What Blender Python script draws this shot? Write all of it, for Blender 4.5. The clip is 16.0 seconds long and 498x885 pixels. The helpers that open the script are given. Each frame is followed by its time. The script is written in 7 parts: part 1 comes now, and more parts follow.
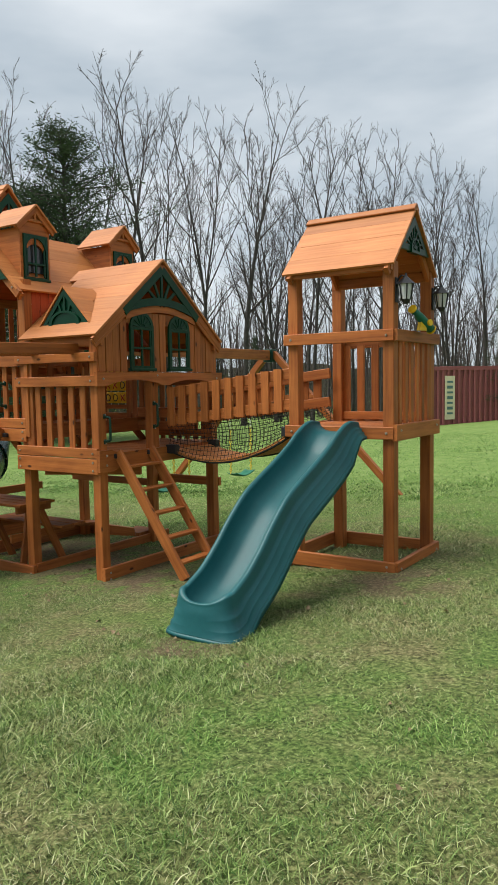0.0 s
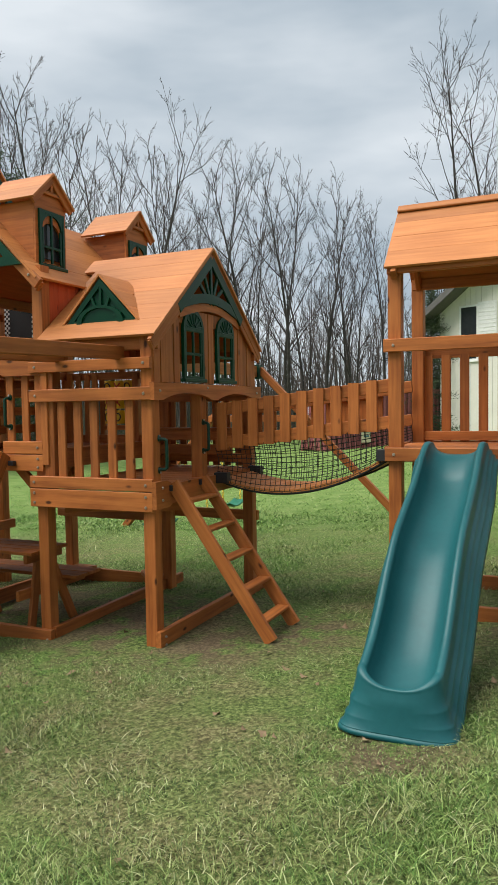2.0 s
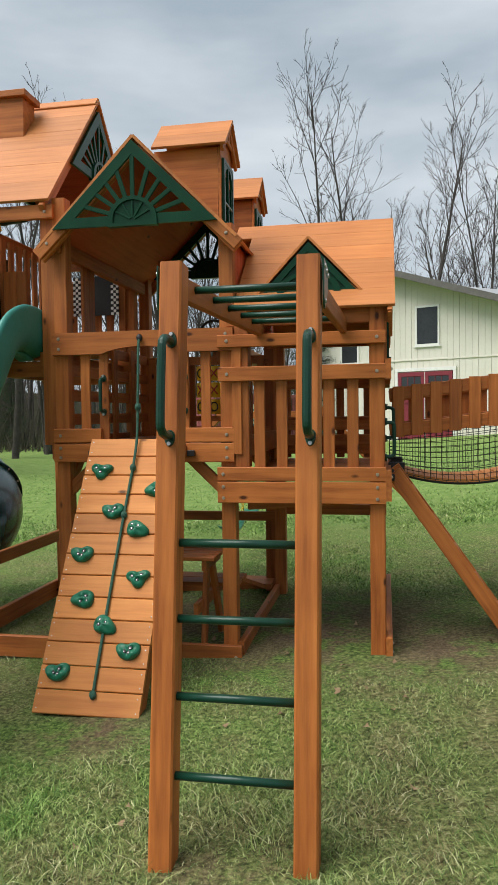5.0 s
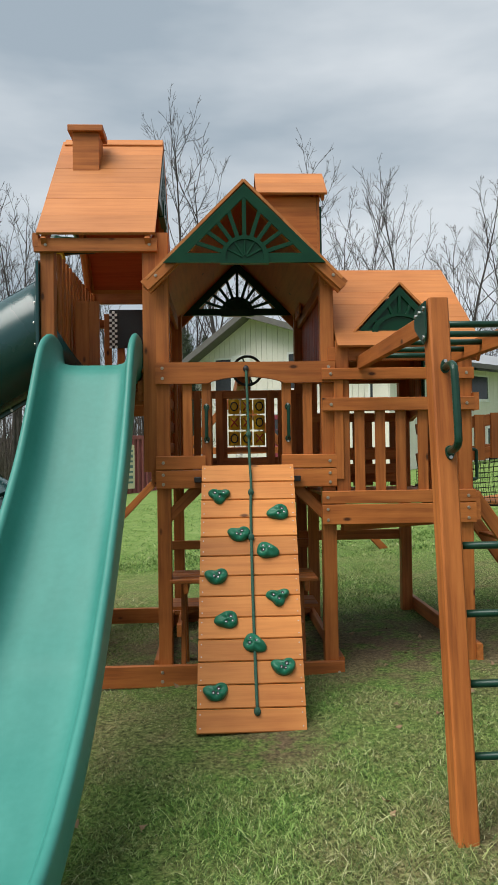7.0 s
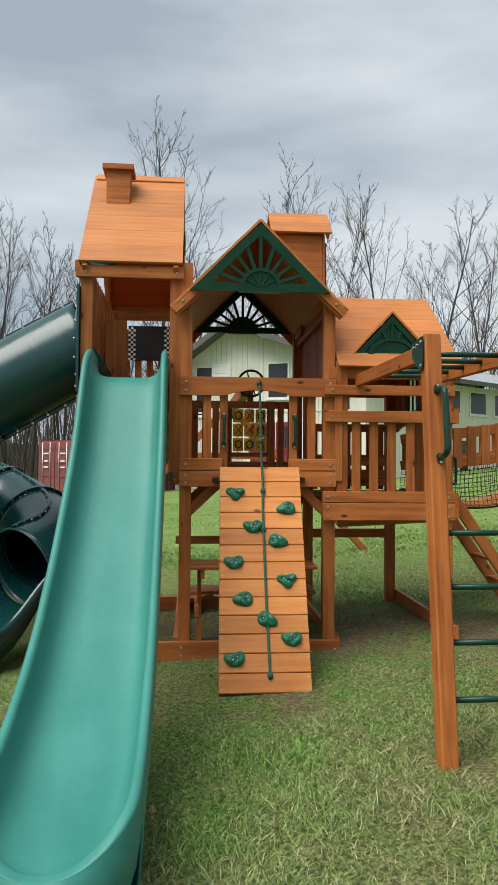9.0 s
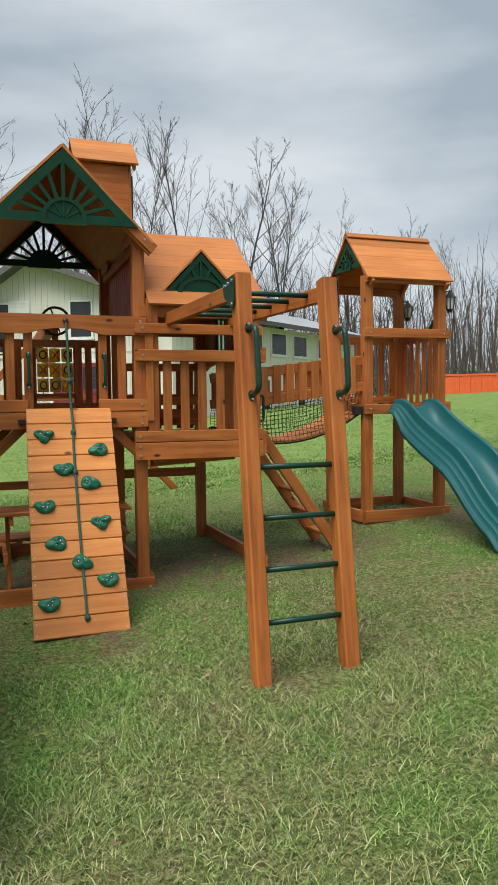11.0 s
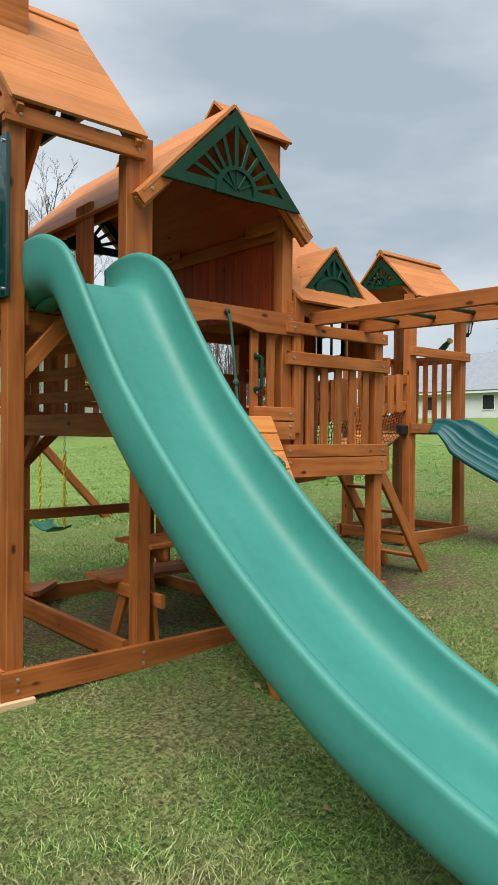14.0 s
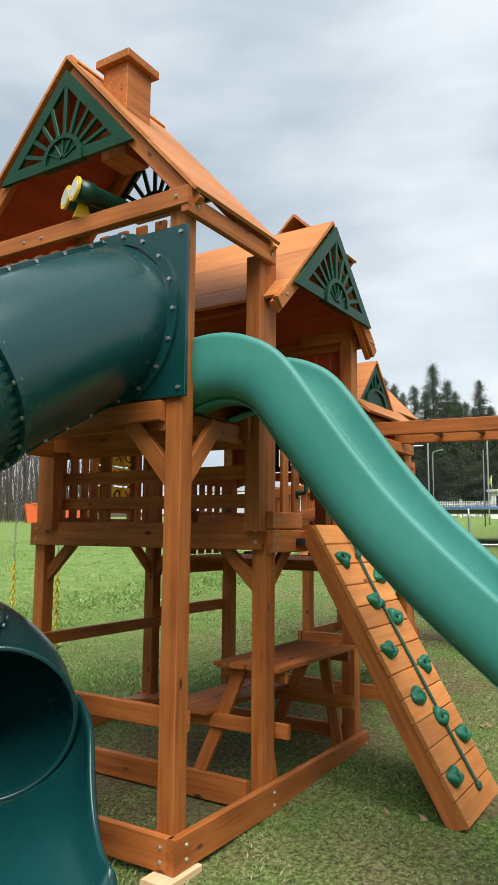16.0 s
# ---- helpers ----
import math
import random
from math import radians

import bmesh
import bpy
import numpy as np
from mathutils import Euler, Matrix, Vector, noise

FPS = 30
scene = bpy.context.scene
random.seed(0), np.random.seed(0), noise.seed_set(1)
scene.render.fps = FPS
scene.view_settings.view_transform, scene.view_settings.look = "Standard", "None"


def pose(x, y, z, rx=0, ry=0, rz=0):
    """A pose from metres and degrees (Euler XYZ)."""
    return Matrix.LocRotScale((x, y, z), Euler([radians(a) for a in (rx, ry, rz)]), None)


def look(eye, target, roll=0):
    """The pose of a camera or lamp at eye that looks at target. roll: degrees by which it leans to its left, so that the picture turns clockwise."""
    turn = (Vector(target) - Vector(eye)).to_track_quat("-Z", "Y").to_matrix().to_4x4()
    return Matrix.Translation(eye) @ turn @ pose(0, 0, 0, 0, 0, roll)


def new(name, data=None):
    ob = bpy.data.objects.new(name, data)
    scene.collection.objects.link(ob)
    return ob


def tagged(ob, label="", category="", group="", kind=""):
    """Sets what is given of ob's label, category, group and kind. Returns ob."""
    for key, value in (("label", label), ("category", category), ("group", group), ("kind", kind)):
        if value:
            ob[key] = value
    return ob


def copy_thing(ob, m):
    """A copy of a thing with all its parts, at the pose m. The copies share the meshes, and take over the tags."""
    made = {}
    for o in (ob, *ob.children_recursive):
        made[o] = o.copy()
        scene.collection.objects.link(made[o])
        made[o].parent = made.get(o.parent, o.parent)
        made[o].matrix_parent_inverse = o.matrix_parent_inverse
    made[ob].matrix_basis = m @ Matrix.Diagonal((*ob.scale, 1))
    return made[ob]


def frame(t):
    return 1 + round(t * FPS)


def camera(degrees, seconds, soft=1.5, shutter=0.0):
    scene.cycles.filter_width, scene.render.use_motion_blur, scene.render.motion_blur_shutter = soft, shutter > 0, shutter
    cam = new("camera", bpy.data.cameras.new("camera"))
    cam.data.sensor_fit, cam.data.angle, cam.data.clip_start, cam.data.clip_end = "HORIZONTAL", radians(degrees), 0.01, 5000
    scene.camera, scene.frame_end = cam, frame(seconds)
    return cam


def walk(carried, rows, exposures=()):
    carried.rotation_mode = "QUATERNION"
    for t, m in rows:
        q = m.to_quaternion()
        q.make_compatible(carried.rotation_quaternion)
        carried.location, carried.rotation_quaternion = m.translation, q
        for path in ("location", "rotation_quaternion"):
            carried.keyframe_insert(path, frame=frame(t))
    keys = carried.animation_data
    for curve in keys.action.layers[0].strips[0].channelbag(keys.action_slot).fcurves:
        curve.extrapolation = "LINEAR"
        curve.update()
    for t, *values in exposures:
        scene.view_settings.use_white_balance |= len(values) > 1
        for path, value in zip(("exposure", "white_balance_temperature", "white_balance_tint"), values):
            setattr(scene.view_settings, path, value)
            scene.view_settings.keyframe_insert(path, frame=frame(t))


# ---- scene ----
cam = camera(37.9, 16.0, soft=1.25)
PATH = [
    (0, (-0.315, 0.145, 1.483), (-1.428, 1.799, 1.322), -1.0),
    (0.5, (-0.8, 0.165, 1.483), (-1.854, 1.857, 1.318), -1.7),
    (1, (-1.26, 0.267, 1.464), (-2.245, 2.001, 1.315), -2.2),
    (1.5, (-1.706, 0.386, 1.461), (-2.63, 2.155, 1.337), -2.3),
    (2, (-2.157, 0.373, 1.434), (-2.981, 2.192, 1.335), -0.9),
    (2.5, (-2.571, 0.385, 1.373), (-3.351, 2.223, 1.26), -0.2),
    (3, (-3.011, 0.297, 1.359), (-3.794, 2.131, 1.216), 0.3),
    (3.5, (-3.44, 0.251, 1.316), (-4.207, 2.093, 1.175), 0.3),
    (4, (-3.867, 0.222, 1.298), (-4.564, 2.093, 1.182), 0.3),
    (4.1, (-3.965, 0.195, 1.294), (-4.632, 2.077, 1.182), 0.3),
    (4.2, (-4.013, 0.168, 1.299), (-4.663, 2.057, 1.191), 0.1),
    (6.3, (-5.842, 0.05, 1.24), (-5.766, 2.049, 1.243), -0.4),
    (6.4, (-5.894, 0.018, 1.217), (-5.828, 2.017, 1.231), -0.7),
    (6.5, (-6.015, -0.042, 1.214), (-5.931, 1.956, 1.231), -0.5),
    (7, (-6.31, -0.276, 1.215), (-6.229, 1.722, 1.248), -0.8),
    (7.5, (-6.383, -0.551, 1.185), (-6.297, 1.447, 1.202), -0.7),
    (8, (-6.594, -0.811, 1.201), (-6.516, 1.187, 1.195), -0.5),
    (8.5, (-6.672, -0.933, 1.209), (-6.611, 1.066, 1.216), 0.2),
    (9, (-6.626, -0.946, 1.188), (-6.469, 1.047, 1.241), 0.4),
    (9.2, (-6.575, -0.941, 1.195), (-6.266, 1.035, 1.239), 0.1),
    (10.25, (-6.411, -1.1, 1.199), (-5.769, 0.794, 1.173), -0.3),
    (11.3, (-6.884, -0.743, 1.137), (-6.199, 1.131, 1.0), -0.8),
    (11.5, (-7.044, -0.595, 1.097), (-6.352, 1.276, 0.95), -0.9),
    (12, (-7.342, -0.254, 1.056), (-6.657, 1.618, 0.892), -1.3),
    (12.5, (-7.767, -0.011, 1.092), (-7.005, 1.83, 0.922), -1.2),
    (13, (-8.117, 0.331, 1.025), (-7.2, 2.105, 0.911), -1.0),
    (13.5, (-8.494, 0.647, 1.037), (-7.379, 2.305, 0.977), -0.3),
    (14, (-8.818, 0.978, 1.047), (-7.529, 2.506, 1.02), 0.5),
    (14.5, (-9.141, 1.373, 1.056), (-7.744, 2.805, 1.069), 0.6),
    (15, (-9.472, 1.714, 1.094), (-7.982, 3.047, 1.171), 0.5),
    (15.5, (-9.687, 2.128, 1.074), (-8.096, 3.328, 1.244), 0.5),
    (16, (-9.932, 2.494, 1.104), (-8.255, 3.556, 1.35), 0.5),
]
walk(cam, [(t, look(eye, target, roll)) for t, eye, target, roll in PATH],
     exposures=[(0.0, 0.02), (4.0, 0.0), (6.5, -0.13), (9.0, -0.10), (12.0, -0.12), (13.5, -0.02), (15.0, 0.14), (16.0, 0.20)])

# ---- world and light: an overcast day ----
world = bpy.data.worlds.new("overcast_sky")
scene.world = world
world.use_nodes = True
wn, wl = world.node_tree.nodes, world.node_tree.links
wn.clear()
w_out = wn.new("ShaderNodeOutputWorld")
w_bg = wn.new("ShaderNodeBackground")
w_sky = wn.new("ShaderNodeTexSky")
w_sky.sky_type = 'NISHITA'
w_sky.sun_disc = False
w_sky.sun_elevation = radians(59)
w_sky.sun_rotation = radians(235)
w_geo = wn.new("ShaderNodeTexCoord")
w_map = wn.new("ShaderNodeMapping")
w_map.inputs["Scale"].default_value = (1.0, 1.0, 3.4)
w_map.inputs["Location"].default_value = (3.1, 1.7, 0.4)
w_noise = wn.new("ShaderNodeTexNoise")
w_noise.inputs["Scale"].default_value = 1.9
w_noise.inputs["Detail"].default_value = 5.0
w_noise.inputs["Roughness"].default_value = 0.5
w_ramp = wn.new("ShaderNodeValToRGB")
w_ramp.color_ramp.elements[0].position = 0.36
w_ramp.color_ramp.elements[0].color = (0.425, 0.51, 0.585, 1)
w_ramp.color_ramp.elements[1].position = 0.65
w_ramp.color_ramp.elements[1].color = (0.80, 0.855, 0.90, 1)
w_scale = wn.new("ShaderNodeVectorMath")
w_scale.operation = 'SCALE'
w_scale.inputs["Scale"].default_value = 0.10
w_mix = wn.new("ShaderNodeMix")
w_mix.data_type = 'RGBA'
w_mix.inputs["Factor"].default_value = 0.93
wl.new(w_geo.outputs["Generated"], w_map.inputs["Vector"])
wl.new(w_map.outputs["Vector"], w_noise.inputs["Vector"])
wl.new(w_noise.outputs["Fac"], w_ramp.inputs["Fac"])
wl.new(w_sky.outputs["Color"], w_scale.inputs[0])
wl.new(w_scale.outputs["Vector"], w_mix.inputs["A"])
wl.new(w_ramp.outputs["Color"], w_mix.inputs["B"])
wl.new(w_mix.outputs["Result"], w_bg.inputs["Color"])
w_bg.inputs["Strength"].default_value = 1.0
wl.new(w_bg.outputs["Background"], w_out.inputs["Surface"])

sun = new("sun", bpy.data.lights.new("sun", 'SUN'))
sun.data.energy = 5.1
sun.data.angle = radians(50)
sun.data.color = (1.0, 0.96, 0.9)
sun.matrix_world = look((0, 0, 20), (7.2, 5.0, 5.5))

# ---- materials ----


def material(name):
    m = bpy.data.materials.new(name)
    m.use_nodes = True
    n = m.node_tree.nodes
    return m, n, m.node_tree.links, n["Principled BSDF"]


def ramp(n, stops):
    r = n.new("ShaderNodeValToRGB")
    e = r.color_ramp.elements
    while len(e) < len(stops):
        e.new(0.5)
    for k, (p, c) in zip(e, stops):
        k.position, k.color = p, (*c, 1)
    return r


def mixed(n, l, fac, a, b, blend='MIX'):
    x = n.new("ShaderNodeMix")
    x.data_type, x.blend_type = 'RGBA', blend
    for slot, v in (("Factor", fac), ("A", a), ("B", b)):
        if hasattr(v, "is_output"):
            l.new(v, x.inputs[slot])
        elif slot == "Factor":
            x.inputs[slot].default_value = v
        else:
            x.inputs[slot].default_value = (*v, 1)
    return x.outputs["Result"]


def noise_node(n, l, vec, scale, detail=3.0, rough=0.55):
    x = n.new("ShaderNodeTexNoise")
    x.inputs["Scale"].default_value, x.inputs["Detail"].default_value, x.inputs["Roughness"].default_value = scale, detail, rough
    l.new(vec, x.inputs["Vector"])
    return x


def bump(n, l, height, strength, distance, bsdf):
    b = n.new("ShaderNodeBump")
    b.inputs["Strength"].default_value, b.inputs["Distance"].default_value = strength, distance
    l.new(height, b.inputs["Height"])
    l.new(b.outputs["Normal"], bsdf.inputs["Normal"])


def wood_material(name, dark, mid, light, rough=0.55, knots=True):
    """Stained cedar: grain runs along each piece's own x axis, every piece a little different."""
    m, n, l, bsdf = material(name)
    tc = n.new("ShaderNodeTexCoord")
    info = n.new("ShaderNodeObjectInfo")
    off = n.new("ShaderNodeVectorMath")
    off.operation = 'MULTIPLY_ADD'
    comb = n.new("ShaderNodeCombineXYZ")
    for k in range(3):
        l.new(info.outputs["Random"], comb.inputs[k])
    off.inputs[1].default_value = (37.0, 11.0, 23.0)
    l.new(comb.outputs["Vector"], off.inputs[0])
    l.new(tc.outputs["Object"], off.inputs[2])
    mp = n.new("ShaderNodeMapping")
    mp.inputs["Scale"].default_value = (1.3, 22.0, 22.0)
    l.new(off.outputs["Vector"], mp.inputs["Vector"])
    grain = noise_node(n, l, mp.outputs["Vector"], 1.6, 5.0, 0.6)
    fine = noise_node(n, l, mp.outputs["Vector"], 7.0, 3.0, 0.6)
    col = ramp(n, [(0.28, dark), (0.5, mid), (0.74, light)])
    l.new(grain.outputs["Fac"], col.inputs["Fac"])
    soft = noise_node(n, l, off.outputs["Vector"], 2.3, 3.0)
    c = mixed(n, l, 0.35, col.outputs["Color"], ramp_of(n, l, soft.outputs["Fac"], [(0.3, dark), (0.7, light)]))
    tone = n.new("ShaderNodeHueSaturation")
    mr = n.new("ShaderNodeMapRange")
    mr.inputs["To Min"].default_value, mr.inputs["To Max"].default_value = 0.8, 1.14
    l.new(info.outputs["Random"], mr.inputs["Value"])
    l.new(mr.outputs["Result"], tone.inputs["Value"])
    l.new(c, tone.inputs["Color"])
    c = tone.outputs["Color"]
    if knots:
        mk = n.new("ShaderNodeMapping")
        mk.inputs["Scale"].default_value = (3.4, 7.5, 7.5)
        l.new(off.outputs["Vector"], mk.inputs["Vector"])
        vor = n.new("ShaderNodeTexVoronoi")
        vor.inputs["Scale"].default_value = 1.0
        l.new(mk.outputs["Vector"], vor.inputs["Vector"])
        spot = ramp(n, [(0.05, (1, 1, 1)), (0.115, (0, 0, 0))])
        l.new(vor.outputs["Distance"], spot.inputs["Fac"])
        c = mixed(n, l, spot.outputs["Color"], c, tuple(0.32 * v for v in dark))
    l.new(c, bsdf.inputs["Base Color"])
    bsdf.inputs["Roughness"].default_value = rough
    bsdf.inputs["Specular IOR Level"].default_value = 0.3
    bump(n, l, fine.outputs["Fac"], 0.25, 0.002, bsdf)
    return m


def ramp_of(n, l, fac, stops):
    r = ramp(n, stops)
    l.new(fac, r.inputs["Fac"])
    return r.outputs["Color"]


def plain(name, a, b, rough, metal=0.0, scale=6.0, relief=0.1, coat=0.0, depth=0.002, spec=0.5, stretch=None):
    """Two shades of one colour in a soft pattern, with a faint relief."""
    m, n, l, bsdf = material(name)
    tc = n.new("ShaderNodeTexCoord")
    where = tc.outputs["Object"]
    if stretch:
        mp = n.new("ShaderNodeMapping")
        mp.inputs["Scale"].default_value = stretch
        l.new(where, mp.inputs["Vector"])
        where = mp.outputs["Vector"]
    big = noise_node(n, l, where, scale, 4.0)
    small = noise_node(n, l, tc.outputs["Object"], scale * 14, 3.0)
    fac = mixed(n, l, 0.35, ramp_of(n, l, big.outputs["Fac"], [(0.35, (0, 0, 0)), (0.65, (1, 1, 1))]),
                ramp_of(n, l, small.outputs["Fac"], [(0.3, (0, 0, 0)), (0.7, (1, 1, 1))]))
    l.new(mixed(n, l, fac, a, b), bsdf.inputs["Base Color"])
    rr = n.new("ShaderNodeMapRange")
    rr.inputs["To Min"].default_value, rr.inputs["To Max"].default_value = rough - 0.07, rough + 0.09
    l.new(big.outputs["Fac"], rr.inputs["Value"])
    l.new(rr.outputs["Result"], bsdf.inputs["Roughness"])
    bsdf.inputs["Metallic"].default_value = metal
    bsdf.inputs["Coat Weight"].default_value = coat
    bsdf.inputs["Specular IOR Level"].default_value = spec
    bump(n, l, small.outputs["Fac"], relief, depth, bsdf)
    return m


CEDAR = wood_material("stained_cedar", (0.18, 0.048, 0.010), (0.388, 0.115, 0.025), (0.53, 0.185, 0.045))
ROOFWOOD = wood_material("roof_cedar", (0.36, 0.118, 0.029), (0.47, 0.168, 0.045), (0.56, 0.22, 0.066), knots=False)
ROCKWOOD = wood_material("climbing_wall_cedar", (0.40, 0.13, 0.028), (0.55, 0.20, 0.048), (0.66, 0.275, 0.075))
# shaded copy of the cedar: the shade under the roofs is in its colour
SHADEWOOD = wood_material("shaded_cedar", (0.28, 0.040, 0.010), (0.43, 0.068, 0.018), (0.52, 0.096, 0.028))
BLOCKWOOD = wood_material("raw_pine", (0.55, 0.36, 0.19), (0.66, 0.46, 0.27), (0.75, 0.56, 0.36))
GREEN = plain("green_trim_paint", (0.001, 0.030, 0.013), (0.003, 0.046, 0.020), 0.30, relief=0.08, spec=0.24)
GREENPL = plain("green_plastic", (0.006, 0.105, 0.055), (0.012, 0.155, 0.088), 0.42, scale=9, spec=0.35)
SLIDEGREEN = plain("slide_green_plastic", (0.030, 0.185, 0.152), (0.048, 0.232, 0.194), 0.46, scale=2.0, relief=0.03, spec=0.34, stretch=(3.0, 0.8, 0.8))
SLIDEBLUE = plain("teal_slide_plastic", (0.005, 0.072, 0.080), (0.010, 0.098, 0.106), 0.44, scale=2.2, relief=0.04, spec=0.36)
TUBE = plain("dark_green_tube_plastic", (0.003, 0.036, 0.037), (0.005, 0.048, 0.050), 0.25, scale=2.0, relief=0.03, spec=0.6)
BARGREEN = plain("green_enamel", (0.003, 0.030, 0.018), (0.006, 0.044, 0.027), 0.3, scale=15, spec=0.35)
BLACK = plain("black_plastic", (0.008, 0.008, 0.009), (0.018, 0.018, 0.02), 0.5)
CHALK = plain("chalkboard_black", (0.009, 0.009, 0.011), (0.02, 0.02, 0.022), 0.7)
WHITE = plain("white_paint", (0.70, 0.70, 0.68), (0.80, 0.80, 0.78), 0.6)
STEEL = plain("zinc_steel", (0.42, 0.42, 0.43), (0.56, 0.56, 0.56), 0.38, metal=0.9, scale=30)
BOLT = plain("plated_bolt", (0.34, 0.28, 0.21), (0.52, 0.46, 0.38), 0.42, metal=0.7, scale=40)
YELLOW = plain("yellow_plastic", (0.76, 0.46, 0.012), (0.84, 0.53, 0.02), 0.4)
CHAINYEL = plain("yellow_chain_sleeve", (0.70, 0.50, 0.03), (0.80, 0.60, 0.06), 0.45)
ROPE = plain("green_rope_fibre", (0.015, 0.07, 0.045), (0.04, 0.12, 0.085), 0.85, scale=60, relief=0.6, depth=0.004)
NETROPE = plain("black_net_cord", (0.010, 0.012, 0.010), (0.025, 0.028, 0.025), 0.85, scale=60)
GLASS = plain("frosted_lamp_glass", (0.55, 0.57, 0.58), (0.68, 0.69, 0.70), 0.2)
LENS = plain("lens_glass", (0.45, 0.5, 0.5), (0.62, 0.66, 0.66), 0.12)
SIDING = plain("cream_siding_paint", (0.64, 0.615, 0.54), (0.73, 0.705, 0.63), 0.55, scale=1.2, relief=0.1)
METALROOF = plain("grey_metal_roofing", (0.34, 0.36, 0.38), (0.44, 0.46, 0.48), 0.4, metal=0.3, scale=1.0)
SOFFIT = plain("dark_soffit", (0.08, 0.075, 0.07), (0.12, 0.115, 0.105), 0.6)
WINDOWDARK = plain("dark_window_glass", (0.02, 0.022, 0.025), (0.04, 0.043, 0.047), 0.08, scale=0.8)
CONTAINER = plain("oxide_red_container_paint", (0.20, 0.052, 0.055), (0.30, 0.090, 0.090), 0.55, scale=1.6, relief=0.2)
BARK = plain("grey_brown_bark", (0.030, 0.026, 0.023), (0.075, 0.065, 0.057), 0.9, scale=5, relief=0.7, depth=0.02)
TWIG = plain("twig_bark", (0.036, 0.030, 0.027), (0.068, 0.056, 0.050), 0.9, scale=5)
SAPLING = plain("sapling_bark", (0.06, 0.050, 0.044), (0.11, 0.090, 0.079), 0.9, scale=5)
NEEDLE = plain("conifer_needles", (0.032, 0.052, 0.030), (0.080, 0.105, 0.058), 0.8, scale=1.3, spec=0.2)
PINE = plain("pine_needles", (0.030, 0.055, 0.028), (0.075, 0.105, 0.048), 0.8, scale=1.3, spec=0.2)
SHRUB = plain("dark_undergrowth", (0.05, 0.045, 0.032), (0.11, 0.095, 0.07), 0.9, scale=0.8)


def lawn_mask(n, l, geo):
    """How straw-like the turf is: patches, more of it on the trodden ground round the playset."""
    big = noise_node(n, l, geo.outputs["Position"], 0.6, 4.0, 0.6)
    mid = noise_node(n, l, geo.outputs["Position"], 3.6, 5.0, 0.7)
    patch = mixed(n, l, 0.5, ramp_of(n, l, big.outputs["Fac"], [(0.42, (0, 0, 0)), (0.56, (1, 1, 1))]),
                  ramp_of(n, l, mid.outputs["Fac"], [(0.42, (0, 0, 0)), (0.62, (1, 1, 1))]))
    sep = n.new("ShaderNodeSeparateXYZ")
    l.new(geo.outputs["Position"], sep.inputs["Vector"])
    away = n.new("ShaderNodeMapRange")
    away.interpolation_type = 'SMOOTHSTEP'
    away.inputs["From Min"].default_value, away.inputs["From Max"].default_value = 6.0, 11.0
    away.inputs["To Min"].default_value, away.inputs["To Max"].default_value = 1.0, 0.25
    l.new(sep.outputs["Y"], away.inputs["Value"])
    mul = n.new("ShaderNodeMath")
    mul.operation = 'MULTIPLY'
    l.new(patch, mul.inputs[0])
    l.new(away.outputs["Result"], mul.inputs[1])
    return mul.outputs["Value"], mid


def ground_z(x, y):
    """Height of the lawn: it falls towards -x round the playset, rises gently towards +x and the house."""
    near = 0.17 + 0.96 * math.tanh(x / 14.0) if x < 0 else 0.17 + 1.15 * math.tanh(x / 17.0)
    lift = 0.012 * max(0.0, min(y, 30.0) - 8.0)
    dip = 0.055 * max(0.0, min(1.0, (3.7 - y) / 1.2)) * max(0.0, min(1.0, (x + 9.0) / 1.5)) * max(0.0, min(1.0, (-3.6 - x) / 1.0)) * max(0.0, min(1.0, (y + 1.5) / 2.0))
    rise = 0.028 * max(0.0, min(x, 62.0) - 14.0)
    q = max(0.0, min(1.0, (x + 4.6) / 1.5))
    near += 0.05 * q * q * (3 - 2 * q)
    return near - dip + rise + lift * max(0.0, min(1.0, (x + 14.0) / 8.0))


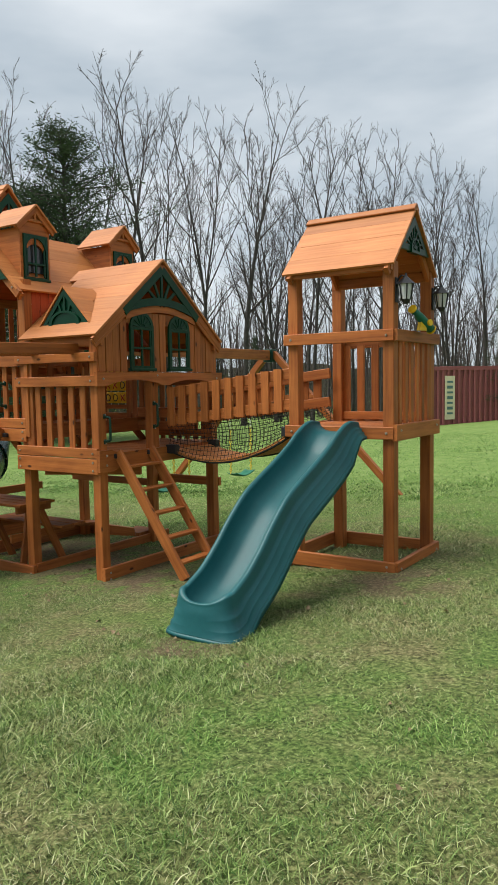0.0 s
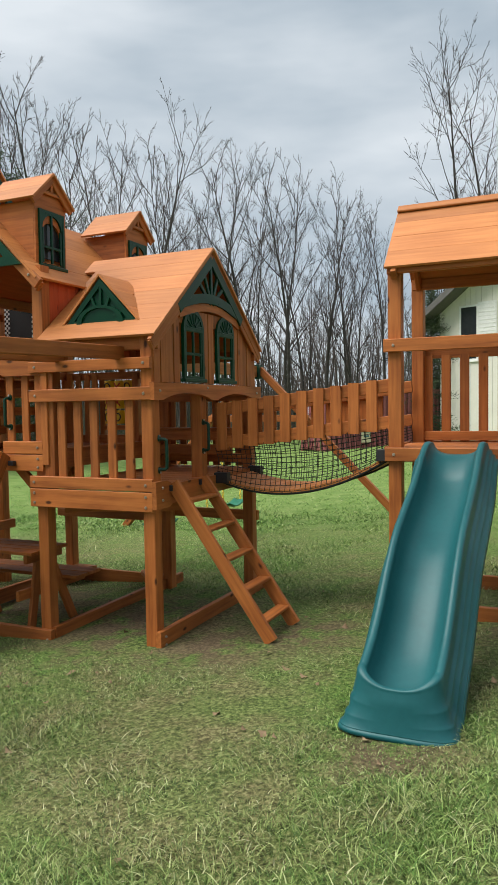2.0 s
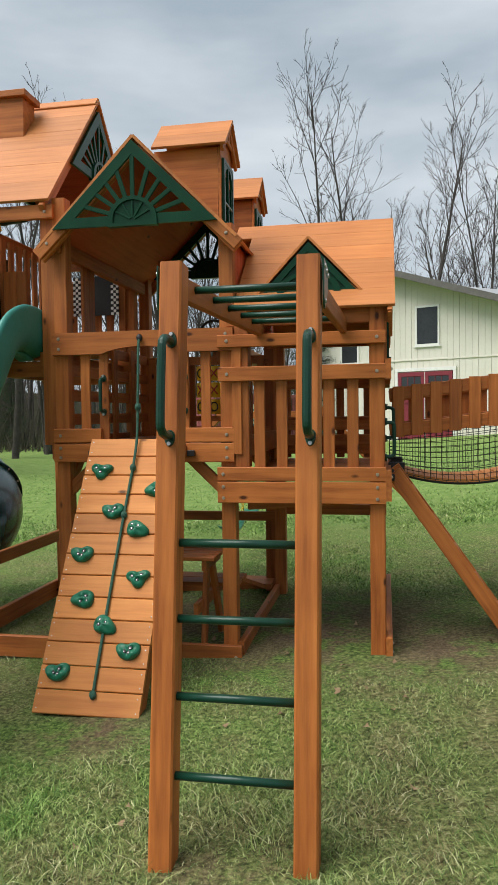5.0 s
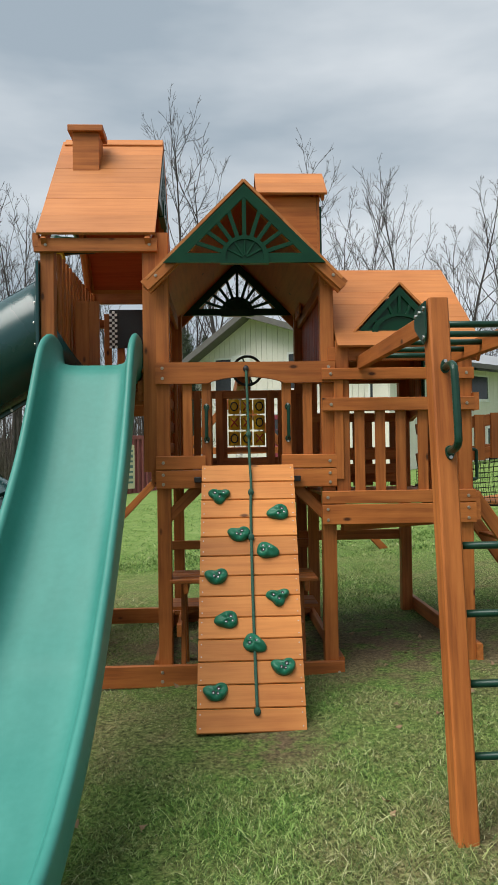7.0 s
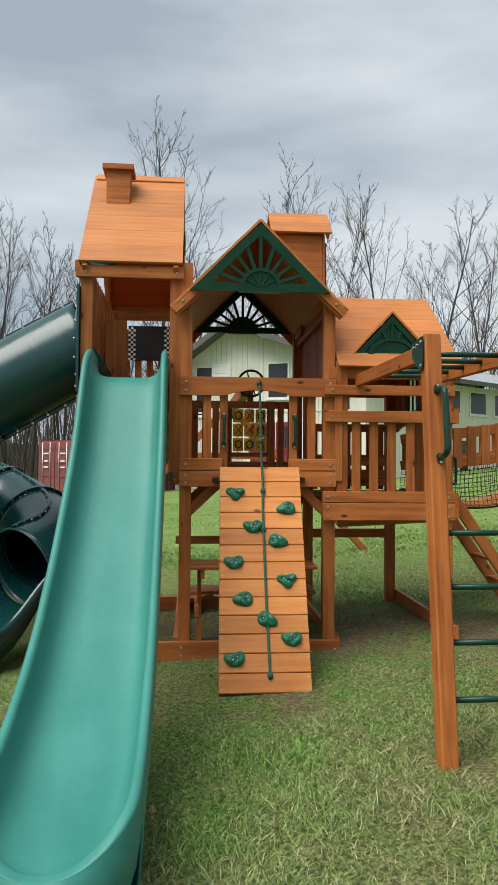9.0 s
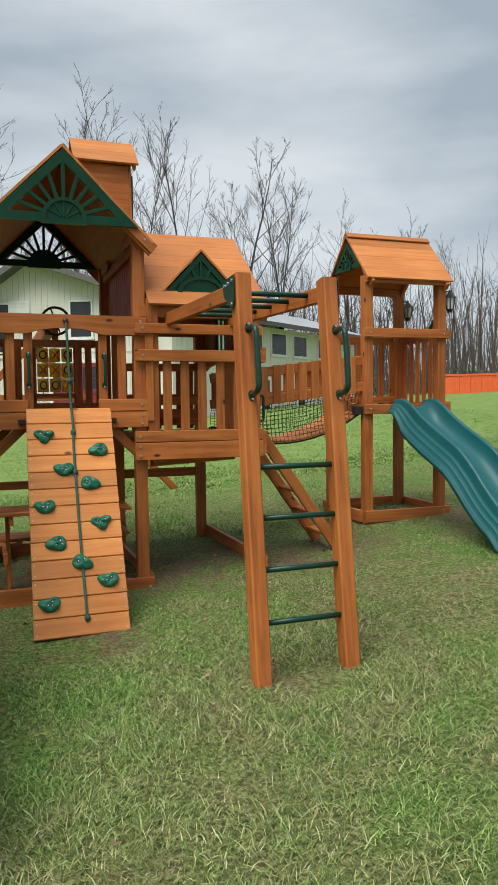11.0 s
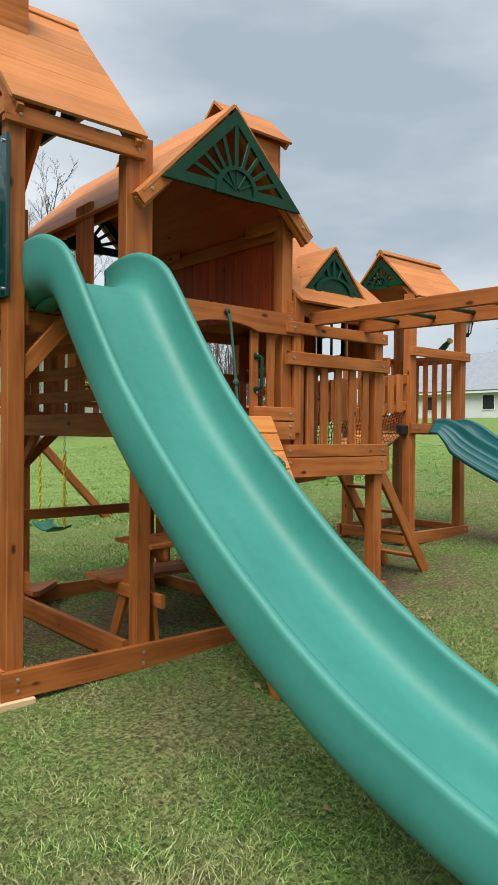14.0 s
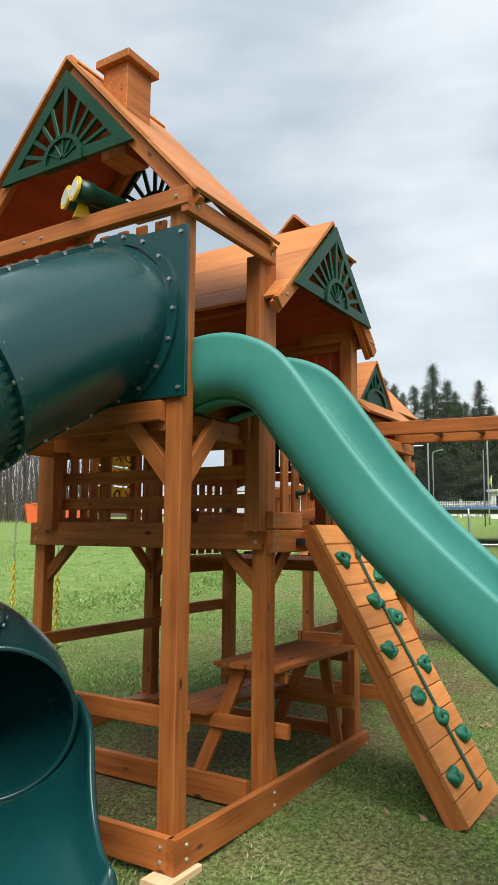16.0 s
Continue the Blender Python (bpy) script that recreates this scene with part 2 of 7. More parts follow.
def lawn_material(name):
    m, n, l, bsdf = material(name)
    geo = n.new("ShaderNodeNewGeometry")
    patch, mid = lawn_mask(n, l, geo)
    fine = noise_node(n, l, geo.outputs["Position"], 44.0, 6.0, 0.8)
    green = ramp_of(n, l, fine.outputs["Fac"], [(0.39, (0.026, 0.055, 0.012)), (0.50, (0.088, 0.152, 0.032)), (0.62, (0.215, 0.30, 0.085))])
    dry = ramp_of(n, l, fine.outputs["Fac"], [(0.39, (0.050, 0.047, 0.020)), (0.50, (0.15, 0.14, 0.060)), (0.62, (0.335, 0.305, 0.15))])
    turf = mixed(n, l, patch, green, dry)
    # untrodden, lusher lawn beyond the playset
    sep = n.new("ShaderNodeSeparateXYZ")
    l.new(geo.outputs["Position"], sep.inputs["Vector"])
    lush = n.new("ShaderNodeMapRange")
    lush.interpolation_type = 'SMOOTHSTEP'
    lush.inputs["From Min"].default_value, lush.inputs["From Max"].default_value = 7.0, 13.0
    l.new(sep.outputs["Y"], lush.inputs["Value"])
    meadow = ramp_of(n, l, mid.outputs["Fac"], [(0.34, (0.100, 0.172, 0.040)), (0.52, (0.150, 0.230, 0.060)), (0.68, (0.215, 0.275, 0.098))])
    turf = mixed(n, l, lush.outputs["Result"], turf, meadow)
    # bare trodden soil at the foot of the climbing wall, the ladder and the lookout
    soil = None
    for px, py, rad in ((-6.05, 3.36, 0.40), (-3.75, 4.75, 0.6), (-2.3, 4.85, 0.6), (-5.15, 2.32, 0.3), (-5.1, 4.85, 1.3), (-4.3, 4.5, 0.8), (-6.5, 5.2, 1.2), (-2.85, 3.2, 0.4)):
        dist = n.new("ShaderNodeVectorMath")
        dist.operation = 'DISTANCE'
        dist.inputs[1].default_value = (px, py, ground_z(px, py))
        l.new(geo.outputs["Position"], dist.inputs[0])
        mr = n.new("ShaderNodeMapRange")
        mr.inputs["From Min"].default_value, mr.inputs["From Max"].default_value = rad * 0.15, rad
        mr.inputs["To Min"].default_value, mr.inputs["To Max"].default_value = 1.0, 0.0
        l.new(dist.outputs["Value"], mr.inputs["Value"])
        if soil is None:
            soil = mr.outputs["Result"]
        else:
            mx = n.new("ShaderNodeMath")
            mx.operation = 'MAXIMUM'
            l.new(soil, mx.inputs[0]), l.new(mr.outputs["Result"], mx.inputs[1])
            soil = mx.outputs["Value"]
    ragged = n.new("ShaderNodeMath")
    ragged.operation = 'MULTIPLY'
    l.new(soil, ragged.inputs[0])
    l.new(ramp_of(n, l, mid.outputs["Fac"], [(0.40, (0, 0, 0)), (0.52, (1, 1, 1))]), ragged.inputs[1])
    dirt = ramp_of(n, l, fine.outputs["Fac"], [(0.36, (0.05, 0.038, 0.022)), (0.64, (0.21, 0.155, 0.092))])
    l.new(mixed(n, l, ragged.outputs["Value"], turf, dirt), bsdf.inputs["Base Color"])
    bsdf.inputs["Roughness"].default_value = 0.9
    bsdf.inputs["Specular IOR Level"].default_value = 0.15
    bump(n, l, fine.outputs["Fac"], 0.8, 0.02, bsdf)
    return m


LAWN = lawn_material("lawn_turf")


def blade_material():
    m, n, l, bsdf = material("grass_blade")
    geo = n.new("ShaderNodeNewGeometry")
    patch, mid = lawn_mask(n, l, geo)
    per = geo.outputs["Random Per Island"]
    green = ramp_of(n, l, per, [(0.0, (0.030, 0.085, 0.016)), (0.4, (0.098, 0.215, 0.036)), (0.8, (0.24, 0.40, 0.095)), (0.95, (0.33, 0.44, 0.15)), (1.0, (0.44, 0.45, 0.25))])
    dry = ramp_of(n, l, per, [(0.0, (0.045, 0.07, 0.02)), (0.4, (0.16, 0.20, 0.062)), (0.8, (0.34, 0.345, 0.145)), (1.0, (0.54, 0.52, 0.33))])
    l.new(mixed(n, l, patch, green, dry), bsdf.inputs["Base Color"])
    bsdf.inputs["Roughness"].default_value = 0.6
    bsdf.inputs["Specular IOR Level"].default_value = 0.25
    return m


BLADE = blade_material()

# ---- building tools ----
WORLD = {}          # world pose of every thing and part made here


def thing(name, at, label, category, group="", kind=""):
    """An empty at the base of a thing; its parts hang below it."""
    ob = new(name)
    ob.empty_display_size = 0.1
    ob.matrix_world = Matrix.Translation(at)
    WORLD[ob] = Matrix.Translation(at)
    return tagged(ob, label, category, group, kind)


def place(ob, m, parent):
    WORLD[ob] = m
    if parent is None:
        ob.matrix_world = m
    else:
        ob.parent = parent
        ob.matrix_parent_inverse = WORLD[parent].inverted()
        ob.matrix_basis = m
    return ob


def part(name, bm, mat, parent, label="", m=Matrix(), smooth=False):
    me = bpy.data.meshes.new(name)
    bmesh.ops.recalc_face_normals(bm, faces=bm.faces[:])
    bm.to_mesh(me)
    bm.free()
    if smooth:
        me.polygons.foreach_set("use_smooth", [True] * len(me.polygons))
    me.materials.append(mat)
    ob = place(new(name, me), m, parent)
    return tagged(ob, label)


MESHES = {}


def shared(key, make, mat):
    """One mesh for all alike pieces."""
    key = (key, mat.name)
    if key not in MESHES:
        bm = make()
        bmesh.ops.recalc_face_normals(bm, faces=bm.faces[:])
        me = bpy.data.meshes.new(str(key[0][0]) if isinstance(key[0], tuple) else str(key[0]))
        bm.to_mesh(me)
        bm.free()
        me.materials.append(mat)
        MESHES[key] = me
    return MESHES[key]


def stick_bm(length, w, h, c=0.004):
    """A sawn timber along x with eased long edges."""
    c = min(c, w * 0.3, h * 0.3)
    prof = [(-w / 2 + c, -h / 2), (w / 2 - c, -h / 2), (w / 2, -h / 2 + c), (w / 2, h / 2 - c),
            (w / 2 - c, h / 2), (-w / 2 + c, h / 2), (-w / 2, h / 2 - c), (-w / 2, -h / 2 + c)]
    bm = bmesh.new()
    a = [bm.verts.new((-length / 2, y, z)) for y, z in prof]
    b = [bm.verts.new((length / 2, y, z)) for y, z in prof]
    bm.faces.new(a[::-1]), bm.faces.new(b)
    for i in range(8):
        j = (i + 1) % 8
        bm.faces.new((a[i], a[j], b[j], b[i]))
    return bm


def axes(x, up):
    x = Vector(x).normalized()
    up = Vector(up)
    if abs(x.dot(up.normalized())) > 0.98:
        up = Vector((0, 1, 0)) if abs(x.y) < 0.9 else Vector((1, 0, 0))
    y = up.cross(x).normalized()
    z = x.cross(y).normalized()
    return Matrix((x, y, z)).transposed().to_4x4()


def board(name, a, b, w, h, parent, mat=None, up=(0, 0, 1), label="", c=0.004):
    """A timber from a to b; w across, h along up."""
    a, b = Vector(a), Vector(b)
    length = round((b - a).length, 3)
    mat = mat or CEDAR
    me = shared(("timber", length, w, h), lambda: stick_bm(length, w, h, c), mat)
    ob = place(new(name, me), Matrix.Translation((a + b) / 2) @ axes(b - a, up), parent)
    return tagged(ob, label)


def flat(u, v, origin):
    """Pose of a plate: its x along u, its z along v, its thickness along y."""
    u, v = Vector(u).normalized(), Vector(v).normalized()
    return Matrix.Translation(origin) @ Matrix((u, v.cross(u), v)).transposed().to_4x4()


def plate_bm(pts, t, bm=None):
    """A flat piece with outline pts (x, z), thick t along y."""
    bm = bm or bmesh.new()
    a = [bm.verts.new((x, -t / 2, z)) for x, z in pts]
    b = [bm.verts.new((x, t / 2, z)) for x, z in pts]
    bm.faces.new(a), bm.faces.new(b[::-1])
    for i in range(len(pts)):
        j = (i + 1) % len(pts)
        bm.faces.new((a[j], a[i], b[i], b[j]))
    return bm


def plate(name, pts, t, m, mat, parent, label=""):
    return part(name, plate_bm(pts, t), mat, parent, label, m)


def ring_bm(outer, inner, t, bm=None, closed=True):
    """A flat frame between two outlines of as many points."""
    bm = bm or bmesh.new()
    n = len(outer)
    rows = [[bm.verts.new((x, y, z)) for x, z in pts] for pts, y in ((outer, -t / 2), (inner, -t / 2), (inner, t / 2), (outer, t / 2))]
    for i in range(n if closed else n - 1):
        j = (i + 1) % n
        for k in range(4):
            r, s = rows[k], rows[(k + 1) % 4]
            bm.faces.new((r[i], r[j], s[j], s[i]))
    if not closed:
        bm.faces.new([r[0] for r in rows]), bm.faces.new([r[-1] for r in rows][::-1])
    return bm


def disc_bm(r, t, seg=16, r2=None):
    bm = bmesh.new()
    bmesh.ops.create_cone(bm, cap_ends=True, segments=seg, radius1=r, radius2=r if r2 is None else r2, depth=t)
    return bm


def tube_bm(pts, r, seg=8, bm=None, caps=True, ends=None):
    """A round bar through pts; r a number or one for each point."""
    bm = bm or bmesh.new()
    pts = [Vector(p) for p in pts]
    rs = r if isinstance(r, (list, tuple)) else [r] * len(pts)
    rings, side = [], None
    for i, p in enumerate(pts):
        d = (pts[min(i + 1, len(pts) - 1)] - pts[max(i - 1, 0)]).normalized()
        if side is None:
            side = d.orthogonal().normalized()
        side = (side - d * side.dot(d)).normalized()
        up = d.cross(side)
        rings.append([bm.verts.new(p + (side * math.cos(2 * math.pi * k / seg) + up * math.sin(2 * math.pi * k / seg)) * rs[i]) for k in range(seg)])
    for a, b in zip(rings, rings[1:]):
        for k in range(seg):
            j = (k + 1) % seg
            bm.faces.new((a[k], a[j], b[j], b[k]))
    if caps:
        bm.faces.new(rings[0][::-1]), bm.faces.new(rings[-1])
    return bm


def bar(name, pts, r, mat, parent, label="", seg=8):
    return part(name, tube_bm(pts, r, seg), mat, parent, label, smooth=True)


def curve(pts, steps=6):
    """A smooth line through pts."""
    p = [Vector(q) for q in pts]
    p = [p[0] * 2 - p[1]] + p + [p[-1] * 2 - p[-2]]
    out = []
    for i in range(1, len(p) - 2):
        for k in range(steps):
            t = k / steps
            out.append(0.5 * ((2 * p[i]) + (p[i + 1] - p[i - 1]) * t + (2 * p[i - 1] - 5 * p[i] + 4 * p[i + 1] - p[i + 2]) * t * t
                              + (3 * p[i] - p[i - 1] - 3 * p[i + 1] + p[i + 2]) * t ** 3))
    return out + [p[-2]]


def bolt_bm():
    bm = bmesh.new()
    bmesh.ops.create_cone(bm, cap_ends=True, segments=10, radius1=0.0108, radius2=0.0098, depth=0.004)
    for v in bmesh.ops.create_cone(bm, cap_ends=True, segments=6, radius1=0.0075, radius2=0.006, depth=0.006)["verts"]:
        v.co.z += 0.004
    return bm


def bolt(at, normal, parent):
    me = shared("bolt", bolt_bm, BOLT)
    m = Matrix.Translation(Vector(at) + Vector(normal).normalized() * 0.002) @ Vector(normal).to_track_quat("Z", "Y").to_matrix().to_4x4()
    return place(new("bolt", me), m, parent)


def handle(at, up, out, length, parent, mat=None, reach=0.055, r=0.011):
    """A bent grab handle with a foot at each end."""
    at, up, out = Vector(at), Vector(up).normalized(), Vector(out).normalized()
    lo, hi = at - up * length / 2, at + up * length / 2
    pts = curve([lo, lo + out * reach * 0.55, lo + out * reach * 0.88 + up * reach * 0.12, lo + out * reach + up * reach * 0.5, hi + out * reach - up * reach * 0.5, hi + out * reach * 0.88 - up * reach * 0.12, hi + out * reach * 0.55, hi], 4)
    bm = tube_bm(pts, r, 10)
    ends = 1 if r > 0.013 else 0.75
    for p in (lo, hi):
        side = up.cross(out) * 0.017
        away = 1 if p == hi else -1
        ring = [(math.cos(a) * 1.15, math.sin(a) * (0.022 if math.sin(a) < 0 else 0.038)) for a in np.linspace(0, 2 * math.pi, 16, endpoint=False)]
        foot = [bm.verts.new(p + out * d + side * (s1 * k) + up * (away * s2 * ends * k)) for d, k in ((0.0, 1.0), (0.010, 0.92)) for s1, s2 in ring]
        bm.faces.new(foot[:16][::-1]), bm.faces.new(foot[16:])
        for i in range(16):
            j = (i + 1) % 16
            bm.faces.new((foot[i], foot[j], foot[16 + j], foot[16 + i]))
    ob = part("grab_handle", bm, mat or BARGREEN, parent, "dark green metal grab handle", smooth=False)
    for p, away in ((lo, -1), (hi, 1)):
        place(new("handle_bolt", shared("handle_bolt", lambda: disc_bm(0.007, 0.006, 8), STEEL)), Matrix.Translation(p + out * 0.012 + up * (away * 0.027 * ends)) @ out.to_track_quat("Z", "Y").to_matrix().to_4x4(), ob)
    return ob


# ---- ground ----


def build_ground():
    xs = np.concatenate([-np.geomspace(400, 14, 16), np.linspace(-13, 3, 65), np.geomspace(4, 400, 18)])
    ys = np.concatenate([-np.geomspace(300, 5, 12), np.linspace(-4, 12, 65), np.geomspace(13, 500, 22)])
    verts = [(float(x), float(y), ground_z(x, y) + (0.012 * noise.noise((x * 0.9, y * 0.9, 0)) if -13 < x < 3 and -4 < y < 12 else 0)) for y in ys for x in xs]
    w = len(xs)
    faces = [(j * w + i, j * w + i + 1, (j + 1) * w + i + 1, (j + 1) * w + i) for j in range(len(ys) - 1) for i in range(w - 1)]
    me = bpy.data.meshes.new("ground")
    me.from_pydata(verts, [], faces)
    me.polygons.foreach_set("use_smooth", [True] * len(me.polygons))
    me.materials.append(LAWN)
    tagged(new("ground", me), "mown lawn of green and straw-coloured grass", "lawn", kind="structure")


build_ground()

# ---- play tower: a high deck with a chimney roof beside a gabled climbing deck ----
P = 0.088                                  # post thickness
AX0, AX1 = -7.405, -6.755                  # posts of the high deck
BX0, BX1 = -6.672, -5.600                  # posts of the gabled deck
FY, BY = 4.462, 6.09                       # front and back posts
AY = 5.95                                  # back posts of the high deck
DECK_A, DECK_B, DECK_C = 1.78, 1.11, 0.92


def post(x, y, z0, z1, parent, name="post"):
    return board(name, (x, y, z0), (x, y, z1), P, P, parent)


def bolts_on(parent, pts, normal):
    for p in pts:
        bolt(p, normal, parent)


def slat_row(a, b, z0, z1, count, parent, w=0.062, t=0.02, out=(0, -1, 0), inset=0.5):
    """Upright slats spread evenly between a and b."""
    a, b, out = Vector(a), Vector(b), Vector(out)
    along = (b - a).normalized()
    for i in range(count):
        p = a.lerp(b, (i + inset) / (count - 1 + 2 * inset))
        board("slat", (p.x, p.y, z0), (p.x, p.y, z1), t, w, parent, up=along)


def arch_rail(name, a, b, z0, z1, rise, t, parent, arcs=1, ends=0.2):
    """A rail with low arches cut from its lower edge."""
    a, b = Vector(a), Vector(b)
    length = (b - a).length
    pts = [(0, z1), (0, z0)]
    span = (length - 2 * ends - (arcs - 1) * 0.09) / arcs
    for k in range(arcs):
        s = ends + k * (span + 0.09)
        for i in range(13):
            q = i / 12
            pts.append((s + span * q, z0 + rise * math.sin(math.pi * q) ** 0.7))
    pts += [(length, z0), (length, z1)]
    return plate(name, pts, t, flat(b - a, (0, 0, 1), a), CEDAR, parent)


def roof_side(ridge_a, ridge_b, eave_a, eave_b, planks, parent, t=0.018, cap=True, skew=0.0):
    """A slope of overlapping roof boards from ridge to eave."""
    ra, rb, ea, eb = (Vector(v) for v in (ridge_a, ridge_b, eave_a, eave_b))
    nrm = (rb - ra).cross(ea - ra).normalized()
    if nrm.z < 0:
        nrm = -nrm
    width = (ea - ra).length / planks
    for i in range(planks):
        q = (i + 0.5) / planks
        jig = nrm * (0.0006 * (i % 2))
        board("roof_board", ra.lerp(ea, q) + jig, rb.lerp(eb, q) + jig, t, width - 0.0006, parent, ROOFWOOD, up=(ea - ra), c=0.0012)


def sunburst(parent, peak, half, drop, u, rays, t=0.02, rim=0.06, name="gable_panel", hub_r=None, low=False):
    """A painted gable: two rakes and a sill, rays spreading from a half-round hub. peak: top of the triangle; u: along the sill."""
    peak, u = Vector(peak), Vector(u).normalized()
    m = flat(u, (0, 0, 1), peak - Vector((0, 0, drop)))
    hub_r = hub_r or half * 0.30
    slope = drop / half
    k = math.hypot(1, slope)
    inner = [(-half + rim * (1 + k) / slope, rim), (half - rim * (1 + k) / slope, rim), (0, drop - rim * k)]
    frame_ob = part(name, ring_bm([(-half, 0), (half, 0), (0, drop)], inner, t), GREEN, parent, "dark green painted sunburst gable panel", m)
    tall = 0.62 if low else 0.92
    hub = [(hub_r * math.cos(a), rim * 0.45 + hub_r * tall * math.sin(a)) for a in np.linspace(0, math.pi, 19)]
    hub_in = [(0.78 * x, rim * 0.45 + 0.78 * (z - rim * 0.45) + 0.008) for x, z in hub]
    part("hub", ring_bm(hub + [(-hub_r, -0.008), (hub_r, -0.008)], hub_in + [(-hub_r * 0.78, 0.012), (hub_r * 0.78, 0.012)], t + 0.022), GREEN, frame_ob, m=m)
    part("hub_back", plate_bm([(0.97 * x, z - 0.002) for x, z in hub], t * 0.7), GREEN, frame_ob, m=m)
    for i in range(0 if low else 5):
        a = math.pi * (i + 1) / 6
        r0, r1 = hub_r * 0.1, hub_r * 0.82
        board("hub_ray", m @ Vector((r0 * math.cos(a), 0, rim * 0.45 + r0 * math.sin(a))), m @ Vector((r1 * math.cos(a), 0, rim * 0.45 + r1 * 0.92 * math.sin(a))), 0.012, t + 0.012, frame_ob, GREEN, up=m.to_3x3() @ Vector((0, 1, 0)), c=0.002)
    for i in range(rays):
        a = math.pi * (i + 1) / (rays + 1)
        d = Vector((math.cos(a), 0, math.sin(a)))
        # length until the rake
        reach = (drop - rim * 0.45) / (d.z + slope * abs(d.x)) - rim * 0.55
        p0, p1 = d * hub_r * (0.6 if low else 0.9) + Vector((0, 0, rim * 0.45)), d * reach + Vector((0, 0, rim * 0.45))
        if reach > hub_r * 1.05:
            board("ray", m @ p0, m @ p1, hub_r * (0.10 if low else 0.17), t * 0.8, frame_ob, GREEN, up=m.to_3x3() @ Vector((0, 1, 0)), c=0.002)
    return frame_ob


def build_tower():
    base = (-6.6, 5.2, ground_z(-6.6, 5.2))
    tw = thing("play_tower", base, "orange-stained cedar play tower with gabled and chimney roofs", "playground tower")
    gz = lambda x, y: ground_z(x, y)
    # posts of the gabled deck; the front left one carries the high deck too
    post(BX0, FY, gz(BX0, FY) + 0.02, 2.66, tw)
    post(BX1, FY, gz(BX1, FY) + 0.0, 2.44, tw)
    post(BX0, BY, gz(BX0, BY) + 0.0, 2.44, tw)
    post(BX1, BY, gz(BX1, BY) + 0.0, 2.44, tw)
    # posts of the high deck
    post(AX0, FY, -0.265, 2.60, tw)
    post(AX1 + 0.002, FY, 1.11, 2.56, tw)
    post(AX0, AY, gz(AX0, AY), 2.60, tw)
    post(AX1 + 0.002, AY, 1.11, 2.60, tw)
    # ground frame
    g = dict(parent=tw)
    fb = board("base_beam", (AX0 - P / 2 - 0.04, FY - P / 2 - 0.02, -0.192), (BX1 + 0.075, FY - P / 2 - 0.02, -0.192), 0.038, 0.138, tw)
    bolts_on(fb, [(AX0, FY - P / 2 - 0.039, -0.165), (AX0, FY - P / 2 - 0.039, -0.222), (BX0 - 0.02, FY - P / 2 - 0.039, -0.165), (BX0 - 0.02, FY - P / 2 - 0.039, -0.222), (BX1 + 0.04, FY - P / 2 - 0.039, -0.192)], (0, -1, 0))
    lb = board("base_beam", (AX0 - P / 2 - 0.02, FY - 0.06, -0.192), (AX0 - P / 2 - 0.02, AY + 0.06, -0.192), 0.038, 0.138, tw)
    bolts_on(lb, [(AX0 - P / 2 - 0.039, FY - 0.01, -0.165), (AX0 - P / 2 - 0.039, FY - 0.01, -0.222)], (-1, 0, 0))
    board("base_beam", (BX0 - P / 2 - 0.02, FY + P / 2, -0.186), (BX0 - P / 2 - 0.02, BY + 0.04, -0.186), 0.038, 0.13, tw)
    board("base_beam", (BX1 + P / 2 + 0.02, FY + P / 2 - 0.08, -0.172), (BX1 + P / 2 + 0.02, BY + 0.16, -0.172), 0.038, 0.13, tw)
    board("base_beam", (AX0 - 0.06, BY + P / 2 + 0.02, -0.186), (BX1 + 0.05, BY + P / 2 + 0.02, -0.186), 0.038, 0.13, tw)
    # corner gussets lying on the frame
    for x, y, sx in ((BX0, BY, 1), (BX1, BY, -1)):
        plate("corner_gusset", [(0, 0), (0.30 * sx, 0), (0.30 * sx, -0.05), (0.05 * sx, -0.30), (0, -0.30)], 0.035, flat((1, 0, 0), (0, 1, 0), (x - 0.03 * sx, y + 0.03, -0.10)), CEDAR, tw)
    # mid brace of the high deck's side, and low rails at the back
    br = board("side_brace", (AX0 + P / 2 + 0.018, FY - 0.03, 0.30), (AX0 + P / 2 + 0.018, AY + 0.08, 0.30), 0.036, 0.088, tw)
    board("back_brace", (BX0 - 0.1, BY - P / 2 - 0.02, 0.44), (BX1 + 0.06, BY - P / 2 - 0.02, 0.44), 0.036, 0.075, tw)
    # deck beams of the gabled deck
    y = FY - P / 2 - 0.019
    for z, h in ((1.06, 0.116), (1.168, 0.088)):
        if h > 0.1:
            b = board("deck_beam", (BX0 - 0.045, y, z), (BX1 + 0.045, y, z), 0.036, h, tw)
            bolts_on(b, [(BX0, y - 0.018, z + 0.03), (BX0, y - 0.018, z - 0.03), (BX1, y - 0.018, z + 0.03), (BX1, y - 0.018, z - 0.03)], (0, -1, 0))
        else:
            for x0, x1, xb in ((BX0 - 0.045, BX0 + 0.27, BX0), (BX1 - 0.31, BX1 + 0.045, BX1)):
                b = board("deck_beam", (x0, y, z), (x1, y, z), 0.036, h, tw)
                bolt((xb, y - 0.018, z), (0, -1, 0), b)
    for x in (BX0 - P / 2 - 0.019, BX1 + P / 2 + 0.019):
        b = board("deck_beam", (x, FY - 0.03, 1.085), (x, BY + 0.05, 1.085), 0.036, 0.14, tw)
        s = -1 if x < -6.2 else 1
        bolts_on(b, [(x + s * 0.018, FY, 1.115), (x + s * 0.018, FY, 1.055), (x + s * 0.018, BY, 1.115), (x + s * 0.018, BY, 1.055)], (s, 0, 0))
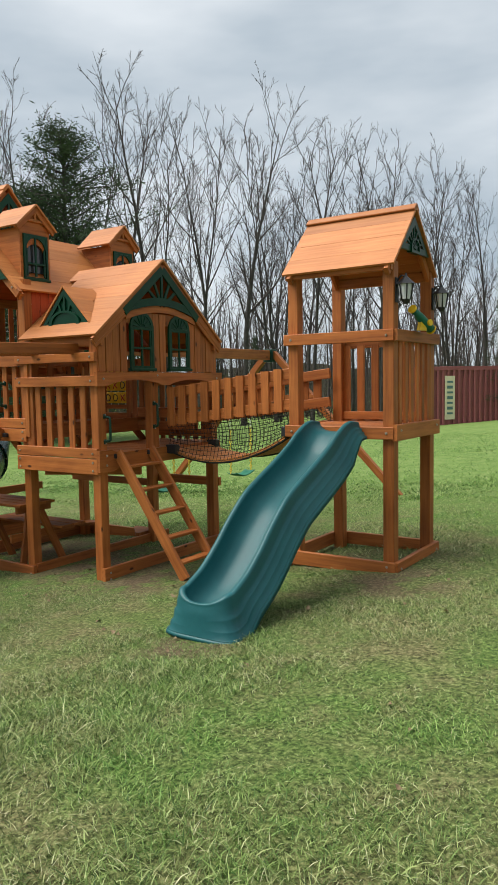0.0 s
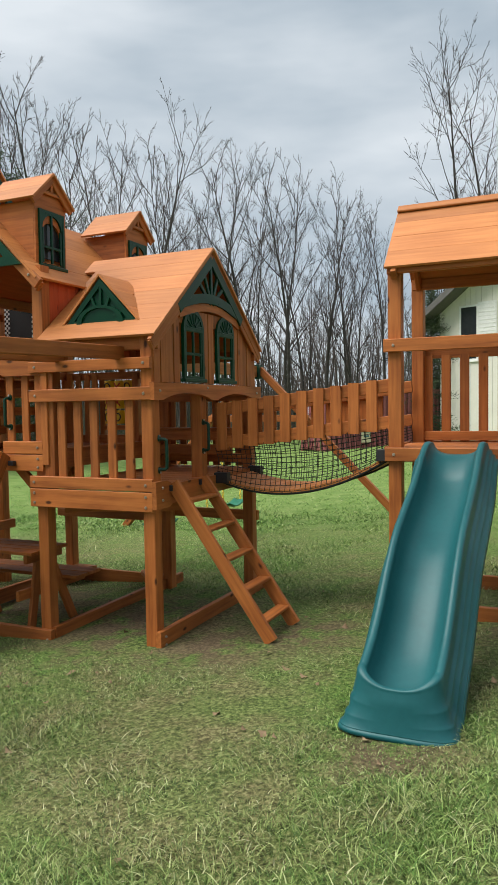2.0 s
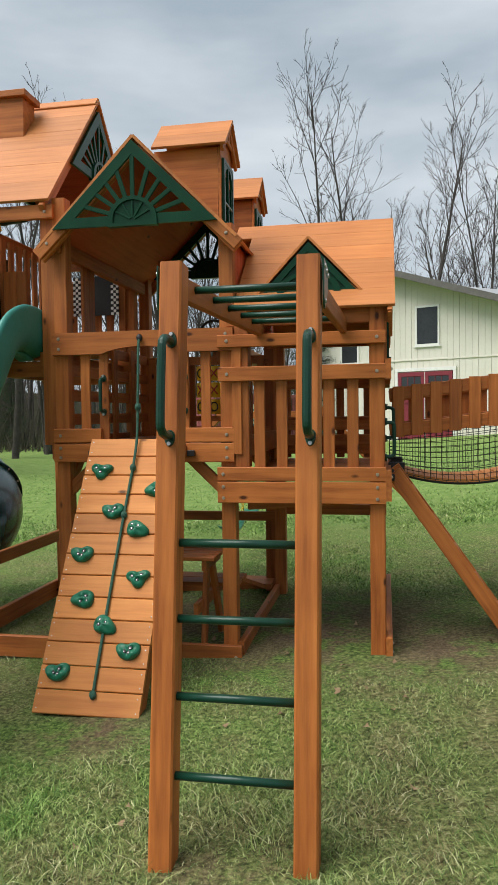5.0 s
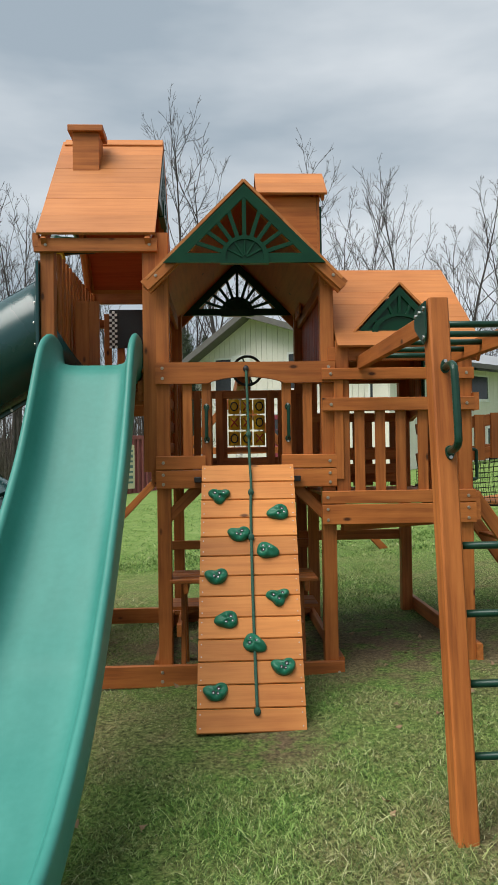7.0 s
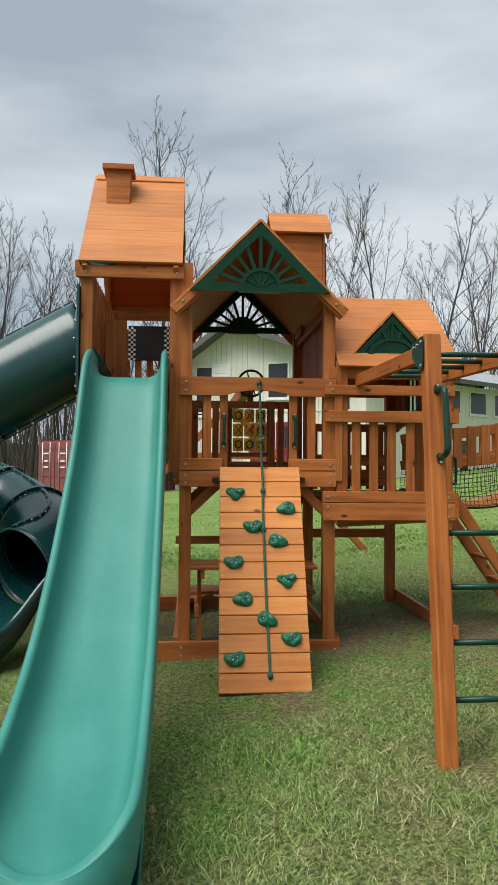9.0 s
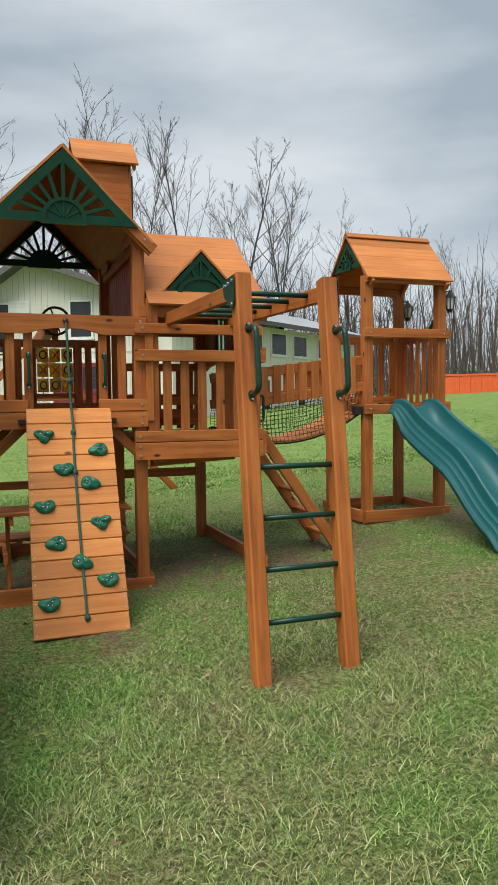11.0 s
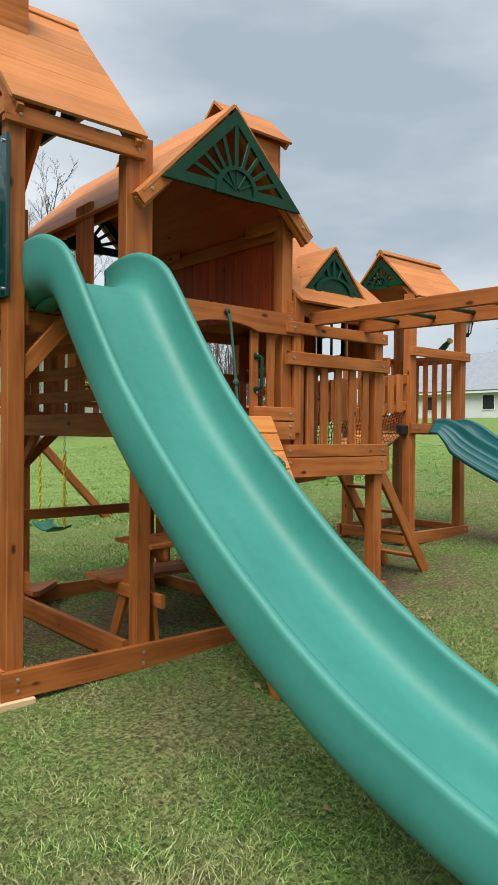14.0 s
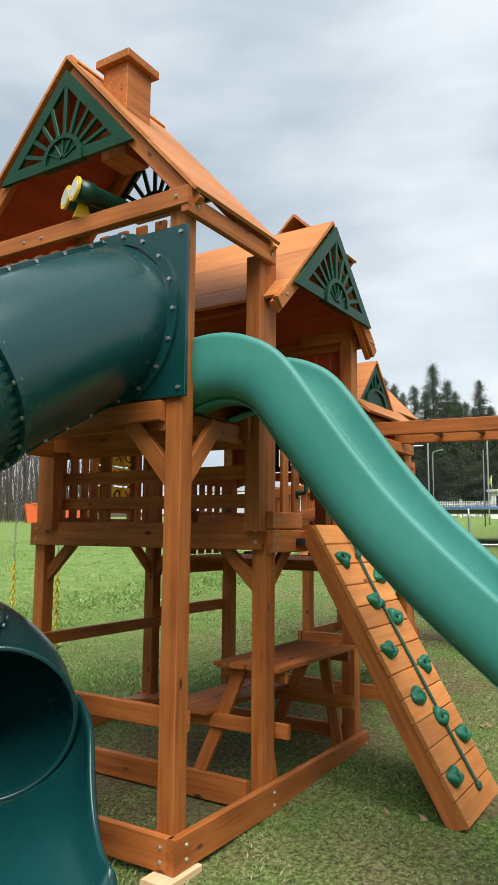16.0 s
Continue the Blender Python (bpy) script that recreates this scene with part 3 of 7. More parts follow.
    board("deck_beam", (BX0 - 0.045, BY + P / 2 + 0.019, 1.085), (BX1 + 0.045, BY + P / 2 + 0.019, 1.085), 0.036, 0.14, tw)
    for i in range(11):
        yy = FY - 0.03 + 0.155 * i + 0.077
        board("deck_board", (BX0 - P / 2, yy, DECK_B - 0.012), (BX1 + P / 2, yy, DECK_B - 0.012), 0.149, 0.024, tw)
    # knee braces under the deck
    for x, y, dx, dy in ((BX0, FY, 0, 1), (BX0, BY, 0, -1), (BX0, FY, 1, 0), (BX1, FY, -1, 0), (BX1, FY, 0, 1), (BX0, BY, 1, 0), (BX1, BY, -1, 0), (BX1, BY, 0, -1)):
        board("knee_brace", (x + dx * 0.01, y + dy * 0.01, 0.80), (x + dx * 0.25, y + dy * 0.25, 1.03), 0.034, 0.07, tw, up=(-dx, -dy, 1))
    # front railing with an arched top rail
    ar = arch_rail("top_rail", (BX0 - 0.045, y_front := FY - P / 2 - 0.019, 0), (BX1 + 0.045, FY - P / 2 - 0.019, 0), 1.675, 1.812, 0.042, 0.036, tw, ends=0.33)
    bolts_on(ar, [(x, y_front - 0.018, z) for x in (BX0, BX1) for z in (1.775, 1.71)], (0, -1, 0))
    for x in (-6.515, -6.392, -5.872, -5.735):
        board("slat", (x, FY - P / 2 + 0.012, 1.12), (x, FY - P / 2 + 0.012, 1.72), 0.022, 0.062, tw, up=(1, 0, 0))
    handle((-6.392, FY - P / 2 - 0.001, 1.42), (0, 0, 1), (0, -1, 0), 0.2, tw)
    handle((-5.865, FY - P / 2 - 0.001, 1.42), (0, 0, 1), (0, -1, 0), 0.2, tw)
    # side rails towards the high deck: four level boards
    for z in (1.27, 1.425, 1.59, 1.75):
        board("side_rail", (BX0 + 0.01, FY + P / 2, z), (BX0 + 0.01, BY - P / 2, z), 0.02, 0.075, tw)
    for yy in (5.25, 5.62):
        board("slat", (BX0 + 0.035, yy, 1.12), (BX0 + 0.035, yy, 1.80), 0.022, 0.085, tw, up=(0, 1, 0))
    # back railing
    for z in (1.155, 1.74):
        board("back_rail", (BX0, BY - 0.03, z), (BX1, BY - 0.03, z), 0.03, 0.07, tw)
    for x in (-6.60, -6.50, -6.40, -6.31, -5.86, -5.77, -5.67):
        board("slat", (x, BY - 0.055, 1.13), (x, BY - 0.055, 1.76), 0.02, 0.062, tw, up=(1, 0, 0))
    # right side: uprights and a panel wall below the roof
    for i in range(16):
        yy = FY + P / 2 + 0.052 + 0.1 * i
        # planks in the shaded cedar: the indoor shade is part of their colour
        board("wall_plank", (BX1 + 0.03, yy, 1.84), (BX1 + 0.03, yy, 2.345), 0.016, 0.096, tw, SHADEWOOD, up=(0, 1, 0))
    # gable roof over the deck, ridge running back
    rx, rz, ez = -6.136, 2.965, 2.335
    y0, y1 = 4.308, 6.27
    for sx in (-1, 1):
        ex = rx + sx * 0.625
        roof_side((rx, y0, rz), (rx, y1, rz), (ex, y0, ez), (ex, y1, ez), 5, tw)
        # sheet added below the roof boards; its redder, deeper cedar paints the shade
        board("roof_lining", (rx + sx * 0.305, y0 + 0.1, rz - 0.325), (rx + sx * 0.305, y1 - 0.1, rz - 0.325), 0.008, 0.84, tw, SHADEWOOD, up=(sx * 0.625, 0, -0.63), c=0.001)
        for yy in (y0 + 0.045, y1 - 0.045):
            board("rafter", (rx + sx * 0.01, yy, rz - 0.07), (ex - sx * 0.0, yy, ez - 0.062), 0.036, 0.07, tw, up=(0, 0, 1))
        board("purlin", (ex - sx * 0.09, y0 + 0.09, ez + 0.02), (ex - sx * 0.09, y1 - 0.09, ez + 0.02), 0.03, 0.088, tw)
        # rafter tail with a bolt, proud of the front
        tail = board("rafter_tail", (ex - sx * 0.22, y0 + 0.02, ez + 0.17), (ex + sx * 0.01, y0 + 0.02, ez - 0.045), 0.034, 0.075, tw, up=(sx, 0, 1))
        bolt((ex - sx * 0.06, y0 + 0.002, ez + 0.02), (0, -1, 0), tail)
    sunburst(tw, (rx, y0 - 0.012, 2.93), 0.515, 0.50, (1, 0, 0), 9)
    sunburst(tw, (rx, y1 - 0.10, 2.93), 0.49, 0.475, (1, 0, 0), 9)
    for yy in (4.63, 5.76):
        dormer(tw, yy)
    # high deck
    y = FY - P / 2 - 0.019
    for x0, x1, yy in ((AX0 - 0.04, AX1 + 0.04, FY + P / 2 + 0.02), (AX0 - 0.04, AX1 + 0.04, AY - P / 2 - 0.02)):
        for z in (1.60, 1.705):
            board("deck_beam", (x0, yy, z), (x1, yy, z), 0.036, 0.1, tw)
    for x in (AX0 + P / 2 + 0.02, AX1 - P / 2 - 0.02):
        board("deck_beam", (x, FY, 1.64), (x, AY, 1.64), 0.036, 0.13, tw)
    board("deck_beam", (AX0 - P / 2 - 0.019, FY + P / 2, 1.635), (AX0 - P / 2 - 0.019, AY + 0.04, 1.635), 0.036, 0.09, tw)
    for i in range(9):
        yy = FY - 0.01 + 0.145 * i + 0.07
        board("deck_board", (AX0 - P / 2, yy, DECK_A - 0.012), (AX1 + P / 2, yy, DECK_A - 0.012), 0.14, 0.024, tw)
    for a, b, u in (((AX0, FY + 0.03, 1.33), (AX0, FY + 0.28, 1.61), (0, -1, 1)), ((AX0 + 0.03, FY, 1.33), (AX0 + 0.28, FY, 1.61), (-1, 0, 1)), ((AX0, AY - 0.03, 1.33), (AX0, AY - 0.28, 1.61), (0, 1, 1))):
        board("knee_brace", a, b, 0.036, 0.085, tw, up=u)
    # back railing of the high deck
    for z in (2.34, 1.86):
        board("back_rail", (AX0, AY - 0.02, z), (AX1, AY - 0.02, z), 0.03, 0.075, tw)
    slat_row((AX0, AY - 0.05, 0), (AX1, AY - 0.05, 0), 1.82, 2.42, 6, tw)
    for x, yy, z1 in ((AX0 + 0.13, FY + 0.45, 2.32), (AX0 + 0.2, FY + 0.46, 2.32), (AX1 + 0.02, FY + 0.5, 2.42), (AX1 + 0.02, FY + 0.6, 2.42)):
        board("screen_board", (x, yy, 1.79), (x, yy, z1), 0.022, 0.1, tw, up=(1, 0, 0) if x < -7 else (0, 1, 0))
    for i in range(11):
        board("slat", (AX0 + 0.035, FY + 0.16 + 0.12 * i, 1.82), (AX0 + 0.035, FY + 0.16 + 0.12 * i, 2.57), 0.02, 0.066, tw, up=(0, 1, 0))
    # eave rails
    e = board("eave_rail", (AX0 - 0.075, y, 2.573), (AX1 + 0.06, y, 2.573), 0.036, 0.088, tw)
    bolts_on(e, [(AX0, y - 0.018, 2.573), (AX1 + 0.01, y - 0.018, 2.573)], (0, -1, 0))
    board("eave_rail", (AX0 - 0.075, AY + P / 2 + 0.019, 2.573), (AX1 + 0.06, AY + P / 2 + 0.019, 2.573), 0.036, 0.088, tw)
    e = board("eave_rail", (AX0 - P / 2 - 0.019, y - 0.02, 2.605), (AX0 - P / 2 - 0.019, AY + 0.12, 2.605), 0.036, 0.088, tw)
    bolts_on(e, [(AX0 - P / 2 - 0.037, FY - 0.02, 2.605), (AX0 - P / 2 - 0.037, AY, 2.605), (AX0 - P / 2 - 0.037, 5.32, 2.6), (AX0 - P / 2 - 0.037, 5.45, 2.6)], (-1, 0, 0))
    # chimney roof, ridge along the front
    ry, rz, ez = 5.22, 3.59, 2.635
    x0, x1 = -7.458, -6.705
    for sy in (-1, 1):
        ey = ry + sy * 0.865
        roof_side((x0, ry, rz), (x1, ry, rz), (x0, ey, ez), (x1, ey, ez), 6, tw)
        # another added sheet, coloured for the shade below this slope
        board("roof_lining", (x0 + 0.08, ry + sy * 0.42, rz - 0.487), (x1 - 0.08, ry + sy * 0.42, rz - 0.487), 0.008, 1.2, tw, SHADEWOOD, up=(0, sy * 0.865, -0.945), c=0.001)
        for x in (x0 + 0.045, x1 - 0.05):
            board("rafter", (x, ry, rz - 0.08), (x, ey - sy * 0.02, ez - 0.055), 0.036, 0.075, tw)
        board("ridge_cap", (x0 + 0.02, ry + sy * 0.03, rz - 0.015), (x1 - 0.005, ry + sy * 0.03, rz - 0.015), 0.018, 0.085, tw, ROOFWOOD, up=(0, sy * 0.865, -0.945))
    for x in (x0 + 0.01, x1 - 0.012):
        sunburst(tw, (x, ry, 3.515), 0.48, 0.53, (0, -1, 0), 9)
    chimney(tw)
    blk = thing("levelling_block", (AX0 - 0.02, FY - 0.05, ground_z(AX0, FY)), "pale raw timber block levelling the tower's corner post", "wood block")
    board("block", (AX0 - 0.16, FY - 0.04, -0.283), (AX0 + 0.08, FY - 0.04, -0.283), 0.13, 0.04, blk, BLOCKWOOD)
    return tw


def dormer(tw, yc):
    """A boxed dormer that looks towards +x, with an arched window."""
    xf, xb, hw = -5.632, -6.05, 0.165
    zt, ze, zb = 3.11, 2.91, 2.36
    # cheeks stand on the roof slope
    on_roof = lambda x: 2.965 - (x + 6.136) * 1.008 + 0.006
    cheek = [(xb, on_roof(xb)), (xf - 0.018, on_roof(xf)), (xf - 0.018, ze), (xb, ze)]
    body = plate("dormer", cheek, 0.016, flat((1, 0, 0), (0, 0, 1), (0, yc - hw + 0.008, 0)), CEDAR, tw, "cedar dormer with arched window")
    plate("dormer_cheek", cheek, 0.016, flat((1, 0, 0), (0, 0, 1), (0, yc + hw - 0.008, 0)), CEDAR, body)
    # front panel with its window
    pts = [(-hw, 0.0), (hw, 0.0), (hw, ze - zb), (0, zt - zb - 0.02), (-hw, ze - zb)]
    m = flat((0, 1, 0), (0, 0, 1), (xf - 0.008, yc, zb))
    arch = [(0.115 * math.cos(a), 0.29 + 0.125 * math.sin(a)) for a in np.linspace(0, math.pi, 11)]
    hole = [(0.115, 0.12)] + arch + [(-0.115, 0.12)]
    rim_pts = [(hw, 0.0), (hw, 0.25), (hw, 0.30), (hw, 0.38), (hw, 0.46), (hw, ze - zb), (0.05, zt - zb - 0.08), (0.0, zt - zb - 0.02), (-0.05, zt - zb - 0.08), (-hw, ze - zb), (-hw, 0.46), (-hw, 0.30), (-hw, 0.0)]
    part("dormer_front", ring_bm(rim_pts, hole, 0.016), CEDAR, body, m=m)
    arch_window(body, (xf + 0.006, yc, 2.455), 0.27, 0.40, square=True)
    # dark plate added behind the window to paint the dormer's unlit inside
    part("window_pane", bm_box((xf - 0.035, yc - 0.14, 2.52), (xf - 0.02, yc + 0.14, 2.86)), WINDOWDARK, body, "dark window pane")
    for s in (-1, 1):
        roof_side((xb, yc, zt + 0.012), (xf + 0.045, yc, zt + 0.012), (xb, yc + s * 0.225, zt - 0.20), (xf + 0.045, yc + s * 0.225, zt - 0.20), 2, body, t=0.016)
        board("dormer_rake", (xf + 0.018, yc, zt - 0.025), (xf + 0.018, yc + s * 0.21, zt - 0.215), 0.02, 0.055, body)
    board("collar_tie", (xf + 0.016, yc - 0.1, zt - 0.13), (xf + 0.016, yc + 0.1, zt - 0.13), 0.016, 0.025, body)
    board("king_post", (xf + 0.016, yc, zt - 0.13), (xf + 0.016, yc, zt - 0.03), 0.016, 0.022, body)


def bm_box(lo, hi):
    bm = bmesh.new()
    bmesh.ops.create_cube(bm, size=1)
    lo, hi = Vector(lo), Vector(hi)
    for v in bm.verts:
        v.co = Vector(((lo[i] + hi[i]) / 2 + v.co[i] * (hi[i] - lo[i])) for i in range(3))
    bmesh.ops.bevel(bm, geom=bm.edges[:], offset=0.003, segments=1, affect='EDGES')
    return bm


def arch_window(parent, at, w, h, square=False, t=0.022):
    """A green window facing +x: arched head with a fan, four lights. at: middle of its sill."""
    m = flat((0, 1, 0), (0, 0, 1), at)
    r = w / 2
    f = 0.03
    arc = [(r * math.cos(a), h - r * 0.95 + r * 0.95 * math.sin(a)) for a in np.linspace(0, math.pi, 17)]
    arc_in = [((r - f) * math.cos(a), h - r * 0.95 + (r - f) * 0.95 * math.sin(a)) for a in np.linspace(0, math.pi, 17)]
    if square:
        bm = ring_bm([(r, h), (-r, h), (-r, 0), (r, 0)], [(r - 0.022, h - 0.022), (-r + 0.022, h - 0.022), (-r + 0.022, 0.022), (r - 0.022, 0.022)], t)
        plate_pts = arc_in + [(-r + f, h - 0.01), (r - f, h - 0.01)]
        ring_bm([(x, h - 0.006 if i in (0, 16) else min(h - 0.006, max(z + f * 1.6, z))) for i, (x, z) in enumerate(arc)], arc_in, t * 0.8, bm, closed=False)
    else:
        bm = ring_bm(arc + [(-r, 0), (r, 0)], arc_in + [(-r + f, f), (r - f, f)], t)
    win = part("window", bm, GREEN, parent, "dark green arched window frame", m)
    spring = h - r * 0.95
    board("window_sill", m @ Vector((-r - 0.012, -0.004, 0.0)), m @ Vector((r + 0.012, -0.004, 0.0)), t + 0.02, 0.026, win, GREEN)
    board("mullion", m @ Vector((0, 0, f)), m @ Vector((0, 0, h - 0.02 if square else spring)), t * 0.8, 0.02, win, GREEN, up=(0, 1, 0))
    board("glazing_bar", m @ Vector((-r + f, 0, spring * 0.52)), m @ Vector((r - f, 0, spring * 0.52)), t * 0.8, 0.02, win, GREEN)
    for s in (-1, 1):
        board("casement_stile", m @ Vector((s * (r - f) * 0.93, 0, f)), m @ Vector((s * (r - f) * 0.93, 0, spring)), t * 0.7, 0.018, win, GREEN, up=(0, 1, 0))
    if not square:
        board("transom", m @ Vector((-r + f, 0, spring)), m @ Vector((r - f, 0, spring)), t, 0.03, win, GREEN)
        fan = [((r - f * 0.6) * math.cos(a), spring + (r - f * 0.6) * 0.95 * math.sin(a)) for a in np.linspace(0, math.pi, 17)]
        part("fanlight", plate_bm(fan, t * 0.4), GREEN, win, m=m)
        for i in range(7):
            a = math.pi * (i + 0.5) / 7
            board("fan_ray", m @ Vector((0.25 * r * math.cos(a), -0.006, spring + 0.25 * r * math.sin(a))), m @ Vector(((r - f) * math.cos(a), -0.006, spring + (r - f) * 0.95 * math.sin(a))), 0.012, 0.012, win, GREEN, c=0.002)
    return win


def chimney(tw):
    x0, x1, yc = -7.33, -7.142, 4.99
    bm = bm_box((x0, yc - 0.085, 3.02), (x1, yc + 0.085, 3.53))
    ch = part("chimney", bm, CEDAR, tw, "boxed cedar chimney with a flat cap")
    part("chimney_cap", bm_box((x0 - 0.03, yc - 0.115, 3.53), (x1 + 0.03, yc + 0.115, 3.575)), CEDAR, ch)


tower = build_tower()

# ---- clubhouse: low deck with a cabin roof beside the tower ----
CX0, CX1 = BX1, -4.705
CFY, CBY = 4.44, 5.99
CMY = 5.10


def build_clubhouse():
    ch = thing("clubhouse", (-5.1, 5.2, ground_z(-5.1, 5.2)), "orange-stained cedar clubhouse with green arched windows", "playhouse")
    z0 = ground_z(CX1, CFY)
    post(CX1, CFY, z0 - 0.01, 1.90, ch)
    post(CX1, CBY, ground_z(CX1, CBY) - 0.01, 1.90, ch)
    post(CX0 + P + 0.004, CBY, ground_z(CX0, CBY) - 0.01, 1.90, ch)
    post(CX1 + 0.002, CMY, DECK_C - 0.02, 1.56, ch)
    post(CX0 + P + 0.004, CFY, 0.97, 1.95, ch, "upper_post")
    # ground beams
    b = board("base_beam", (CX1 + P / 2 + 0.02, CFY - P / 2 - 0.02, -0.10), (CX1 + P / 2 + 0.02, CBY + 0.10, -0.10), 0.038, 0.138, ch)
    bolts_on(b, [(CX1 + P / 2 + 0.039, CFY, -0.075), (CX1 + P / 2 + 0.039, CFY, -0.13)], (1, 0, 0))
    board("back_brace", (BX1 - 0.03, CBY + P / 2 + 0.02, 0.50), (CX1 + 0.05, CBY + P / 2 + 0.02, 0.50), 0.036, 0.085, ch)
    # deck beams
    y = CFY - P / 2 - 0.019
    for z, h in ((0.821, 0.128), (0.931, 0.082)):
        b = board("deck_beam", (CX0 - 0.055, y, z), (CX1 + 0.05, y, z), 0.036, h, ch)
        for x in (CX0 - 0.02, CX1):
            bolts_on(b, [(x, y - 0.018, z + d) for d in ((0.034, -0.034) if h > 0.1 else (0.0,))], (0, -1, 0))
    m = flat((0, 1, 0), (0, 0, 1), (CX1 + P / 2 + 0.019, CFY - P / 2 - 0.036, 0))
    pts = [(0, 0.775), (0, 0.955), (0.14, 0.955), (0.20, 0.93), (0.28, 0.925), (0.70, 0.925), (1.66, 0.925), (1.66, 0.80), (0.30, 0.80), (0.22, 0.795), (0.16, 0.775)]
    b = plate("side_beam", pts, 0.036, m, CEDAR, ch)
    bolts_on(b, [(CX1 + P / 2 + 0.037, CFY, 0.91), (CX1 + P / 2 + 0.037, CFY, 0.83)], (1, 0, 0))
    board("deck_beam", (CX0, CBY + P / 2 + 0.019, 0.85), (CX1 + 0.05, CBY + P / 2 + 0.019, 0.85), 0.036, 0.14, ch)
    for i in range(11):
        yy = CFY - 0.03 + 0.145 * i + 0.07
        board("deck_board", (CX0 + 0.06, yy, DECK_C - 0.012), (CX1 + P / 2, yy, DECK_C - 0.012), 0.14, 0.024, ch)
    # a support bracket under the deck
    board("joist", (CX0 + 0.10, CFY + 0.1, 0.73), (CX1, CFY + 0.5, 0.73), 0.036, 0.07, ch)
    # porch rails and slats
    for z, h in ((1.53, 0.086), (1.727, 0.075)):
        b = board("porch_rail", (CX0 - 0.045 + (0 if z < 1.6 else 0.0), y, z), (CX1 + 0.05, y, z), 0.036, h, ch)
        bolts_on(b, [(CX0 + 0.01, y - 0.018, z), (CX1, y - 0.018, z)], (0, -1, 0))
    for x in (-5.40, -5.265, -5.13, -4.985, -4.845):
        board("slat", (x, y + 0.03, 0.90), (x, y + 0.03, 1.50), 0.022, 0.066, ch, up=(1, 0, 0))
    board("slat", (CX0 + P / 2 + 0.02, y + 0.02, 1.05), (CX0 + P / 2 + 0.02, y + 0.02, 1.75), 0.03, 0.06, ch, up=(1, 0, 0))
    # back railing
    for z in (1.0, 1.52):
        board("back_rail", (CX0 + 0.08, CBY - 0.03, z), (CX1, CBY - 0.03, z), 0.03, 0.075, ch)
    slat_row((CX0 + 0.1, CBY, 0), (CX1 - 0.04, CBY, 0), 0.93, 1.56, 7, ch)
    # arched board over the side openings
    x = CX1 + P / 2 + 0.019
    b = arch_rail("arched_header", (x, CFY - P / 2 - 0.036, 0), (x, CBY + 0.09, 0), 1.485, 1.60, 0.05, 0.036, ch, arcs=2, ends=0.11)
    bolts_on(b, [(x + 0.018, CFY - 0.01, 1.545), (x + 0.018, CMY, 1.575), (x + 0.018, CBY, 1.545)], (1, 0, 0))
    # grab handles at the ladder opening
    handle((CX1 + P / 2, CFY + 0.02, 1.13), (0, 0, 1), (1, 0.25, 0), 0.2, ch)
    handle((CX1 + P / 2 + 0.002, CMY - 0.02, 1.22), (0, 0, 1), (1, -0.25, 0), 0.2, ch)
    # bench along the inside
    for z in (1.08, 1.20):
        board("bench_board", (CX0 + 0.12, CBY - 0.22, z), (CX1 - 0.05, CBY - 0.22, z), 0.02, 0.085, ch)
    board("bench_seat", (CX0 + 0.12, CBY - 0.16, 1.25), (CX1 - 0.05, CBY - 0.16, 1.25), 0.16, 0.022, ch)
    # gable wall of upright planks, with openings for the two windows
    ry, rz, ez = 5.195, 2.60, 1.90
    hy = 0.86
    xw = CX1 + 0.046
    slope = (rz - ez) / hy
    wins = ((4.93, 0.30), (5.44, 0.30))
    n_pl = 19
    yw0, yw1 = CFY - 0.035, CBY + 0.03
    pw = (yw1 - yw0) / n_pl
    wall_top = lambda yy: min(2.12, rz - 0.045 - slope * abs(yy - ry))
    for i in range(n_pl):
        a, b = yw0 + i * pw + 0.0035, yw0 + (i + 1) * pw - 0.0035
        lo = 1.605
        for wy, ww in wins:
            if a < wy + ww / 2 - 0.03 and b > wy - ww / 2 + 0.03:
                lo = 2.02
        if wall_top((a + b) / 2) > lo + 0.02:
            plate("wall_plank", [(lo, a - ry), (wall_top(a), a - ry), (wall_top(b), b - ry), (lo, b - ry)], 0.016, flat((0, 0, 1), (0, 1, 0), (xw + (0.004 if i % 2 else 0), ry, 0)), CEDAR, ch)
    for wy, ww in wins:
        arch_window(ch, (xw + 0.014, wy, 1.625), ww, 0.50)
    # arched brown trim over the windows and the green gable above it
    wide = 0.47
    arc = lambda k: [(-wide + 2 * wide * i / 18, 2.085 + k + 0.085 * math.sin(math.pi * i / 18)) for i in range(19)]
    part("gable_trim", ring_bm(arc(0.022), arc(-0.035), 0.022, closed=False), CEDAR, ch, m=flat((0, 1, 0), (0, 0, 1), (xw + 0.018, ry, 0)))
    part("gable_arch", ring_bm(arc(0.092), arc(0.024), 0.024, closed=False), GREEN, ch, "dark green painted gable arch", m=flat((0, 1, 0), (0, 0, 1), (xw + 0.03, ry, 0)))
    for s in (-1, 1):
        board("gable_rake", (xw + 0.034, ry, rz - 0.085), (xw + 0.034, ry + s * 0.50, rz - 0.085 - 0.50 * slope), 0.022, 0.075, ch, GREEN)
        board("rake_board", (xw + 0.03, ry + s * 0.50, rz - 0.09 - 0.50 * slope), (xw + 0.03, ry + s * hy, rz - 0.07 - hy * slope), 0.02, 0.075, ch)
    for a in (38, 64, 90, 116, 142):
        d = Vector((0, math.cos(radians(a)), math.sin(radians(a))))
        reach = 0.335 / (d.z + slope * abs(d.y))
        o = Vector((xw + 0.028, ry, 2.18))
        board("gable_ray", o + d * 0.02, o + d * reach, 0.03, 0.018, ch, GREEN, up=(1, 0, 0))
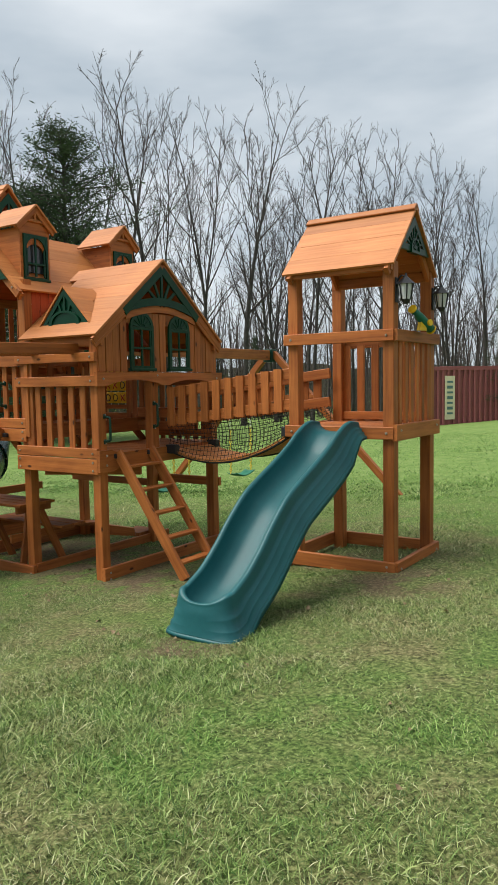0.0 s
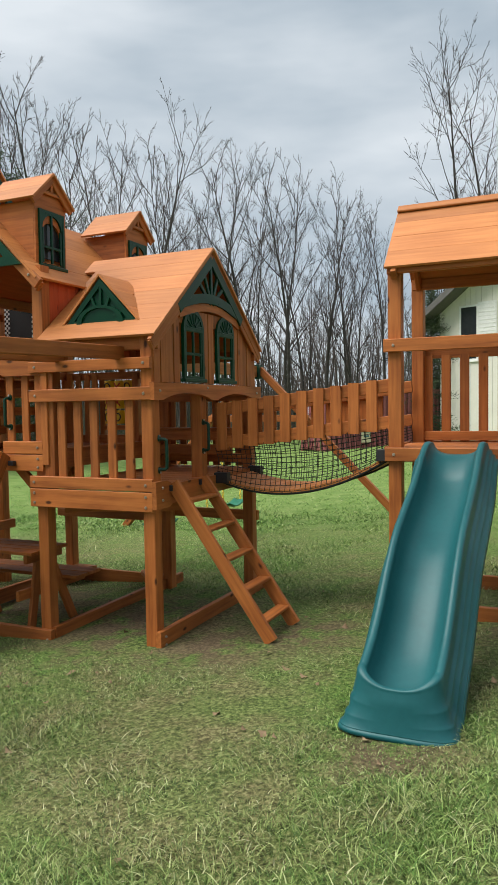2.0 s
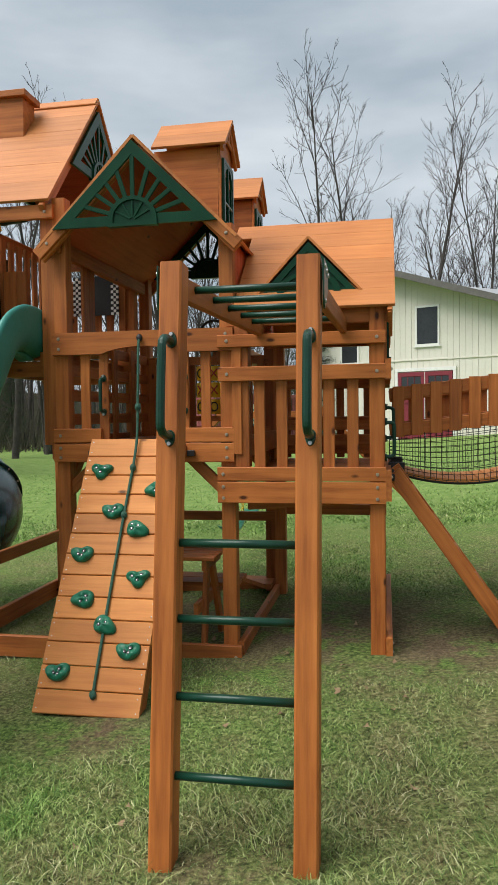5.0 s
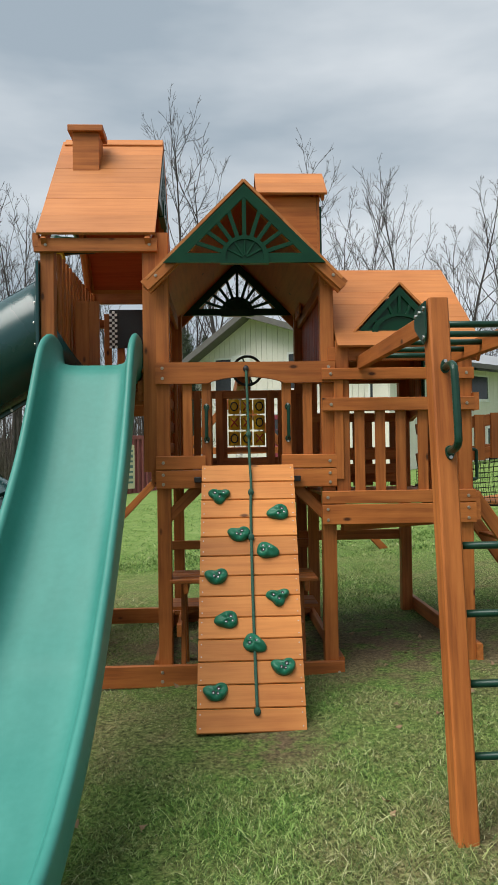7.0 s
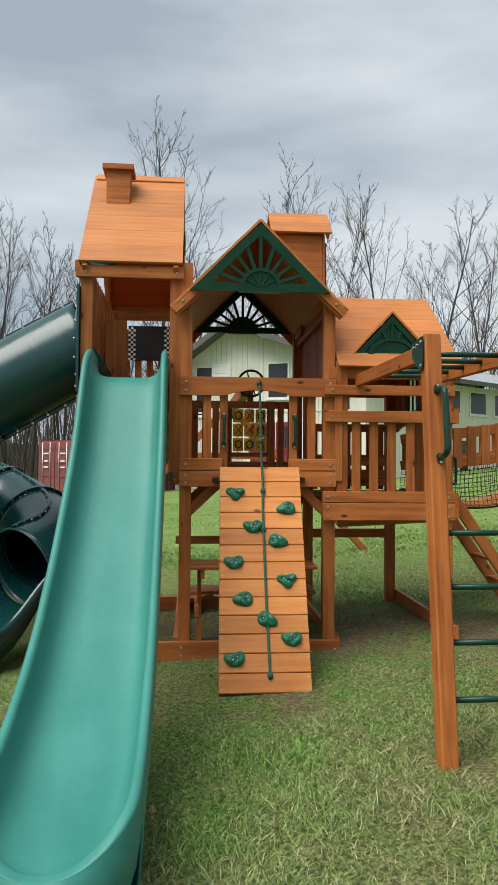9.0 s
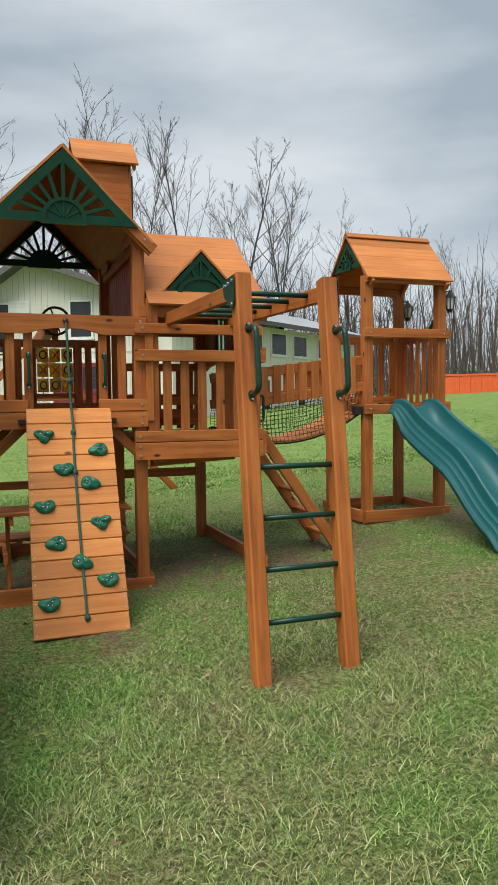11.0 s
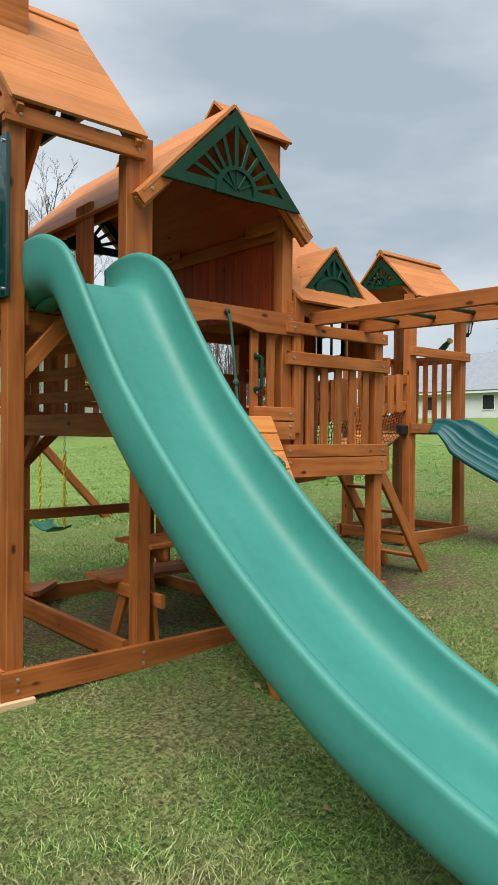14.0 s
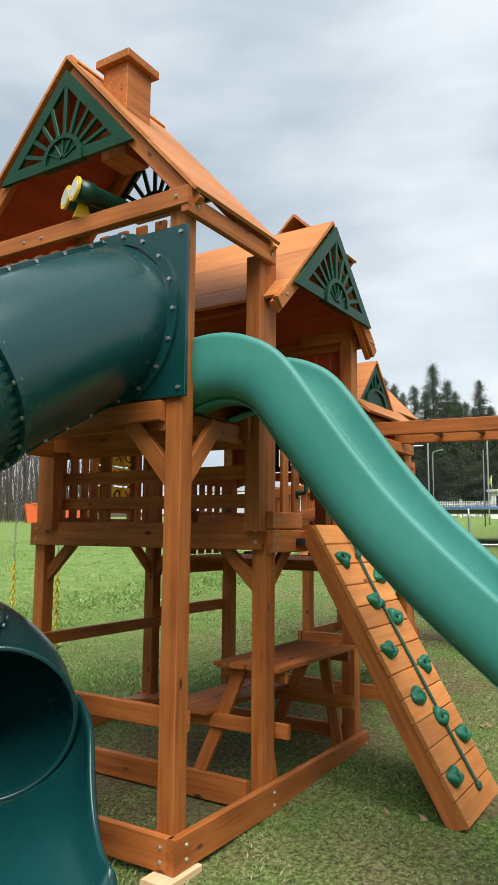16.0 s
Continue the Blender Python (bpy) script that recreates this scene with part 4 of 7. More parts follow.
    # roof: ridge from the tower towards +x
    x0, x1 = -6.02, -4.60
    for s in (-1, 1):
        ey = ry + s * hy
        rd, ed = Vector((0, ry, rz)), Vector((0, ey, ez))
        for k in range(6):
            c = rd.lerp(ed, (k + 0.5) / 6)
            # each board starts where it meets the tower's slope or its wall
            xs = -6.136 + (2.965 - c.z) * 0.992 + 0.05 if c.z > 2.345 else -5.545
            board("roof_board", (xs, c.y, c.z), (x1, c.y, c.z), 0.018, (ed - rd).length / 6 - 0.0006, ch, ROOFWOOD, up=(ed - rd), c=0.0012)
    for s in (-1, 1):
        board("rafter", (x1 - 0.03, ry, rz - 0.06), (x1 - 0.03, ry + s * hy, ez - 0.05), 0.03, 0.06, ch)
    board("roof_purlin", (CX0, ry - hy + 0.09, 1.86), (x1 - 0.02, ry - hy + 0.09, 1.86), 0.036, 0.088, ch)
    board("roof_purlin", (CX0, ry + hy - 0.09, 1.86), (x1 - 0.02, ry + hy - 0.09, 1.86), 0.036, 0.088, ch)
    # small front gable on the cabin roof
    gy, gz0, gx, gh = 4.46, 2.005, -5.105, 0.315
    for s in (-1, 1):
        roof_side((gx, gy, gz0 + gh + 0.02), (gx, gy + 0.42, gz0 + gh + 0.02), (gx + s * (gh + 0.01), gy, gz0 - 0.005), (gx + s * (gh + 0.01), gy + 0.05, gz0 - 0.005), 3, ch, t=0.014)
    sunburst(ch, (gx, gy + 0.02, gz0 + gh - 0.005), 0.30, 0.315, (1, 0, 0), 7, rim=0.036, low=True, hub_r=0.19, name="small_gable_panel")
    plate("gable_backing", [(-0.27, 0.0), (0.27, 0.0), (0, 0.285)], 0.012, flat((1, 0, 0), (0, 0, 1), (gx, gy + 0.034, gz0)), GREEN, ch)
    return ch


clubhouse = build_clubhouse()

# ---- detached look-out tower ----
DX0, DX1, DFY, DBY = -3.265, -2.455, 5.225, 5.99
DDECK = 1.13


def build_lookout():
    lt = thing("lookout_tower", (-2.8, 5.5, ground_z(-2.8, 5.5)), "small roofed cedar lookout tower with railings", "playground tower")
    for x in (DX0, DX1):
        for y in (DFY, DBY):
            post(x, y, ground_z(x, y) - 0.005, 2.36, lt)
    zb = 0.075
    b = board("base_beam", (DX0 - 0.06, DFY - P / 2 - 0.02, zb), (DX1 + 0.065, DFY - P / 2 - 0.02, zb), 0.038, 0.11, lt)
    bolts_on(b, [(DX1, DFY - P / 2 - 0.039, zb + 0.02), (DX1, DFY - P / 2 - 0.039, zb - 0.025)], (0, -1, 0))
    b = board("base_beam", (DX1 + P / 2 + 0.02, DFY - 0.07, zb), (DX1 + P / 2 + 0.02, DBY + 0.07, zb), 0.038, 0.11, lt)
    bolts_on(b, [(DX1 + P / 2 + 0.039, DFY, zb), (DX1 + P / 2 + 0.039, DBY, zb)], (1, 0, 0))
    board("base_beam", (DX0 - P / 2 - 0.02, DFY, zb), (DX0 - P / 2 - 0.02, DBY, zb), 0.038, 0.11, lt)
    board("base_beam", (DX0 - 0.06, DBY + P / 2 + 0.02, zb), (DX1 + 0.04, DBY + P / 2 + 0.02, zb), 0.038, 0.11, lt)
    zd = 1.10
    b = board("deck_beam", (DX0 - 0.06, DFY - P / 2 - 0.02, zd), (DX1 + 0.055, DFY - P / 2 - 0.02, zd), 0.038, 0.092, lt)
    bolts_on(b, [(DX0, DFY - P / 2 - 0.039, zd), (DX1, DFY - P / 2 - 0.039, zd)], (0, -1, 0))
    b = board("deck_beam", (DX1 + P / 2 + 0.02, DFY - 0.075, zd + 0.004), (DX1 + P / 2 + 0.02, DBY + 0.075, zd + 0.004), 0.038, 0.12, lt)
    bolts_on(b, [(DX1 + P / 2 + 0.039, DFY, zd + 0.02), (DX1 + P / 2 + 0.039, DBY, zd + 0.02)], (1, 0, 0))
    for x, y0, y1 in ((DX0 - P / 2 - 0.02, DFY, DBY),):
        board("deck_beam", (x, y0, zd), (x, y1, zd), 0.038, 0.1, lt)
    board("deck_beam", (DX0 - 0.06, DBY + P / 2 + 0.02, zd), (DX1 + 0.04, DBY + P / 2 + 0.02, zd), 0.038, 0.1, lt)
    for i in range(6):
        yy = DFY - 0.04 + 0.15 * i + 0.075
        board("deck_board", (DX0 - 0.04, yy, DDECK), (DX1 + 0.04, yy, DDECK), 0.146, 0.024, lt)
    # rails
    zr = 1.822
    b = board("top_rail", (DX0 - 0.065, DFY - P / 2 - 0.02, zr), (DX1 + 0.055, DFY - P / 2 - 0.02, zr), 0.038, 0.085, lt)
    bolts_on(b, [(DX0, DFY - P / 2 - 0.039, zr), (DX1, DFY - P / 2 - 0.039, zr)], (0, -1, 0))
    board("top_rail", (DX1 + P / 2 + 0.02, DFY - 0.07, zr), (DX1 + P / 2 + 0.02, DBY + 0.07, zr), 0.038, 0.085, lt)
    board("top_rail", (DX0 - 0.05, DBY + P / 2 + 0.02, zr), (DX1 + 0.04, DBY + P / 2 + 0.02, zr), 0.038, 0.085, lt)
    slat_row((DX1 + 0.035, DFY + 0.03, 0), (DX1 + 0.035, DBY - 0.03, 0), 1.14, 1.80, 6, lt, w=0.058)
    slat_row((DX0, DBY + 0.02, 0), (DX1, DBY + 0.02, 0), 1.14, 1.80, 6, lt, w=0.068)
    board("low_rail", (DX0 + 0.04, DBY, 1.19), (DX1 - 0.04, DBY, 1.19), 0.03, 0.07, lt)
    # roof
    ry, rz, ez = 5.56, 2.80, 2.325
    x0, x1 = DX0 - 0.05, DX1 + 0.075
    for s in (-1, 1):
        ey = ry + s * 0.45
        roof_side((x0, ry, rz), (x1, ry, rz), (x0, ey, ez), (x1, ey, ez), 4, lt)
        for x in (x0 + 0.06, x1 - 0.06):
            board("rafter", (x, ry, rz - 0.065), (x, ey - s * 0.01, ez - 0.05), 0.036, 0.065, lt)
        board("ridge_cap", (x0 + 0.0, ry + s * 0.024, rz + 0.004), (x1, ry + s * 0.024, rz + 0.004), 0.016, 0.07, lt, ROOFWOOD, up=(0, s * 0.5, -0.47))
        board("eave_plate", (DX0 - 0.04, ry + s * 0.40, 2.33), (DX1 + 0.04, ry + s * 0.40, 2.33), 0.036, 0.08, lt)
    for x in (x0 + 0.025, x1 - 0.025):
        sunburst(lt, (x, ry, 2.735), 0.30, 0.27, (0, -1, 0), 7, rim=0.045)
    return lt


lookout = build_lookout()

# ---- slides ----


def slide(parent, rim, bed_drop, half, lean, mat, xc, ground, nose=0.8, square=1.0, front=0.3, ridges=False, flare=0.0):
    """A moulded slide: a trough with rolled rims swept down a line of (y, z) rim heights, ending in a rounded foot
    round which the rim runs on. lean: sideways drift to the foot; nose: how far the foot bulges; front: rim height left at the very front."""
    line = curve([(0, y, z) for y, z in rim], 7)
    n = len(line)
    shape = [(0.0, -1.0), (0.3, -1.0), (0.52, -0.985), (0.66, -0.92), (0.755, -0.78), (0.81, -0.56), (0.842, -0.30), (0.858, -0.08)]
    for k in range(9):
        a = math.pi * (1 - k / 8)
        shape.append((0.937 + 0.079 * math.cos(a), 0.02 + 0.17 * math.sin(a)))
    outer = len(shape)
    # the side wall turns in below and closes under the bed
    seam = (0.68, -1.52)
    shape += [(1.018, -0.16), (1.032, -0.42), (1.028, -0.74), (1.0, -1.04), (0.94, -1.26), (0.84, -1.42), seam, (0.35, -1.57)]
    if ridges:
        # a rounder trough, broad rims and a stepped skirt that flares
        shape = [(0.0, -1.0), (0.2, -0.985), (0.38, -0.93), (0.53, -0.82), (0.645, -0.65), (0.72, -0.44), (0.765, -0.22), (0.79, -0.06)]
        for k in range(9):
            a = math.pi * (1 - k / 8)
            shape.append((0.905 + 0.112 * math.cos(a), 0.02 + 0.15 * math.sin(a)))
        seam = (1.37, -1.48)
        shape += [(1.03, -0.16), (1.05, -0.36), (1.07, -0.55), (1.135, -0.61), (1.15, -0.66), (1.175, -0.96), (1.24, -1.01), (1.255, -1.06), (1.29, -1.38), (1.355, -1.43), seam, (1.40, -1.82)]
    shape = [(u, v, k >= outer and v < -0.3) for k, (u, v) in enumerate(shape)]
    seam = (*seam, True)
    full = [(-u, v, o) for u, v, o in shape[::-1]] + shape[1:]
    deep = min(v for u, v, o in shape)
    rows = []
    for i, p in enumerate(line):
        q = i / (n - 1)
        d = (line[min(i + 1, n - 1)] - line[max(i - 1, 0)]).normalized()
        nrm = Vector((0, -d.z, d.y)) if d.y < 0 else Vector((0, d.z, -d.y))
        if nrm.z < 0:
            nrm = -nrm
        if i == n - 1:
            nrm = Vector((0, 0, 1))
        drop = bed_drop(q)
        row = []
        for u, v, low_skirt in full:
            c = Vector((xc + lean * q + u * half * (1 + flare * max(0.0, (q - 0.7) / 0.3) ** 2), p.y, p.z)) + nrm * (v * drop)
            # towards the foot the outer skirt reaches down to the lawn
            if low_skirt:
                k = max(0.0, (q - 0.86) / 0.14) ** 2 * (v + 0.3) / (deep + 0.3)
                c.z += (ground - c.z) * k
            row.append(c)
        rows.append(row)
    end, drop = line[-1], bed_drop(1.0)
    half *= 1 + flare
    foot = []
    power = lambda c: math.copysign(abs(c) ** square, c)
    for i in range(33):
        th = math.pi * i / 32
        k = front + (1 - front) * (math.cos(th) ** 2) ** 0.9
        ring = []
        for u, v, low_skirt in shape:
            if u > 1.0:
                # the steps of the skirt fade into a plain apron at the front
                c2 = math.cos(th) ** 2
                plain_u = 1.0 + 0.16 * max(0.0, (-v - 0.1) / (-deep - 0.1))
                u = u * c2 + plain_u * (1 - c2)
            z = end.z + v * drop
            bed = end.z - drop
            if not low_skirt:
                z = bed + (z - bed) * k
            else:
                low = (v + 0.3) / (deep + 0.3)
                z = bed + (z - bed) * k
                z += (ground - z) * low
                if not ridges:
                    u *= 1 - 0.30 * low ** 1.6
            bulge = 1.0 + 0.06 * math.sin(th) * max(0.0, (abs(u) - 0.9) / 0.1) * (0.3 if v > -0.2 else 1.0)
            ring.append(Vector((xc + lean + u * half * power(math.cos(th)) * bulge, end.y - u * half * nose * power(math.sin(th)) * bulge, z)))
        foot.append(ring)
    crest = shape.index(seam)
    mid = len(shape) - 1
    cut = [mid - crest, mid + crest]
    last = len(full) - 1
    out = []
    for nm, strips in (("slide_bed", ((rows, cut[0], cut[1]), (foot, 0, crest))), ("rim", ((rows, 0, cut[0]), (rows, cut[1], last), (foot, crest, mid)))):
        bm = bmesh.new()
        for grid, k0, k1 in strips:
            vs = [[bm.verts.new(p) for p in r[k0:k1 + 1]] for r in grid]
            for a, b in zip(vs, vs[1:]):
                for k in range(k1 - k0):
                    bm.faces.new((a[k], a[k + 1], b[k + 1], b[k]))
        bmesh.ops.remove_doubles(bm, verts=bm.verts[:], dist=2e-4)
        ob = part(nm, bm, mat, parent, smooth=True)
        solid(ob, 0.010)
        out.append(ob)
    return out


def solid(ob, t):
    mod = ob.modifiers.new("thickness", 'SOLIDIFY')
    mod.thickness, mod.offset = t, -1
    return ob


def build_slides():
    s1 = thing("wave_slide", (-7.1, 1.3, ground_z(-7.1, 1.3)), "long green moulded plastic slide from the high deck", "slide")
    rim = [(4.56, 1.915), (4.42, 1.948), (4.25, 1.948), (4.10, 1.90), (4.00, 1.835), (3.92, 1.745), (3.84, 1.637), (3.76, 1.53), (3.66, 1.40), (3.50, 1.21), (3.30, 1.015), (3.12, 0.855), (2.96, 0.72), (2.81, 0.605), (2.67, 0.51), (2.55, 0.43), (2.32, 0.305), (2.10, 0.215), (1.88, 0.14), (1.72, 0.108), (1.60, 0.095), (1.50, 0.09)]
    slide(s1, rim, lambda q: 0.17 - 0.04 * q, 0.281, 0.035, SLIDEGREEN, -7.092, ground_z(-7.07, 1.5) - 0.01, nose=1.03, square=0.88, front=0.05, flare=-0.03)
    s2 = thing("scoop_slide", (-2.75, 3.4, ground_z(-2.75, 3.4)), "teal wavy plastic slide from the lookout tower", "slide")
    rim = [(5.12, 1.175), (4.98, 1.18), (4.83, 1.12), (4.67, 1.02), (4.47, 0.92), (4.28, 0.835), (4.10, 0.745), (3.92, 0.605), (3.78, 0.475), (3.64, 0.365), (3.54, 0.31), (3.46, 0.275)]
    slide(s2, rim, lambda q: 0.065 + 0.065 * min(1.0, q / 0.22) ** 1.5 - 0.015 * q ** 3, 0.183, 0.0, SLIDEBLUE, -2.85, ground_z(-2.75, 3.3) - 0.01, nose=0.62, square=0.75, front=0.55, ridges=True)


build_slides()


def build_tube_slide():
    ts = thing("tube_slide", (-8.2, 5.2, ground_z(-8.2, 5.2)), "dark green spiral tube slide with bolted flanges", "slide")
    path = [(-7.40, 4.81, 2.13), (-7.85, 4.82, 1.88), (-8.2, 4.835, 1.68), (-8.52, 4.90, 1.49), (-8.80, 5.10, 1.31), (-8.95, 5.46, 1.14), (-8.86, 5.82, 0.985), (-8.60, 6.0, 0.865), (-8.28, 5.88, 0.745), (-8.01, 5.62, 0.62), (-7.85, 5.36, 0.51), (-7.84, 5.12, 0.405), (-7.96, 4.94, 0.335)]
    line = curve(path, 6)
    R = 0.335
    n = len(line)
    cuts = [0, 13, 24, 36, 46, 54, n - 1]
    bolt_me = lambda: shared("flange_bolt", lambda: disc_bm(0.009, 0.010, 8), STEEL)
    for a, b in zip(cuts, cuts[1:]):
        sec = line[a:min(b + 2, n)]
        ob = part("tube_section", tube_bm(sec, R, 48, caps=False), TUBE, ts, smooth=True)
        solid(ob, 0.010)
        # the halves of each section meet in two bolted lips
        for sgn in (1, -1):
            lip_pts = []
            for i, p in enumerate(sec):
                d = (sec[min(i + 1, len(sec) - 1)] - sec[max(i - 1, 0)]).normalized()
                up = d.cross(Vector((0, 0, 1))).cross(d).normalized() * sgn
                lip_pts.append((p, up, d.cross(up).normalized()))
            bm = bmesh.new()
            prev = None
            for p, up, sd in lip_pts:
                ring = [bm.verts.new(p + up * r + sd * w) for r, w in ((R - 0.004, -0.012), (R + 0.020, -0.012), (R + 0.024, 0.0), (R + 0.020, 0.012), (R - 0.004, 0.012))]
                if prev:
                    for k in range(4):
                        bm.faces.new((prev[k], prev[k + 1], ring[k + 1], ring[k]))
                prev = ring
            lip = part("seam_lip", bm, TUBE, ts)
            for p, up, sd in lip_pts[1::2]:
                for w in (-1, 1):
                    nn = sd * w
                    place(new("flange_bolt", bolt_me()), Matrix.Translation(p + up * (R + 0.011) + nn * 0.013) @ nn.to_track_quat("Z", "Y").to_matrix().to_4x4(), lip)
    for c in cuts[1:-1]:
        p, d = line[c], (line[c + 1] - line[c - 1]).normalized()
        side = d.orthogonal().normalized()
        up = d.cross(side)
        circle = lambda r: [(r * math.cos(a), r * math.sin(a)) for a in np.linspace(0, 2 * math.pi, 48, endpoint=False)]
        fl = part("flange", ring_bm(circle(R + 0.028), circle(R - 0.003), 0.026), TUBE, ts, m=flat(side, up, p))
        for i in range(16):
            ang = 2 * math.pi * i / 16
            o = side * math.cos(ang) + up * math.sin(ang)
            for w in (-1, 1):
                nn = d * w
                place(new("flange_bolt", bolt_me()), Matrix.Translation(p + o * (R + 0.013) + nn * 0.014) @ nn.to_track_quat("Z", "Y").to_matrix().to_4x4(), fl)
    # mounting plate on the tower's side with a bolted collar
    mp = part("mounting_plate", bm_box((-7.472, 4.385, 1.69), (-7.452, 5.24, 2.475)), TUBE, ts)
    ell = lambda r: [(r * math.cos(a), (r + 0.03) * math.sin(a)) for a in np.linspace(0, 2 * math.pi, 40, endpoint=False)]
    m = flat((0, 1, 0), (0, 0, 1), (-7.480, 4.81, 2.085))
    col = part("collar", ring_bm(ell(R + 0.052), ell(R - 0.004), 0.022), TUBE, ts, m=m)
    for i in range(18):
        a = 2 * math.pi * i / 18
        place(new("flange_bolt", bolt_me()), Matrix.Translation((-7.496, 4.81 + (R + 0.032) * math.cos(a), 2.085 + (R + 0.062) * math.sin(a))) @ pose(0, 0, 0, 0, 90, 0), col)
    for y, z in ((4.42, 2.44), (4.42, 1.73), (5.20, 2.44), (5.20, 1.73)):
        place(new("flange_bolt", bolt_me()), Matrix.Translation((-7.477, y, z)) @ pose(0, 0, 0, 0, 90, 0), mp)
    # rolled edge of the mouth
    p, d = line[-1], (line[-1] - line[-2]).normalized()
    e1 = d.orthogonal().normalized()
    e2 = d.cross(e1)
    part("mouth_rim", tube_bm([p + (e1 * math.cos(a) + e2 * math.sin(a)) * (R - 0.004) for a in np.linspace(0, 2 * math.pi, 49)], 0.012, 8, caps=False), TUBE, ts, smooth=True)
    # open exit chute: a half pipe that flattens, with rims, side skirts and a fluted apron
    bed = curve([(-7.91, 5.0, 0.02), (-7.98, 4.86, -0.005), (-8.06, 4.71, -0.045), (-8.13, 4.56, -0.09), (-8.20, 4.40, -0.12)], 4)
    gr = ground_z(-8.2, 4.3) - 0.01
    bm = bmesh.new()
    rows = []
    N = 24
    for i, b in enumerate(bed):
        q = i / (len(bed) - 1)
        s = q * q * (3 - 2 * q)
        d = (bed[min(i + 1, len(bed) - 1)] - bed[max(i - 1, 0)])
        d.z = 0
        d = d.normalized().lerp(Vector((-0.5, -0.866, 0)), 0.8 * q).normalized()
        right = d.cross(Vector((0, 0, 1)))
        row = []
        prof = []
        for k in range(N + 1):
            u = -1 + 2 * k / N
            ang = u * 1.72
            r = R + 0.03 * min(1.0, 3 * q)
            round_p = (r * math.sin(ang), r * (1 - math.cos(ang)))
            flat_p = (0.245 * u, 0.10 * abs(u) ** 5)
            prof.append((round_p[0] * (1 - s) + flat_p[0] * s, round_p[1] * (1 - s) + flat_p[1] * s))
        skirt = 0.10 + 0.10 * s
        a0, a1 = prof[0], prof[-1]
        prof = [(a0[0] - 0.035, a0[1] - skirt), (a0[0] - 0.03, a0[1] - 0.02), (a0[0] - 0.012, a0[1] + 0.01)] + prof + [(a1[0] + 0.012, a1[1] + 0.01), (a1[0] + 0.03, a1[1] - 0.02), (a1[0] + 0.035, a1[1] - skirt)]
        rows.append([bm.verts.new(b + right * x + Vector((0, 0, max(z, gr - b.z)))) for x, z in prof])
    for fwd, drop in ((0.02, 0.004), (0.034, 0.03), (0.04, 1.0)):
        row = []
        for k, v in enumerate(rows[len(bed) - 1]):
            flute = 0.012 * (k % 4 in (0, 1)) if drop == 1.0 else 0.0
            z = gr if drop == 1.0 else max(gr, v.co.z - drop)
            row.append(bm.verts.new(v.co + d * (fwd + flute) + Vector((0, 0, z - v.co.z))))
        rows.append(row)
    for r0, r1 in zip(rows, rows[1:]):
        for k in range(len(r0) - 1):
            bm.faces.new((r0[k], r0[k + 1], r1[k + 1], r1[k]))
    ob = part("exit_chute", bm, TUBE, ts, smooth=True)
    solid(ob, 0.010)


build_tube_slide()


# ---- climbing wall with holds and rope ----


HOLES = {0: [(-0.42, 0.18), (0.42, 0.2), (0.0, -0.32)], 1: [(0.3, 0.25), (-0.15, -0.3), (0.45, -0.2)], 2: [(0.25, 0.2), (-0.25, -0.15), (0.15, -0.25)]}


def hold_bm(kind):
    """A climbing hold: 0 three-lobed, 1 a wedge with a point, 2 a cupped crescent."""
    bm = bmesh.new()
    bmesh.ops.create_icosphere(bm, subdivisions=4, radius=1.0)
    for v in bm.verts:
        c = v.co.copy()
        ang = math.atan2(c.y, c.x)
        if kind == 0:
            rad = 0.86 + 0.20 * math.cos(3 * (ang - math.pi / 6 * 1.0)) + 0.05 * math.cos(2 * ang)
        elif kind == 1:
            rad = 0.80 + 0.34 * max(0, math.cos(ang - 3.25)) ** 5 + 0.16 * max(0, math.cos(ang - 1.0)) ** 4 + 0.14 * max(0, math.cos(ang + 0.9)) ** 4
        else:
            rad = 0.88 + 0.22 * max(0, math.cos(ang - 2.75)) ** 8 + 0.14 * max(0, math.cos(ang - 0.6)) ** 6 - 0.30 * max(0, math.cos(ang - 1.75)) ** 6
        h = math.copysign(abs(c.z) ** 0.7, c.z) if c.z > 0 else -0.05
        if c.z > 0 and kind == 2:
            h *= 0.75 + 0.45 * abs(c.x) + 0.3 * max(0, -c.y)
        if c.z > 0:
            for hx, hy in HOLES[kind]:
                d2 = (c.x - hx) ** 2 + (c.y - hy) ** 2
                h -= 0.42 * math.exp(-d2 / 0.022)
            h *= 1.0 + 0.22 * math.cos(3 * ang + kind)
        v.co = Vector((c.x * rad * 0.060, c.y * rad * 0.050, max(h, -0.05) * 0.034))
    return bm


